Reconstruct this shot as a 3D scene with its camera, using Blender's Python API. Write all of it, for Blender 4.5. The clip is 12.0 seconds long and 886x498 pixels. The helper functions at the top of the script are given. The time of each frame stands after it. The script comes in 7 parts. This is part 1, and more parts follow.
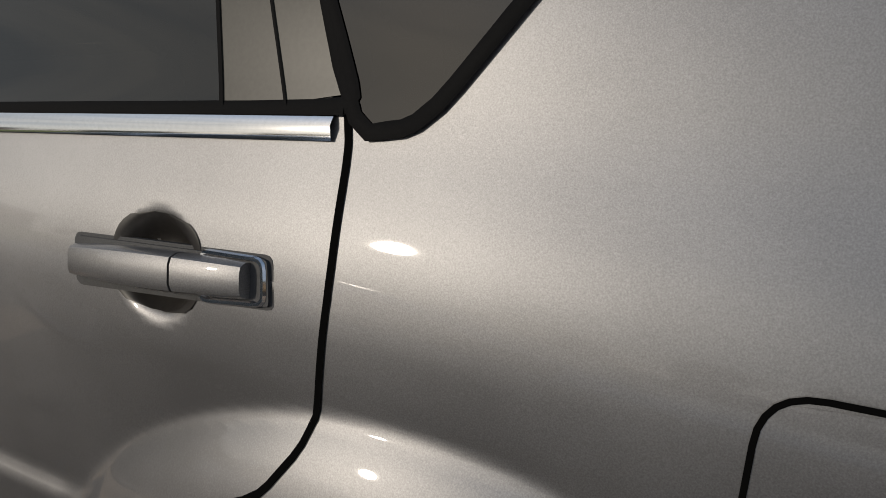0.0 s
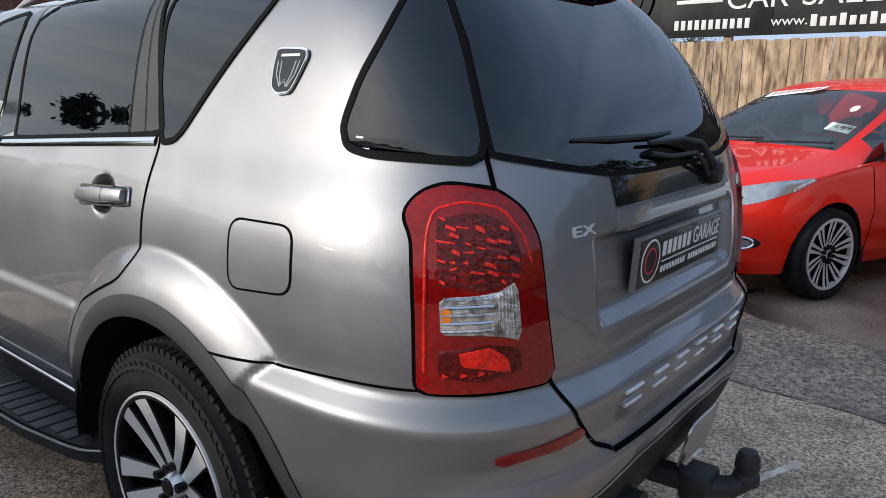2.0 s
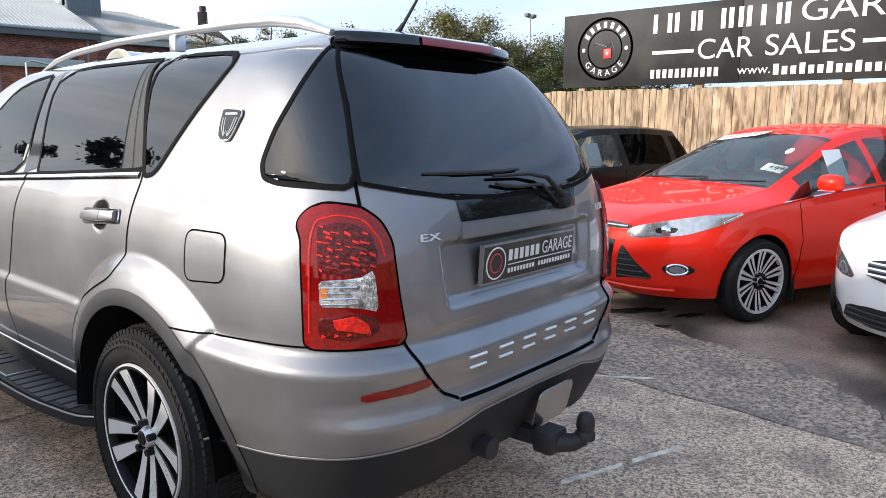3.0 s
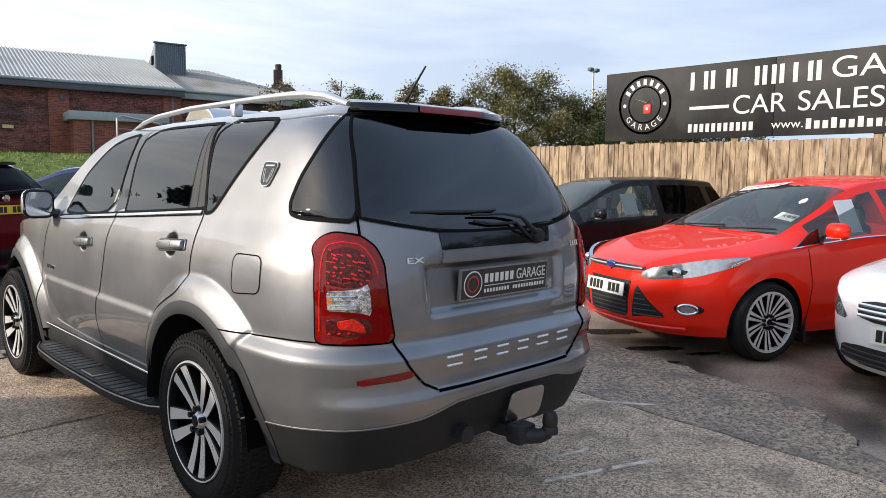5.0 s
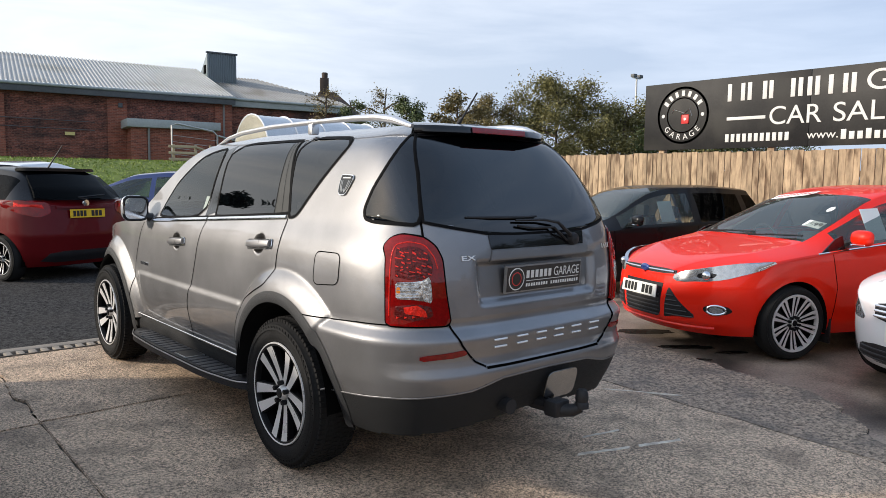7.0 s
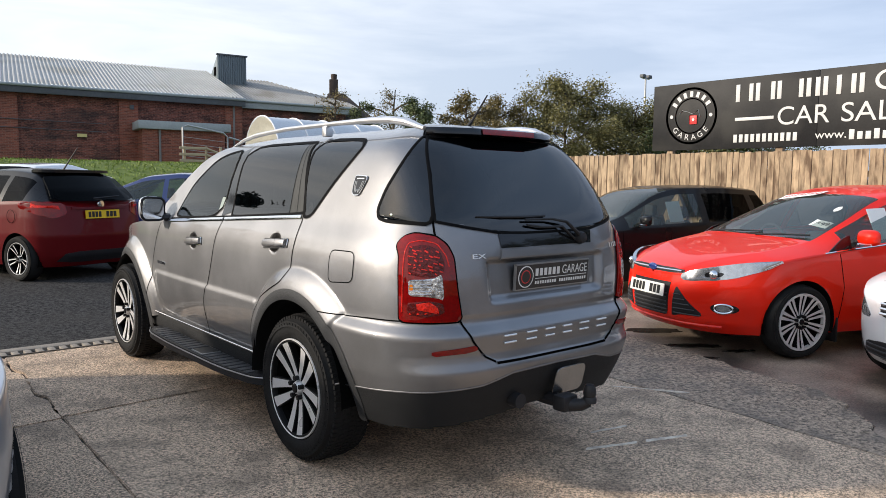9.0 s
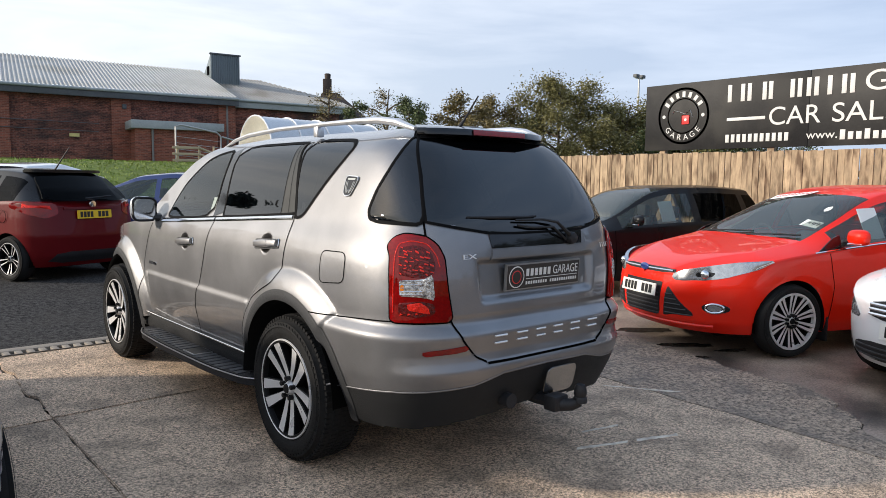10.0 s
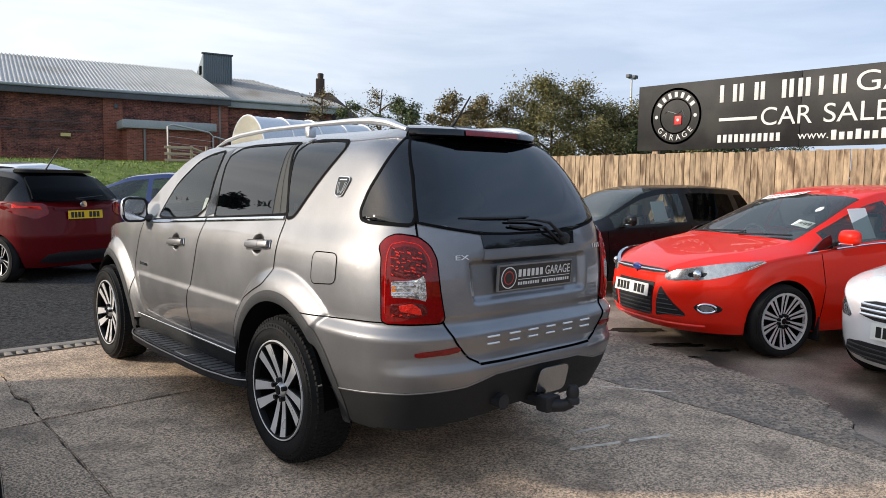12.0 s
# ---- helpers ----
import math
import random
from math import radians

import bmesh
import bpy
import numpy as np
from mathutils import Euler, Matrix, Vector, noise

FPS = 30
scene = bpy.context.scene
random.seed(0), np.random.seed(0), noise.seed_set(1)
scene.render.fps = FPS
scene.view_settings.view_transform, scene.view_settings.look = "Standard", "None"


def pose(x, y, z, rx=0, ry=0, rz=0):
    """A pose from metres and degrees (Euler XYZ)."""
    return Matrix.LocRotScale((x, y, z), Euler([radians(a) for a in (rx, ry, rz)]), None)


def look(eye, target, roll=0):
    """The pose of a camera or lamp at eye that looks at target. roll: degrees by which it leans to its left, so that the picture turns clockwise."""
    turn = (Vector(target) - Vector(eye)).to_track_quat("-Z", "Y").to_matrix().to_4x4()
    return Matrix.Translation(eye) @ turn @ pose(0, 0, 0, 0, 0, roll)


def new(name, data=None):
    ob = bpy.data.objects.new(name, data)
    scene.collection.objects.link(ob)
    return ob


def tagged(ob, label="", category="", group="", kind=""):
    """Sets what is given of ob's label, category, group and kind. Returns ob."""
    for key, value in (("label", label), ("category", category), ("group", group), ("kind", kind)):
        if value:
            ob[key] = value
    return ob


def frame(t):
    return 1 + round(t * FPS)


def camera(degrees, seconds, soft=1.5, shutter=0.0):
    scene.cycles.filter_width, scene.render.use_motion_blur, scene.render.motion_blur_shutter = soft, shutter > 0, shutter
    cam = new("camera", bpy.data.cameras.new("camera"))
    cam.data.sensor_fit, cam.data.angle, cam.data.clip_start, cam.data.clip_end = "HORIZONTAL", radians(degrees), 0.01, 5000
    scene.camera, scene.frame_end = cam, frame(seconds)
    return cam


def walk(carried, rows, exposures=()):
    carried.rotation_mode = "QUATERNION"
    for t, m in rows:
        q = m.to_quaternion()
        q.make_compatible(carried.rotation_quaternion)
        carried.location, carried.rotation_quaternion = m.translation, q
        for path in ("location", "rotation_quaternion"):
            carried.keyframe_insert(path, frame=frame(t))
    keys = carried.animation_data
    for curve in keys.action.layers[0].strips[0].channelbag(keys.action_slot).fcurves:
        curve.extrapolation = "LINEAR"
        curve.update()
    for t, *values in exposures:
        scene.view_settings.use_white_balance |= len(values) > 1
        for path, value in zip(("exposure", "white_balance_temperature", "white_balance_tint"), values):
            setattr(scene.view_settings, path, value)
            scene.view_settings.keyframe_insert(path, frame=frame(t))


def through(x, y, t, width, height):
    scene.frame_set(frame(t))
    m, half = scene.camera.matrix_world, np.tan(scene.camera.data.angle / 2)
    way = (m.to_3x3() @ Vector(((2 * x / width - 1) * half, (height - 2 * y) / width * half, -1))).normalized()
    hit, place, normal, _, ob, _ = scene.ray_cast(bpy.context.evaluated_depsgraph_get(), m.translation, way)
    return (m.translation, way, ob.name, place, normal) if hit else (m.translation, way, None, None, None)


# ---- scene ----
cam = camera(63.0, 12.0, soft=0.8)

PATH = [
    (0, (-1.316, -0.279, 1.401), (0.356, 0.586, 0.726), -0.3),
    (0.5, (-1.385, -0.533, 1.403), (0.233, 0.493, 0.831), 0.0),
    (0.7, (-1.42, -0.658, 1.41), (0.158, 0.443, 0.866), -0.1),
    (1, (-1.509, -0.88, 1.422), (0.03, 0.29, 0.91), 0.3),
    (1.5, (-1.652, -1.26, 1.442), (-0.131, -0.05, 0.971), 0.2),
    (2, (-1.748, -1.632, 1.427), (-0.235, -0.402, 0.982), 0.4),
    (2.4, (-1.852, -1.932, 1.449), (-0.343, -0.691, 1.02), 0.6),
    (2.5, (-1.87, -1.994, 1.454), (-0.365, -0.746, 1.035), 0.5),
    (3, (-1.98, -2.3, 1.454), (-0.483, -1.018, 1.118), 0.4),
    (4.8, (-2.164, -2.824, 1.457), (-0.772, -1.403, 1.251), 0.7),
    (5, (-2.224, -2.91, 1.45), (-0.837, -1.483, 1.25), 0.6),
    (5.5, (-2.363, -3.066, 1.459), (-0.987, -1.627, 1.266), 0.7),
    (6, (-2.45, -3.127, 1.462), (-1.09, -1.673, 1.273), 0.7),
    (6.5, (-2.582, -3.259, 1.469), (-1.254, -1.775, 1.28), 0.9),
    (7, (-2.614, -3.261, 1.475), (-1.309, -1.757, 1.289), 0.8),
    (9, (-2.685, -3.325, 1.473), (-1.398, -1.805, 1.289), 0.7),
    (9.5, (-2.684, -3.335, 1.481), (-1.391, -1.82, 1.297), 0.6),
    (10, (-2.678, -3.34, 1.478), (-1.379, -1.831, 1.293), 0.7),
    (10.5, (-2.674, -3.339, 1.472), (-1.37, -1.833, 1.289), 0.6),
    (11, (-2.677, -3.342, 1.476), (-1.371, -1.839, 1.292), 0.6),
    (11.5, (-2.673, -3.344, 1.479), (-1.363, -1.843, 1.297), 0.6),
    (12, (-2.667, -3.336, 1.481), (-1.354, -1.839, 1.296), 0.7),
]
walk(cam, [(t, look(eye, target, roll)) for t, eye, target, roll in PATH],
     exposures=[(0, -.58, 6900, 9), (.5, -.68, 6600, 8), (1, -.60, 6400, 8), (1.5, -.04, 6300, 8), (2, .38, 6300, 9), (2.5, .80, 6400, 9), (3, 1.08, 6500, 10),
                (4, .90, 6650, 10), (5, .68, 6800, 10), (6, .62, 6850, 10), (8, .60, 6850, 10), (12, .60, 6850, 10)])


# ---- world, sun ----
SUN_DIR = Vector((-0.81, 0.50, 0.355)).normalized()
elev = math.asin(SUN_DIR.z)
azim = math.atan2(SUN_DIR.x, SUN_DIR.y)
world = bpy.data.worlds.new("sky")
scene.world = world
world.use_nodes = True
wt = world.node_tree
wt.nodes.clear()
w_out = wt.nodes.new("ShaderNodeOutputWorld")
w_bg = wt.nodes.new("ShaderNodeBackground")
w_sky = wt.nodes.new("ShaderNodeTexSky")
w_sky.sky_type = "NISHITA"
w_sky.sun_disc = False
w_sky.sun_elevation = elev
w_sky.sun_rotation = azim
w_sky.air_density = 1.1
w_sky.dust_density = 1.2
w_map = wt.nodes.new("ShaderNodeMapping")
w_map.inputs["Scale"].default_value = (1.0, 1.0, 6.5)
w_tc = wt.nodes.new("ShaderNodeTexCoord")
w_noise = wt.nodes.new("ShaderNodeTexNoise")
w_noise.inputs["Scale"].default_value = 2.3
w_noise.inputs["Detail"].default_value = 6.0
w_noise.inputs["Roughness"].default_value = 0.55
w_noise.inputs["Distortion"].default_value = 0.4
w_ramp = wt.nodes.new("ShaderNodeValToRGB")
w_ramp.color_ramp.elements[0].position, w_ramp.color_ramp.elements[0].color = 0.36, (1.22, 1.37, 1.57, 1)
w_ramp.color_ramp.elements[1].position, w_ramp.color_ramp.elements[1].color = 0.62, (1.70, 1.79, 1.90, 1)
w_sep = wt.nodes.new("ShaderNodeSeparateXYZ")
w_fade = wt.nodes.new("ShaderNodeMapRange")
w_fade.interpolation_type = "SMOOTHSTEP"
w_fade.inputs["From Min"].default_value, w_fade.inputs["From Max"].default_value = 0.34, 0.80
w_fade.inputs["To Min"].default_value, w_fade.inputs["To Max"].default_value = 0.94, 0.18
w_dot = wt.nodes.new("ShaderNodeVectorMath")
w_dot.operation = "DOT_PRODUCT"
w_dot.inputs[1].default_value = SUN_DIR
w_glow = wt.nodes.new("ShaderNodeMapRange")
w_glow.data_type = "FLOAT_VECTOR"
w_glow.inputs[7].default_value = (-1.0, -1.0, -1.0)
w_glow.inputs[8].default_value = (1.0, 1.0, 1.0)
w_glow.inputs[9].default_value = (0.62, 0.83, 1.25)
w_glow.inputs[10].default_value = (2.05, 1.98, 1.88)
w_haze = wt.nodes.new("ShaderNodeVectorMath")
w_haze.operation = "MULTIPLY"
w_mix = wt.nodes.new("ShaderNodeMixRGB")
wt.links.new(w_tc.outputs["Generated"], w_map.inputs["Vector"])
wt.links.new(w_map.outputs["Vector"], w_noise.inputs["Vector"])
wt.links.new(w_noise.outputs["Fac"], w_ramp.inputs["Fac"])
wt.links.new(w_tc.outputs["Generated"], w_sep.inputs["Vector"])
wt.links.new(w_sep.outputs["Z"], w_fade.inputs["Value"])
wt.links.new(w_tc.outputs["Generated"], w_dot.inputs[0])
wt.links.new(w_dot.outputs["Value"], w_glow.inputs[6])
wt.links.new(w_ramp.outputs["Color"], w_haze.inputs[0])
wt.links.new(w_glow.outputs["Vector"], w_haze.inputs[1])
wt.links.new(w_fade.outputs["Result"], w_mix.inputs["Fac"])
wt.links.new(w_sky.outputs["Color"], w_mix.inputs["Color1"])
wt.links.new(w_haze.outputs["Vector"], w_mix.inputs["Color2"])
wt.links.new(w_mix.outputs["Color"], w_bg.inputs["Color"])
w_bg.inputs["Strength"].default_value = 0.25
wt.links.new(w_bg.outputs["Background"], w_out.inputs["Surface"])
sun_data = bpy.data.lights.new("sun", "SUN")
sun_data.energy = 2.8
sun_data.angle = radians(3.0)
sun_data.color = (1.0, 0.92, 0.82)
sun = new("sun", sun_data)
sun.matrix_world = look(SUN_DIR * 30, (0, 0, 0))


# ---- materials ----
def mat(name, color, rough=0.5, metal=0.0, vary=0.12, scale=8.0, fine=90.0, bump=0.0, bump_scale=120.0,
        coat=0.0, spec=0.5, rough_vary=0.08, island=False, per_object=0.0, stain=None, stain_scale=1.2, stain_amount=0.5, contrast=0.4, stretch=None):
    m = bpy.data.materials.new(name)
    m.use_nodes = True
    nt = m.node_tree
    b = nt.nodes["Principled BSDF"]
    b.inputs["Metallic"].default_value = metal
    b.inputs["Coat Weight"].default_value = coat
    b.inputs["Coat Roughness"].default_value = 0.03
    b.inputs["Specular IOR Level"].default_value = spec
    tc = nt.nodes.new("ShaderNodeTexCoord")
    coord = tc.outputs["Object"]
    if per_object:
        oi0 = nt.nodes.new("ShaderNodeObjectInfo")
        sc0 = nt.nodes.new("ShaderNodeVectorMath")
        sc0.operation = "SCALE"
        sc0.inputs[0].default_value = (37.0, 53.0, 29.0)
        nt.links.new(oi0.outputs["Random"], sc0.inputs["Scale"])
        ad0 = nt.nodes.new("ShaderNodeVectorMath")
        nt.links.new(coord, ad0.inputs[0])
        nt.links.new(sc0.outputs["Vector"], ad0.inputs[1])
        coord = ad0.outputs["Vector"]
    if stretch:
        mp0 = nt.nodes.new("ShaderNodeMapping")
        mp0.inputs["Scale"].default_value = stretch
        nt.links.new(coord, mp0.inputs["Vector"])
        coord = mp0.outputs["Vector"]

    def noise_at(sc, detail=4.0):
        n = nt.nodes.new("ShaderNodeTexNoise")
        n.inputs["Scale"].default_value = sc
        n.inputs["Detail"].default_value = detail
        nt.links.new(coord, n.inputs["Vector"])
        return n

    big, small = noise_at(scale), noise_at(fine)
    add = nt.nodes.new("ShaderNodeMath")
    add.operation = "ADD"
    nt.links.new(big.outputs["Fac"], add.inputs[0])
    nt.links.new(small.outputs["Fac"], add.inputs[1])
    last = add.outputs[0]
    if per_object:
        oi = nt.nodes.new("ShaderNodeObjectInfo")
        mul = nt.nodes.new("ShaderNodeMath")
        mul.operation = "MULTIPLY_ADD"
        mul.inputs[1].default_value = per_object
        nt.links.new(oi.outputs["Random"], mul.inputs[0])
        nt.links.new(last, mul.inputs[2])
        last = mul.outputs[0]
    if island:
        gi = nt.nodes.new("ShaderNodeNewGeometry")
        mul = nt.nodes.new("ShaderNodeMath")
        mul.operation = "MULTIPLY_ADD"
        mul.inputs[1].default_value = 0.8
        nt.links.new(gi.outputs["Random Per Island"], mul.inputs[0])
        nt.links.new(last, mul.inputs[2])
        last = mul.outputs[0]
    ramp = nt.nodes.new("ShaderNodeMapRange")
    ramp.inputs["From Min"].default_value = 1 - contrast
    ramp.inputs["From Max"].default_value = 1 + contrast + (per_object or 0) + (0.8 if island else 0)
    ramp.inputs["To Min"].default_value = 1 - vary
    ramp.inputs["To Max"].default_value = 1 + vary
    nt.links.new(last, ramp.inputs["Value"])
    col = nt.nodes.new("ShaderNodeVectorMath")
    col.operation = "SCALE"
    col.inputs[0].default_value = color
    nt.links.new(ramp.outputs["Result"], col.inputs["Scale"])
    out = col.outputs["Vector"]
    if stain:
        st = noise_at(stain_scale, 7.0)
        sr = nt.nodes.new("ShaderNodeMapRange")
        sr.inputs["From Min"].default_value, sr.inputs["From Max"].default_value = 0.48, 0.66
        sr.inputs["To Max"].default_value = stain_amount
        nt.links.new(st.outputs["Fac"], sr.inputs["Value"])
        mx = nt.nodes.new("ShaderNodeMixRGB")
        mx.inputs["Color2"].default_value = (*stain, 1)
        nt.links.new(sr.outputs["Result"], mx.inputs["Fac"])
        nt.links.new(out, mx.inputs["Color1"])
        out = mx.outputs["Color"]
    nt.links.new(out, b.inputs["Base Color"])
    rr = nt.nodes.new("ShaderNodeMapRange")
    rr.inputs["To Min"].default_value = max(0.0, rough - rough_vary)
    rr.inputs["To Max"].default_value = min(1.0, rough + rough_vary)
    nt.links.new(big.outputs["Fac"], rr.inputs["Value"])
    nt.links.new(rr.outputs["Result"], b.inputs["Roughness"])
    if bump:
        bn = noise_at(bump_scale, 5.0)
        bp = nt.nodes.new("ShaderNodeBump")
        bp.inputs["Strength"].default_value = bump
        bp.inputs["Distance"].default_value = 0.01
        nt.links.new(bn.outputs["Fac"], bp.inputs["Height"])
        nt.links.new(bp.outputs["Normal"], b.inputs["Normal"])
    return m


def glass(name, tint, body=(0.01, 0.012, 0.015), through=0.5, ior=1.52):
    """Tinted car glass: a clear, tinted pane with a glossy skin."""
    m = bpy.data.materials.new(name)
    m.use_nodes = True
    nt = m.node_tree
    nt.nodes.clear()
    o = nt.nodes.new("ShaderNodeOutputMaterial")
    tr = nt.nodes.new("ShaderNodeBsdfTransparent")
    tr.inputs["Color"].default_value = (*tint, 1)
    df = nt.nodes.new("ShaderNodeBsdfDiffuse")
    df.inputs["Color"].default_value = (*body, 1)
    gl = nt.nodes.new("ShaderNodeBsdfGlossy")
    gl.inputs["Roughness"].default_value = 0.015
    fr = nt.nodes.new("ShaderNodeFresnel")
    fr.inputs["IOR"].default_value = ior
    m1, m2 = nt.nodes.new("ShaderNodeMixShader"), nt.nodes.new("ShaderNodeMixShader")
    m1.inputs["Fac"].default_value = through
    nt.links.new(df.outputs[0], m1.inputs[1])
    nt.links.new(tr.outputs[0], m1.inputs[2])
    nt.links.new(fr.outputs[0], m2.inputs["Fac"])
    nt.links.new(m1.outputs[0], m2.inputs[1])
    nt.links.new(gl.outputs[0], m2.inputs[2])
    nt.links.new(m2.outputs[0], o.inputs["Surface"])
    return m


PAINT = mat("metallic_taupe_paint", (0.231, 0.230, 0.236), 0.49, 0.88, 0.20, 3, 650, 0.06, 1300, coat=1.0, rough_vary=0.03, contrast=0.25)
PAINT.node_tree.nodes["Principled BSDF"].inputs["Coat Roughness"].default_value = 0.03
PAINT_RED = mat("red_paint", (0.78, 0.016, 0.004), 0.4, 0.0, 0.06, 3, 300, coat=0.55, spec=0.15, rough_vary=0.04)
PAINT_BLACK = mat("black_paint", (0.007, 0.007, 0.008), 0.3, 0.0, 0.2, 4, 300, coat=0.2, spec=0.2)
PAINT_MAROON = mat("maroon_paint", (0.11, 0.004, 0.006), 0.4, 0.0, 0.12, 4, 400, coat=0.22, spec=0.12)
PAINT_WHITE = mat("white_paint", (0.78, 0.79, 0.80), 0.3, 0.0, 0.04, 3, 300, coat=1.0)
PAINT_BLUE = mat("dark_blue_paint", (0.02, 0.035, 0.13), 0.3, 0.3, 0.1, 4, 300, coat=1.0)
PAINT_SILVER = mat("pale_silver_paint", (0.55, 0.58, 0.62), 0.3, 0.6, 0.05, 4, 300, coat=1.0)
GLOSS_BLACK = mat("gloss_black_plastic", (0.008, 0.008, 0.009), 0.12, 0, 0.2, 6, 200, coat=0.4, spec=0.3)
BLACK_PLASTIC = mat("black_plastic", (0.017, 0.017, 0.019), 0.5, 0, 0.25, 9, 260, 0.12, 700, spec=0.3)
GREY_PLASTIC = mat("dark_grey_plastic", (0.048, 0.049, 0.052), 0.55, 0, 0.2, 9, 260, 0.2, 900, spec=0.35)
BUMPER_DARK = mat("unpainted_bumper_plastic", (0.014, 0.0145, 0.0155), 0.6, 0, 0.2, 9, 260, 0.2, 900, spec=0.25)
DIVIDER = mat("dull_grey_pane_trim", (0.034, 0.033, 0.029), 0.35, 0, 0.3, 4, 200, spec=0.3)
# near-black colour for the shade inside the handle cups
CUP_SHADE = mat("cup_painted_shade", (0.022, 0.020, 0.019), 0.4, 0, 0.3, 12, 200, spec=0.4)
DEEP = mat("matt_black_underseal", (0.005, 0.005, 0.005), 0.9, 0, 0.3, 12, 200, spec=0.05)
RUBBER = mat("black_rubber_seal", (0.006, 0.006, 0.0065), 0.6, 0, 0.2, 9, 260, spec=0.04)
GAP = mat("dark_panel_gap", (0.003, 0.003, 0.003), 0.9, 0, 0.1, spec=0.02)
ARCH_PLASTIC = mat("weathered_arch_plastic", (0.026, 0.027, 0.029), 0.6, 0, 0.25, 7, 240, 0.25, 700, spec=0.35)
TYRE = mat("tyre_rubber", (0.017, 0.017, 0.0172), 0.65, 0, 0.25, 14, 160, 0.25, 300, spec=0.10, stain=(0.024, 0.022, 0.021), stain_scale=9, stain_amount=0.4)
CHROME = mat("chrome", (0.80, 0.80, 0.81), 0.10, 1.0, 0.05, 5, 200)
SATIN = mat("satin_silver_rail", (0.66, 0.66, 0.67), 0.32, 0.7, 0.06, 5, 200)
STEEL = mat("polished_steel", (0.48, 0.46, 0.44), 0.22, 1.0, 0.15, 9, 120)
ALLOY = mat("machined_alloy", (0.80, 0.79, 0.78), 0.30, 0.45, 0.10, 12, 300)
ALLOY_DARK = mat("black_wheel_paint", (0.006, 0.006, 0.0065), 0.4, 0.0, 0.25, 12, 300, spec=0.2)
ALLOY_GREY = mat("grey_alloy", (0.34, 0.34, 0.34), 0.35, 0.7, 0.12, 12, 300)
BRAKE = mat("brake_iron", (0.06, 0.052, 0.046), 0.5, 0.6, 0.25, 15, 200)
LAMP_RED = mat("red_lamp_lens", (0.195, 0.0010, 0.0008), 0.05, 0.0, 0.45, 14, 90, coat=0.35, spec=0.3, rough_vary=0.02)
LAMP_RED_DARK = mat("dark_red_lamp_reflector", (0.085, 0.0006, 0.0005), 0.10, 0.0, 0.8, 60, 160, 0.5, 60, spec=0.4)
LAMP_RED_BRIGHT = mat("bright_red_lamp_facets", (0.72, 0.016, 0.007), 0.10, 0.2, 0.5, 50, 160, 0.4, 70, spec=0.5)
LAMP_CLEAR = mat("clear_lamp_facets", (0.62, 0.61, 0.60), 0.12, 0.75, 0.35, 45, 160, 0.5, 60, coat=1.0, stain=(0.10, 0.09, 0.09), stain_scale=38, stain_amount=0.85)
HEADLAMP = mat("headlamp_reflector", (0.42, 0.44, 0.47), 0.10, 0.8, 0.18, 8, 30, 0.08, 10, coat=1.0, contrast=0.3)
AMBER = mat("amber_lens", (0.75, 0.20, 0.02), 0.15, 0.2, 0.15, 40, 160)
PRIVACY = glass("privacy_glass", (0.05, 0.058, 0.07), (0.002, 0.0026, 0.0036), through=0.7, ior=1.82)
DARK_PANE = glass("dark_rear_pane", (0.10, 0.11, 0.12), (0.002, 0.0025, 0.003), through=0.7, ior=1.16)
TINT = glass("green_tinted_glass", (0.62, 0.72, 0.70), (0.02, 0.03, 0.03), through=0.9)
SCREEN = glass("windscreen_glass", (0.62, 0.72, 0.72), (0.09, 0.115, 0.11), through=0.72)
SEAT = mat("charcoal_seat_cloth", (0.035, 0.035, 0.038), 0.85, 0, 0.2, 9, 200, 0.3, 300)
WHITE_PAPER = mat("white_paper", (0.80, 0.80, 0.78), 0.8, 0, 0.05)
PLATE_BLACK = mat("black_dealer_plate", (0.015, 0.015, 0.016), 0.3, 0, 0.2, coat=0.5)
PLATE_WHITE = mat("white_number_plate", (0.78, 0.78, 0.74), 0.4, 0, 0.05)
PLATE_YELLOW = mat("yellow_number_plate", (0.80, 0.52, 0.02), 0.4, 0, 0.05)
PRINT_BLACK = mat("black_print", (0.012, 0.012, 0.012), 0.5)
PRINT_WHITE = mat("white_print", (0.64, 0.64, 0.62), 0.6, 0, 0.08, spec=0.2)
PRINT_RED = mat("red_print", (0.55, 0.03, 0.03), 0.5, 0, 0.08)
EMBLEM_BLUE = mat("blue_emblem", (0.02, 0.05, 0.22), 0.2, 0.2, coat=1.0)


# ---- mesh helpers ----
def finish(ob_name, bm, material, parent=None, label="", smooth=40):
    me = bpy.data.meshes.new(ob_name)
    bm.to_mesh(me)
    bm.free()
    for p in me.polygons:
        p.use_smooth = True
    if smooth < 180:
        me.set_sharp_from_angle(angle=radians(smooth))
    if material:
        me.materials.append(material)
    ob = new(ob_name, me)
    if parent:
        ob.parent = parent
    if label:
        ob["label"] = label
    return ob


def part(name, bm, material, parent, label="", smooth=40):
    return finish(name, bm, material, parent, label, smooth)


def thing(name, label, category, m=None, group="", kind=""):
    e = new(name)
    if m:
        e.matrix_world = m
    return tagged(e, label, category, group, kind)


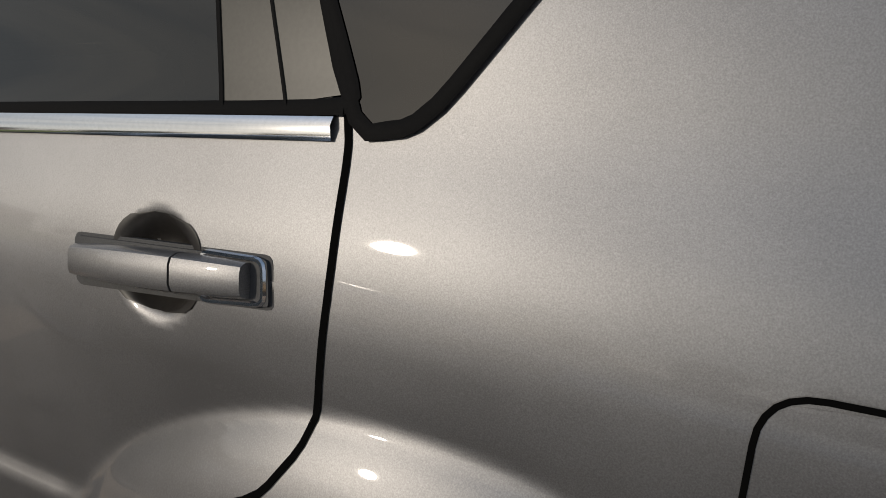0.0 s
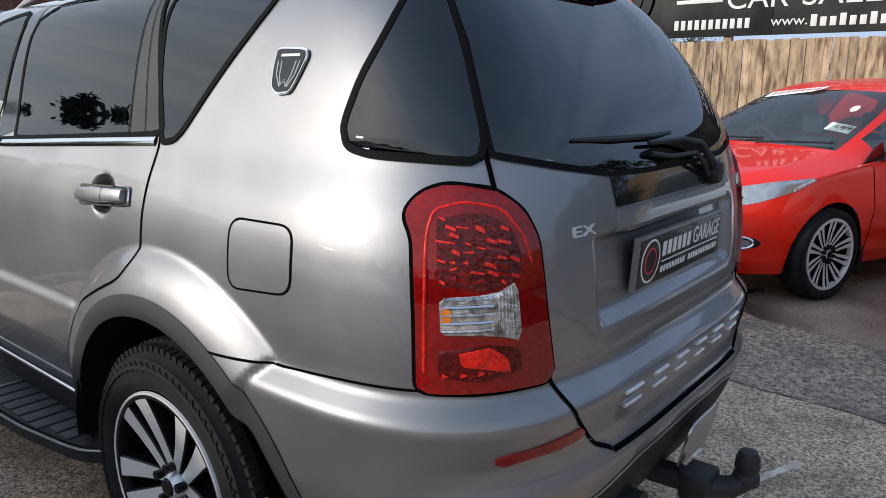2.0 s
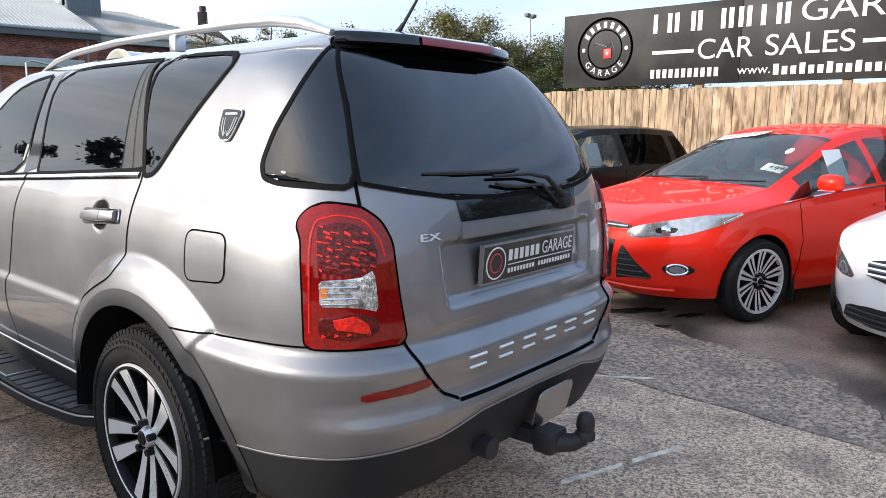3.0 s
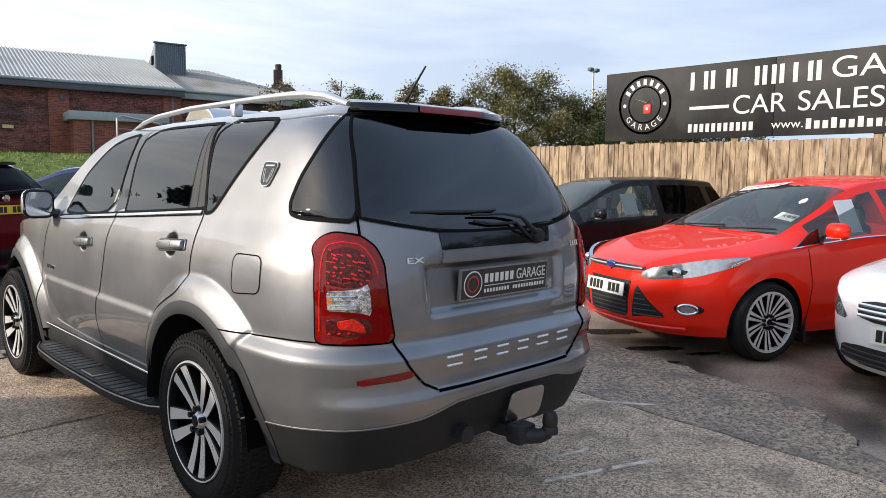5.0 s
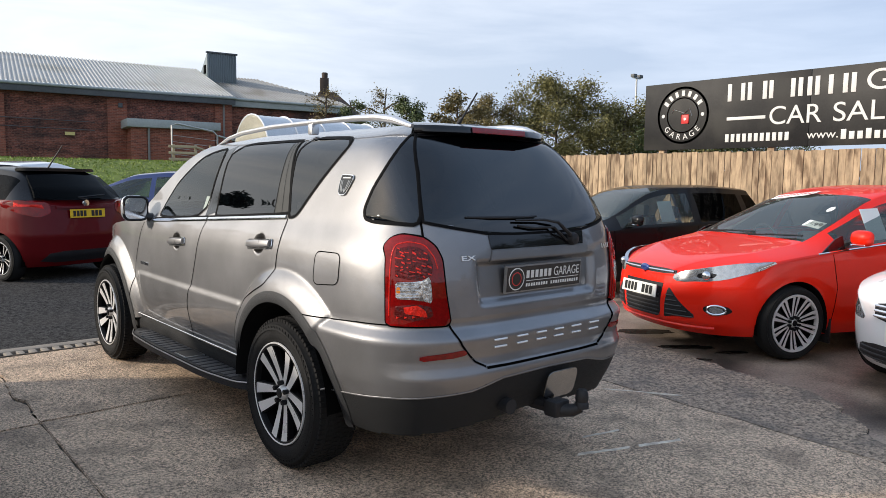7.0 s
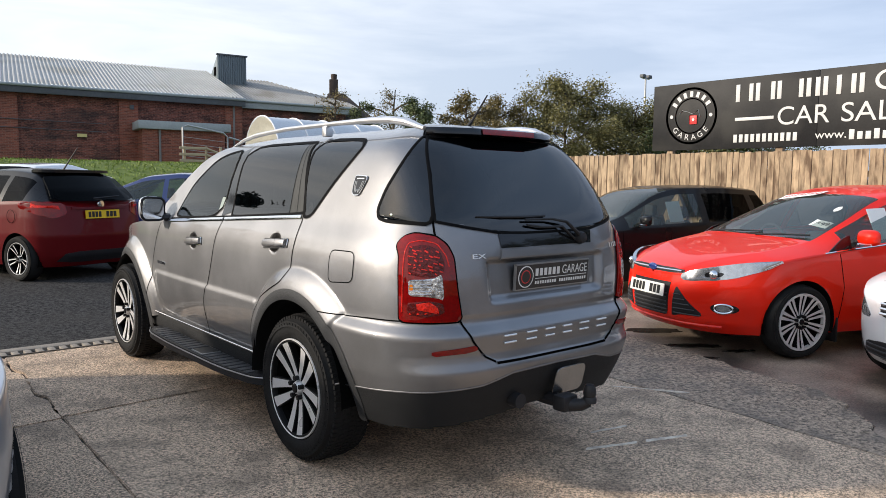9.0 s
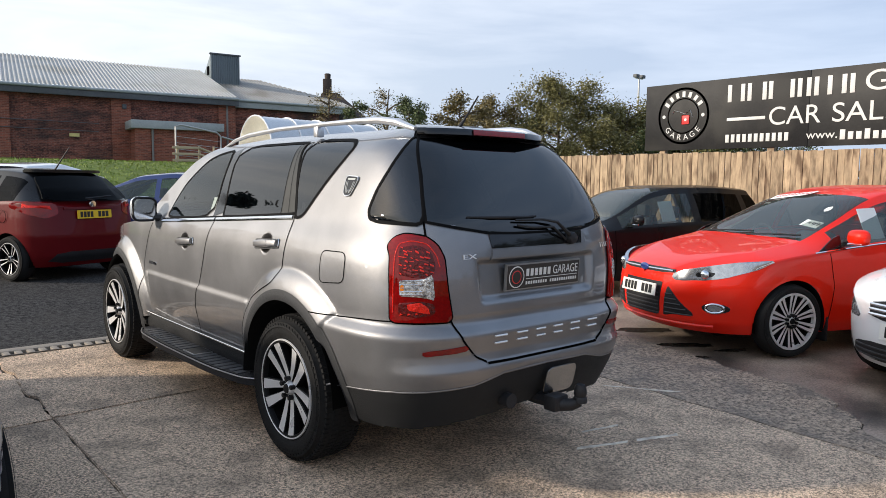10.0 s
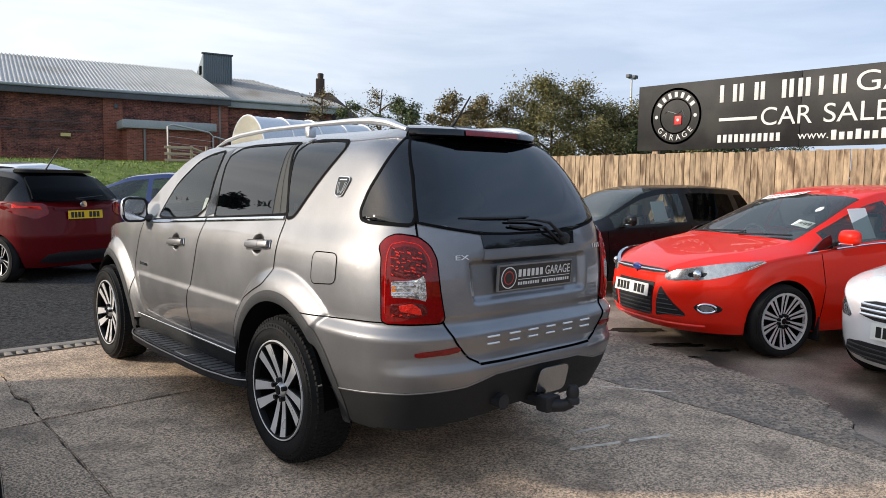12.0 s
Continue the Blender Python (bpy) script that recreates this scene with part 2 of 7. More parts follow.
def add_box(bm, x0, x1, y0, y1, z0, z1, bevel=0.0, m=None, seg=2):
    r = bmesh.ops.create_cube(bm, size=1.0)
    vs = r["verts"]
    for v in vs:
        v.co = Vector(((v.co.x + .5) * (x1 - x0) + x0, (v.co.y + .5) * (y1 - y0) + y0, (v.co.z + .5) * (z1 - z0) + z0))
    if bevel:
        es = list({e for v in vs for e in v.link_edges})
        r2 = bmesh.ops.bevel(bm, geom=es, offset=bevel, segments=seg, affect="EDGES", profile=0.5)
        vs = list({v for f in r2["faces"] for v in f.verts} | {v for v in vs if v.is_valid})
    if m is not None:
        for v in vs:
            v.co = m @ v.co
    return vs


def box_bm(*a, **k):
    bm = bmesh.new()
    add_box(bm, *a, **k)
    return bm


def add_tube(bm, pts, radius, sides=8, flat=1.0, closed=False):
    """A tube along points; radius may be a list."""
    pts = [Vector(p) for p in pts]
    n = len(pts)
    rad = radius if isinstance(radius, (list, tuple)) else [radius] * n
    rings = []
    up = Vector((0, 0, 1))
    for i, p in enumerate(pts):
        a = pts[(i - 1) % n] if (i > 0 or closed) else p
        b = pts[(i + 1) % n] if (i < n - 1 or closed) else p
        t = (b - a).normalized()
        side = t.cross(up)
        if side.length < 1e-3:
            side = t.cross(Vector((0, 1, 0)))
        side.normalize()
        nn = side.cross(t).normalized()
        rings.append([bm.verts.new(p + side * (math.cos(k * 2 * math.pi / sides) * rad[i]) + nn * (math.sin(k * 2 * math.pi / sides) * rad[i] * flat)) for k in range(sides)])
    for i in range(n if closed else n - 1):
        r0, r1 = rings[i], rings[(i + 1) % n]
        for k in range(sides):
            bm.faces.new((r0[k], r0[(k + 1) % sides], r1[(k + 1) % sides], r1[k]))
    if not closed:
        bm.faces.new(rings[0][::-1])
        bm.faces.new(rings[-1])
    return rings


def tube_bm(pts, radius, sides=8, flat=1.0, closed=False):
    bm = bmesh.new()
    add_tube(bm, pts, radius, sides, flat, closed)
    bmesh.ops.recalc_face_normals(bm, faces=bm.faces)
    return bm


def add_lathe(bm, profile, seg=48, axis="x", closed=False):
    """Turn (radius, along) pairs about an axis."""
    rings = []
    for r, a in profile:
        ring = []
        for k in range(seg):
            t = 2 * math.pi * k / seg
            c, s = r * math.cos(t), r * math.sin(t)
            ring.append(bm.verts.new({"x": (a, c, s), "y": (c, a, s), "z": (c, s, a)}[axis]))
        rings.append(ring)
    for i in range(len(rings) - (0 if closed else 1)):
        r0, r1 = rings[i], rings[(i + 1) % len(rings)]
        for k in range(seg):
            bm.faces.new((r0[k], r0[(k + 1) % seg], r1[(k + 1) % seg], r1[k]))
    return rings


def lathe_bm(profile, seg=48, axis="x", closed=False):
    bm = bmesh.new()
    add_lathe(bm, profile, seg, axis, closed)
    bmesh.ops.recalc_face_normals(bm, faces=bm.faces)
    return bm


def prism_bm(outline, depth, bevel=0.0, m=None):
    """A flat outline in x and y, raised by depth along z."""
    bm = bmesh.new()
    vs = [bm.verts.new((x, y, 0)) for x, y in outline]
    f = bm.faces.new(vs)
    if f.normal.z < 0:
        f.normal_flip()
    ext = bmesh.ops.extrude_face_region(bm, geom=[f])
    for v in [g for g in ext["geom"] if isinstance(g, bmesh.types.BMVert)]:
        v.co.z += depth
    bmesh.ops.recalc_face_normals(bm, faces=bm.faces)
    if bevel:
        top = [e for e in bm.edges if all(abs(v.co.z - depth) < 1e-6 for v in e.verts)]
        bmesh.ops.bevel(bm, geom=top, offset=bevel, segments=2, affect="EDGES")
    if m is not None:
        bmesh.ops.transform(bm, matrix=m, verts=bm.verts)
    return bm


def text_mesh(name, body, size, material, parent, m, extrude=0.004, label="", align="CENTER", width=None, split=False):
    """Raised lettering in the built-in font, as a mesh."""
    cu = bpy.data.curves.new(name, "FONT")
    cu.body, cu.size, cu.extrude, cu.align_x, cu.align_y = body, size, extrude, align, "CENTER"
    tmp = bpy.data.objects.new(name, cu)
    scene.collection.objects.link(tmp)
    dg = bpy.context.evaluated_depsgraph_get()
    me = bpy.data.meshes.new_from_object(tmp.evaluated_get(dg))
    bpy.data.objects.remove(tmp)
    if width:
        xs = [v.co.x for v in me.vertices]
        k = width / (max(xs) - min(xs))
        for v in me.vertices:
            v.co.x *= k
    pieces = [me]
    if split:
        # each letter is a part of its own
        bm = bmesh.new()
        bm.from_mesh(me)
        left, pieces = set(bm.verts), []
        while left:
            todo, island = [next(iter(left))], set()
            while todo:
                q = todo.pop()
                if q not in island:
                    island.add(q)
                    todo += [e.other_vert(q) for e in q.link_edges]
            left -= island
            order = sorted(island, key=lambda q: q.index)
            at = {q: i for i, q in enumerate(order)}
            one = bpy.data.meshes.new(name)
            one.from_pydata([tuple(q.co) for q in order], [], [[at[q] for q in f.verts] for f in bm.faces if f.verts[0] in island])
            pieces.append(one)
        pieces.sort(key=lambda one: one.vertices[0].co.x)
        bm.free()
    for one in pieces:
        one.materials.clear()
        one.materials.append(material)
        ob = new(name, one)
        ob.parent = parent
        ob.matrix_basis = m
        if label:
            ob["label"] = label
    return ob


def frame_on(origin, right, up):
    """A pose with x along right and y along up."""
    r, u = Vector(right).normalized(), Vector(up).normalized()
    n = r.cross(u).normalized()
    u = n.cross(r)
    return Matrix(((r.x, u.x, n.x, origin[0]), (r.y, u.y, n.y, origin[1]), (r.z, u.z, n.z, origin[2]), (0, 0, 0, 1)))


def chaikin(pts, rounds=2, closed=True, cut=.16):
    pts = [tuple(p) for p in pts]
    for _ in range(rounds):
        out = []
        n = len(pts)
        for i in range(n if closed else n - 1):
            (ax, ay), (bx, by) = pts[i], pts[(i + 1) % n]
            out += [(ax * (1 - cut) + bx * cut, ay * (1 - cut) + by * cut), (ax * cut + bx * (1 - cut), ay * cut + by * (1 - cut))]
        if not closed:
            out = [pts[0]] + out[1:-1] + [pts[-1]]
        pts = out
    return pts


def round_poly(pts, r, n=6):
    """A polygon with its corners rounded to about radius r."""
    out = []
    m = len(pts)
    for i in range(m):
        a, b, c = Vector(pts[i - 1]), Vector(pts[i]), Vector(pts[(i + 1) % m])
        d = min(r, (a - b).length * .45, (c - b).length * .45)
        p, q = b + (a - b).normalized() * d, b + (c - b).normalized() * d
        for k in range(n + 1):
            t = k / n
            out.append(tuple(p * (1 - t) ** 2 + b * 2 * t * (1 - t) + q * t ** 2))
    return out


def in_poly(px, py, poly):
    """Which of the points lie in the polygon (arrays)."""
    inside = np.zeros(np.shape(px), bool)
    n = len(poly)
    for i in range(n):
        (x0, y0), (x1, y1) = poly[i], poly[(i + 1) % n]
        if y0 == y1:
            continue
        cross = ((y0 > py) != (y1 > py)) & (px < (x1 - x0) * (py - y0) / (y1 - y0) + x0)
        inside ^= cross
    return inside


def shrink(poly, d):
    """The polygon drawn in by d."""
    n = len(poly)
    area = sum(poly[i][0] * poly[(i + 1) % n][1] - poly[(i + 1) % n][0] * poly[i][1] for i in range(n))
    sg = 1 if area > 0 else -1
    out = []
    for i in range(n):
        a, b, c = Vector(poly[i - 1]), Vector(poly[i]), Vector(poly[(i + 1) % n])
        t1, t2 = (b - a).normalized(), (c - b).normalized()
        n1, n2 = Vector((-t1.y, t1.x)) * sg, Vector((-t2.y, t2.x)) * sg
        nn = (n1 + n2)
        nn = nn.normalized() if nn.length > 1e-6 else n1
        out.append(tuple(b + nn * d))
    return out

# ---- ground ----
ASPHALT = mat("worn_asphalt", (0.045, 0.043, 0.0415), 0.88, 0, 0.75, 60.0, 25, 0.9, 120, spec=0.12, contrast=0.18, stain=(0.060, 0.055, 0.050), stain_scale=.8, stain_amount=0.5)
ROUGH_ASPHALT = mat("coarse_grey_asphalt", (0.32, 0.244, 0.180), 0.85, 0, 0.70, 28.0, 90, 1.0, 60, contrast=0.20, stain=(0.12, 0.105, 0.092), stain_scale=3.2, stain_amount=0.6)
WET_ASPHALT = mat("damp_brown_asphalt", (0.29, 0.22, 0.17), 0.50, 0, 0.55, 1.6, 70, 0.5, 90, rough_vary=0.25, contrast=0.25, stain=(0.040, 0.032, 0.027), stain_scale=1.1, stain_amount=0.9)
CONCRETE = mat("stained_concrete", (0.50, 0.370, 0.262), 0.82, 0, 0.75, 70.0, 150, 1.0, 90, per_object=0.06, contrast=0.14, stain=(0.13, 0.098, 0.073), stain_scale=3.4, stain_amount=0.5)
CONCRETE_KERB = mat("pale_concrete_kerb", (0.26, 0.225, 0.185), 0.8, 0, 0.2, 5, 70, 0.5, 90)
GRASS_SOIL = mat("mown_grass_soil", (0.16, 0.20, 0.045), 0.95, 0, 0.35, 1.5, 30, 0.6, 40)
GRASS = mat("grass_blades", (0.22, 0.29, 0.05), 0.7, 0, 0.4, 0.8, 20)
WORN_LINE = mat("worn_line_paint", (0.74, 0.67, 0.57), 0.8, 0, 0.3, 20, 90, 0.3, 80, stain=(0.42, 0.34, 0.27), stain_scale=9, stain_amount=0.7)
MUD = mat("dark_crack_earth", (0.020, 0.017, 0.014), 0.95, 0, 0.4, 8, 60, 0.6, 80)


def bank_height(x, y):
    t = min(max((y - 25.5 + .16 * (x - 4)) / 6.5, 0), 1)
    u = min(max((y - 4.0) / 3.0, 0), 1)
    w = max(min(max((5.5 - x) / 4.0, 0), 1), min(max((y - 10) / 6.0, 0), 1))
    return -.02 + .13 * u * u * (3 - 2 * u) * w * w * (3 - 2 * w) + 2.12 * t * t * (3 - 2 * t)


def ground_sheet():
    xs = [-900, -300, -120] + list(range(-60, -10, 5)) + list(range(-10, 12)) + list(range(14, 64, 5)) + [120, 300, 900]
    ys = [-900, -300, -100, -40, -16, -6, 0, 3.9] + [4.2 + .4 * k for k in range(9)] + [8, 9, 10, 12, 14, 16, 18, 20, 22] + [24 + k for k in range(14)] + [44, 60, 120, 300, 900]
    bm = bmesh.new()
    g = [[bm.verts.new((x, y, bank_height(x, y))) for y in ys] for x in xs]
    for i in range(len(xs) - 1):
        for j in range(len(ys) - 1):
            f = bm.faces.new((g[i][j], g[i + 1][j], g[i + 1][j + 1], g[i][j + 1]))
            f.material_index = 1 if ys[j] >= 24 else 0
    ob = finish("ground", bm, ASPHALT)
    ob.data.materials.append(GRASS_SOIL)
    return tagged(ob, "dark worn asphalt yard rising to a grass bank", "ground", kind="structure")


ground_sheet()


def jag(a, b, n, amount, seed):
    """Points from a to b, broken like a cracked edge."""
    r = random.Random(seed)
    a, b = Vector(a), Vector(b)
    d = (b - a)
    nn = Vector((-d.y, d.x)).normalized()
    return [tuple(a + d * (k / n) + nn * (r.uniform(-amount, amount) if 0 < k < n else 0)) for k in range(n)]


def slab(name, outline, z=0.0, depth=.06, material=None):
    bm = prism_bm(outline, depth, .006, Matrix.Translation((0, 0, z - depth)))
    return finish(name, bm, material or CONCRETE)


pavement = tagged(new("pavement"), "broken and stained concrete yard slabs", "pavement", kind="structure")
EDGE_L = -1.66
slabs = [
    jag((EDGE_L, 1.52), (1.93, 1.66), 14, .006, 1) + jag((1.93, 1.66), (2.10, 3.46), 6, .01, 2) + jag((2.10, 3.46), (EDGE_L, 3.42), 8, .003, 3) + jag((EDGE_L, 3.42), (EDGE_L, 1.52), 22, .030, 4),
    jag((EDGE_L - .06, -4.8), (1.46, -4.8), 6, .01, 5) + jag((1.46, -4.8), (1.93, 1.64), 30, .018, 6) + jag((1.93, 1.64), (EDGE_L + .004, 1.50), 14, .006, 1) + jag((EDGE_L + .004, 1.50), (EDGE_L - .06, -4.8), 40, .007, 7),
    jag((-7.0, 1.30), (EDGE_L - .010, 1.490), 30, .008, 8) + jag((EDGE_L - .010, 1.490), (EDGE_L - .016, 3.42), 22, .030, 4) + jag((EDGE_L - .016, 3.42), (-7.0, 3.36), 8, .003, 9) + jag((-7.0, 3.36), (-7.0, 1.30), 6, .01, 10),
    jag((-7.0, -4.8), (EDGE_L - .070, -4.8), 6, .01, 11) + jag((EDGE_L - .070, -4.8), (EDGE_L - .008, 1.470), 40, .007, 12) + jag((EDGE_L - .008, 1.470), (-7.0, 1.285), 30, .008, 8) + jag((-7.0, 1.285), (-7.0, -4.8), 6, .01, 13),
]
for o in slabs:
    p = slab("concrete_slab", o)
    p.parent = pavement
# earth in the joints
bm = bmesh.new()
add_box(bm, -6.98, 1.9, -4.78, 3.44, -.040, -.017)
p = finish("joint_earth", bm, MUD)
p.parent = pavement
# broken piece lying in the crack and a sunk repair
p = slab("concrete_chip", chaikin([(-1.70, 1.55), (-1.60, 1.53), (-1.585, 1.60), (-1.66, 1.66), (-1.72, 1.62)], 1), -.004, .03)
p.parent = pavement
p = slab("repair_patch", [(-1.20, 1.36), (-.98, 1.40), (-.99, 1.52), (-1.21, 1.49)], .003, .01)
p.parent = pavement
# channel drain and kerb
channel = tagged(new("channel_drain"), "slotted concrete channel drain across the yard", "drain")
bm = bmesh.new()
add_box(bm, -7.0, 2.4, 3.47, 3.475, -.05, .002)
part("channel_wall", bm, CONCRETE_KERB, channel)
part("channel_bed", box_bm(-7.0, 2.4, 3.475, 3.60, -.06, -.035), MUD, channel)
slat = box_bm(-.026, .026, 3.470, 3.605, -.03, .002, .004)
slat_ob = part("channel_slat", slat, CONCRETE_KERB, channel)
x = -6.9
while x < 1.6:
    x += .092
    o = slat_ob.copy()
    scene.collection.objects.link(o)
    o.location = (x, 0, 0)
slat_ob.location = (-6.9, 0, 0)
kerb = tagged(finish("drain_kerb", box_bm(-7.0, 2.4, 3.61, 3.74, -.05, .004, .01), CONCRETE_KERB), "pale concrete edging beside the channel drain", "kerb", kind="structure")
# coarse and damp asphalt on the yard's other half
outer = jag((1.47, -4.8), (1.95, 1.64), 30, .02, 6) + jag((1.95, 1.64), (2.11, 3.46), 6, .01, 2) + jag((2.11, 3.46), (2.6, 5.0), 6, .05, 14) + jag((2.6, 5.0), (3.3, .9), 14, .08, 15) + jag((3.3, .9), (2.75, -1.2), 14, .06, 16) + jag((2.75, -1.2), (1.85, -2.05), 12, .05, 17) + jag((1.85, -2.05), (1.65, -4.8), 12, .06, 18)
p = slab("coarse_asphalt_strip", outer, -.004, .03, ROUGH_ASPHALT)
tagged(p, "coarse grey asphalt strip beside the slabs", "asphalt", kind="structure")
damp = jag((1.55, -12), (14, -12), 6, .1, 20) + jag((14, -12), (14, 8), 6, .1, 21) + jag((14, 8), (2.7, 5.0), 8, .2, 22) + jag((2.7, 5.0), (3.28, .9), 12, .08, 15) + jag((3.28, .9), (2.73, -1.2), 14, .06, 16) + jag((2.73, -1.2), (1.83, -2.07), 12, .05, 17) + jag((1.83, -2.07), (1.55, -12), 12, .06, 23)
p = slab("damp_asphalt", damp, -.010, .02, WET_ASPHALT)
tagged(p, "damp brown asphalt with dark puddle stains", "asphalt", kind="structure")

# shallow puddles by the red car
PUDDLE = mat("dark_puddle_water", (0.050, 0.040, 0.032), 0.16, 0, 0.2, 3, 60, rough_vary=0.05)
for n, (cx, cy, rx, ry, ang) in enumerate(((3.66, .84, .33, .11, -38), (3.36, .20, .30, .08, -40), (3.50, -.18, .16, .05, -30), (2.95, -.05, .20, .05, -42))):
    r = random.Random(90 + n)
    ca, sa = math.cos(radians(ang)), math.sin(radians(ang))
    o = []
    for q in range(22):
        t = 2 * math.pi * q / 22
        k = r.uniform(.75, 1.2)
        o.append((cx + ca * rx * k * math.cos(t) - sa * ry * k * math.sin(t), cy + sa * rx * k * math.cos(t) + ca * ry * k * math.sin(t)))
    tagged(slab("puddle", chaikin(o, 2), -.005, .004, PUDDLE), "shallow dark puddle on damp asphalt", "puddle", kind="structure")


def painted_line(a, b, w, seed):
    a, b = Vector(a), Vector(b)
    n = Vector((-(b - a).y, (b - a).x)).normalized() * w / 2
    o = jag(a - n, b - n, 12, .006, seed) + jag(b + n, a + n, 12, .006, seed + 1)
    return tagged(slab("painted_line", o, .0025, .004, WORN_LINE), "faded white paint line on the slabs", "road marking", kind="structure")


painted_line((.68, -.70), (.99, -.775), .030, 31)
painted_line((.44, -.855), (.80, -.985), .040, 33)
painted_line((.82, -.99), (1.13, -1.10), .045, 35)
painted_line((1.60, -.15), (1.93, -.62), .022, 37)

# dry grass on the bank
bm = bmesh.new()
r = random.Random(8)
for _ in range(16000):
    x, y = r.uniform(-8, 22), r.uniform(26, 33)
    z = bank_height(x, y)
    a, hgt, w = r.uniform(0, math.pi), r.uniform(.04, .10), r.uniform(.02, .05)
    dx, dy = math.cos(a) * w, math.sin(a) * w
    bm.faces.new((bm.verts.new((x - dx, y - dy, z)), bm.verts.new((x + dx, y + dy, z)), bm.verts.new((x + r.uniform(-.05, .05), y + r.uniform(-.05, .05), z + hgt))))
tagged(finish("grass", bm, GRASS), "sunlit mown grass on the bank", "grass", kind="stuff")

# ---- timber fence and hoarding ----
TIMBER = mat("weathered_fence_timber", (0.36, 0.262, 0.168), 0.82, 0, 0.55, 6.0, 26, 0.5, 40, per_object=0.45, contrast=0.25, stretch=(1, 1, .30), stain=(0.10, 0.058, 0.032), stain_scale=11.0, stain_amount=0.9)
SIGN_BLACK = mat("black_sign_board", (0.013, 0.013, 0.014), 0.55, 0, 0.4, 1.2, 40, rough_vary=0.12, spec=0.25, stain=(0.05, 0.048, 0.043), stain_scale=1.6, stain_amount=0.5)
FX = 7.62
fence = tagged(new("fence"), "weathered close-board timber fence", "fence")
shapes = []
for k in range(5):
    r = random.Random(40 + k)
    bm = bmesh.new()
    w = .098 + r.uniform(-.012, .012)
    add_box(bm, -.012, .008, -w / 2, w / 2, 0, 1.99 + r.uniform(-.012, .012), .003)
    for vv in bm.verts:
        vv.co.x += (vv.co.y / w) * .006
    me = bpy.data.meshes.new("fence_board")
    bm.to_mesh(me)
    bm.free()
    me.materials.append(TIMBER)
    shapes.append(me)
y, k = -5.2, 0
r = random.Random(77)
while y < 13.5:
    o = new("fence_board", shapes[r.randrange(5)])
    o.parent = fence
    o.matrix_basis = pose(FX + r.uniform(-.004, .004), y, -.02, r.uniform(-.25, .25), 0, 180 if r.random() < .5 else 0)
    y += .088 + r.uniform(-.003, .004)
for z in (.35, 1.0, 1.65):
    part("fence_rail", box_bm(FX + .012, FX + .075, -5.3, 13.6, z - .04, z + .04, .004), TIMBER, fence)
for q in range(8):
    part("fence_post", box_bm(FX + .02, FX + .12, -5.0 + q * 2.6, -4.9 + q * 2.6, -.02, 1.92, .006), TIMBER, fence)

# added out of view: plain panels that darken the low reflections in the tailgate
added_back_fence = tagged(new("fence"), "unseen timber fence added behind the camera to darken reflections", "fence")
for q in range(11):
    part("fence_panel", box_bm(FX - 1.83 * (q + 1), FX - 1.83 * q - .02, -14.42, -14.38, -.02, 1.98, .004), TIMBER, added_back_fence)

sign = tagged(new("sign_board"), "black garage sign board with white lettering above the fence", "sign")
SX = 7.585
for a, b in ((3.56, .985), (.98, -1.6), (-1.605, -4.2)):
    part("sign_panel", box_bm(SX, SX + .025, b, a, 2.02, 3.05, .004), SIGN_BLACK, sign)
for q in range(5):
    part("sign_post", box_bm(SX + .03, SX + .11, 3.2 - 1.75 * q, 3.3 - 1.75 * q, -.02, 3.0, .006), TIMBER, sign)


def sign_pose(y, z):
    return frame_on((SX - .002, y, z), (0, -1, 0), (0, 0, 1))


text_mesh("sign_letter", "GARAGE", .37, PRINT_WHITE, sign, sign_pose(-.56, 2.825), .003, "white lettering", "CENTER", 1.72, True)
text_mesh("sign_letter", "CAR", .36, PRINT_WHITE, sign, sign_pose(1.185, 2.445), .003, "white lettering", "CENTER", .70, True)
text_mesh("sign_letter", "SALES", .36, PRINT_WHITE, sign, sign_pose(.19, 2.445), .003, "white lettering", "CENTER", .98, True)
text_mesh("sign_letter", "www.", .155, PRINT_WHITE, sign, sign_pose(.80, 2.17), .003, "white lettering", "CENTER", .40, True)


def sign_bar(y0, y1, z0, z1):
    part("sign_bar", box_bm(SX - .005, SX - .001, y1, y0, z0, z1, .001), PRINT_WHITE, sign, "white bar of lettering")


# the owner's name and the phone number stand as plain bars
for y0, y1 in ((2.16, 1.90), (1.86, 1.58), (1.55, 1.19), (1.15, .97), (.93, .70), (.58, .42)):
    for q in (y0, y1 + .060):
        sign_bar(q, q - .060, 2.70, 2.95)
for q in range(11):
    sign_bar(2.17 - q * .087, 2.115 - q * .087, 2.11, 2.225)
for q in range(17):
    sign_bar(.57 - q * .10, .505 - q * .10, 2.10, 2.20 + .03 * (q % 3 == 0))
sign_bar(2.16, 1.585, 2.425, 2.470)
sign_bar(-.38, -.95, 2.42, 2.465)
CY, CZ = 2.885, 2.545


def ring(r, w, material, label):
    bm = bmesh.new()
    n = 64
    vs = []
    for k in range(n):
        t = 2 * math.pi * k / n
        vs.append([bm.verts.new((SX - .003, CY - q * math.cos(t), CZ + q * math.sin(t))) for q in (r - w / 2, r + w / 2)])
    for k in range(n):
        a, b = vs[k], vs[(k + 1) % n]
        bm.faces.new((a[0], b[0], b[1], a[1]))
    bmesh.ops.solidify(bm, geom=bm.faces, thickness=.002)
    part("sign_ring", bm, material, sign, label)


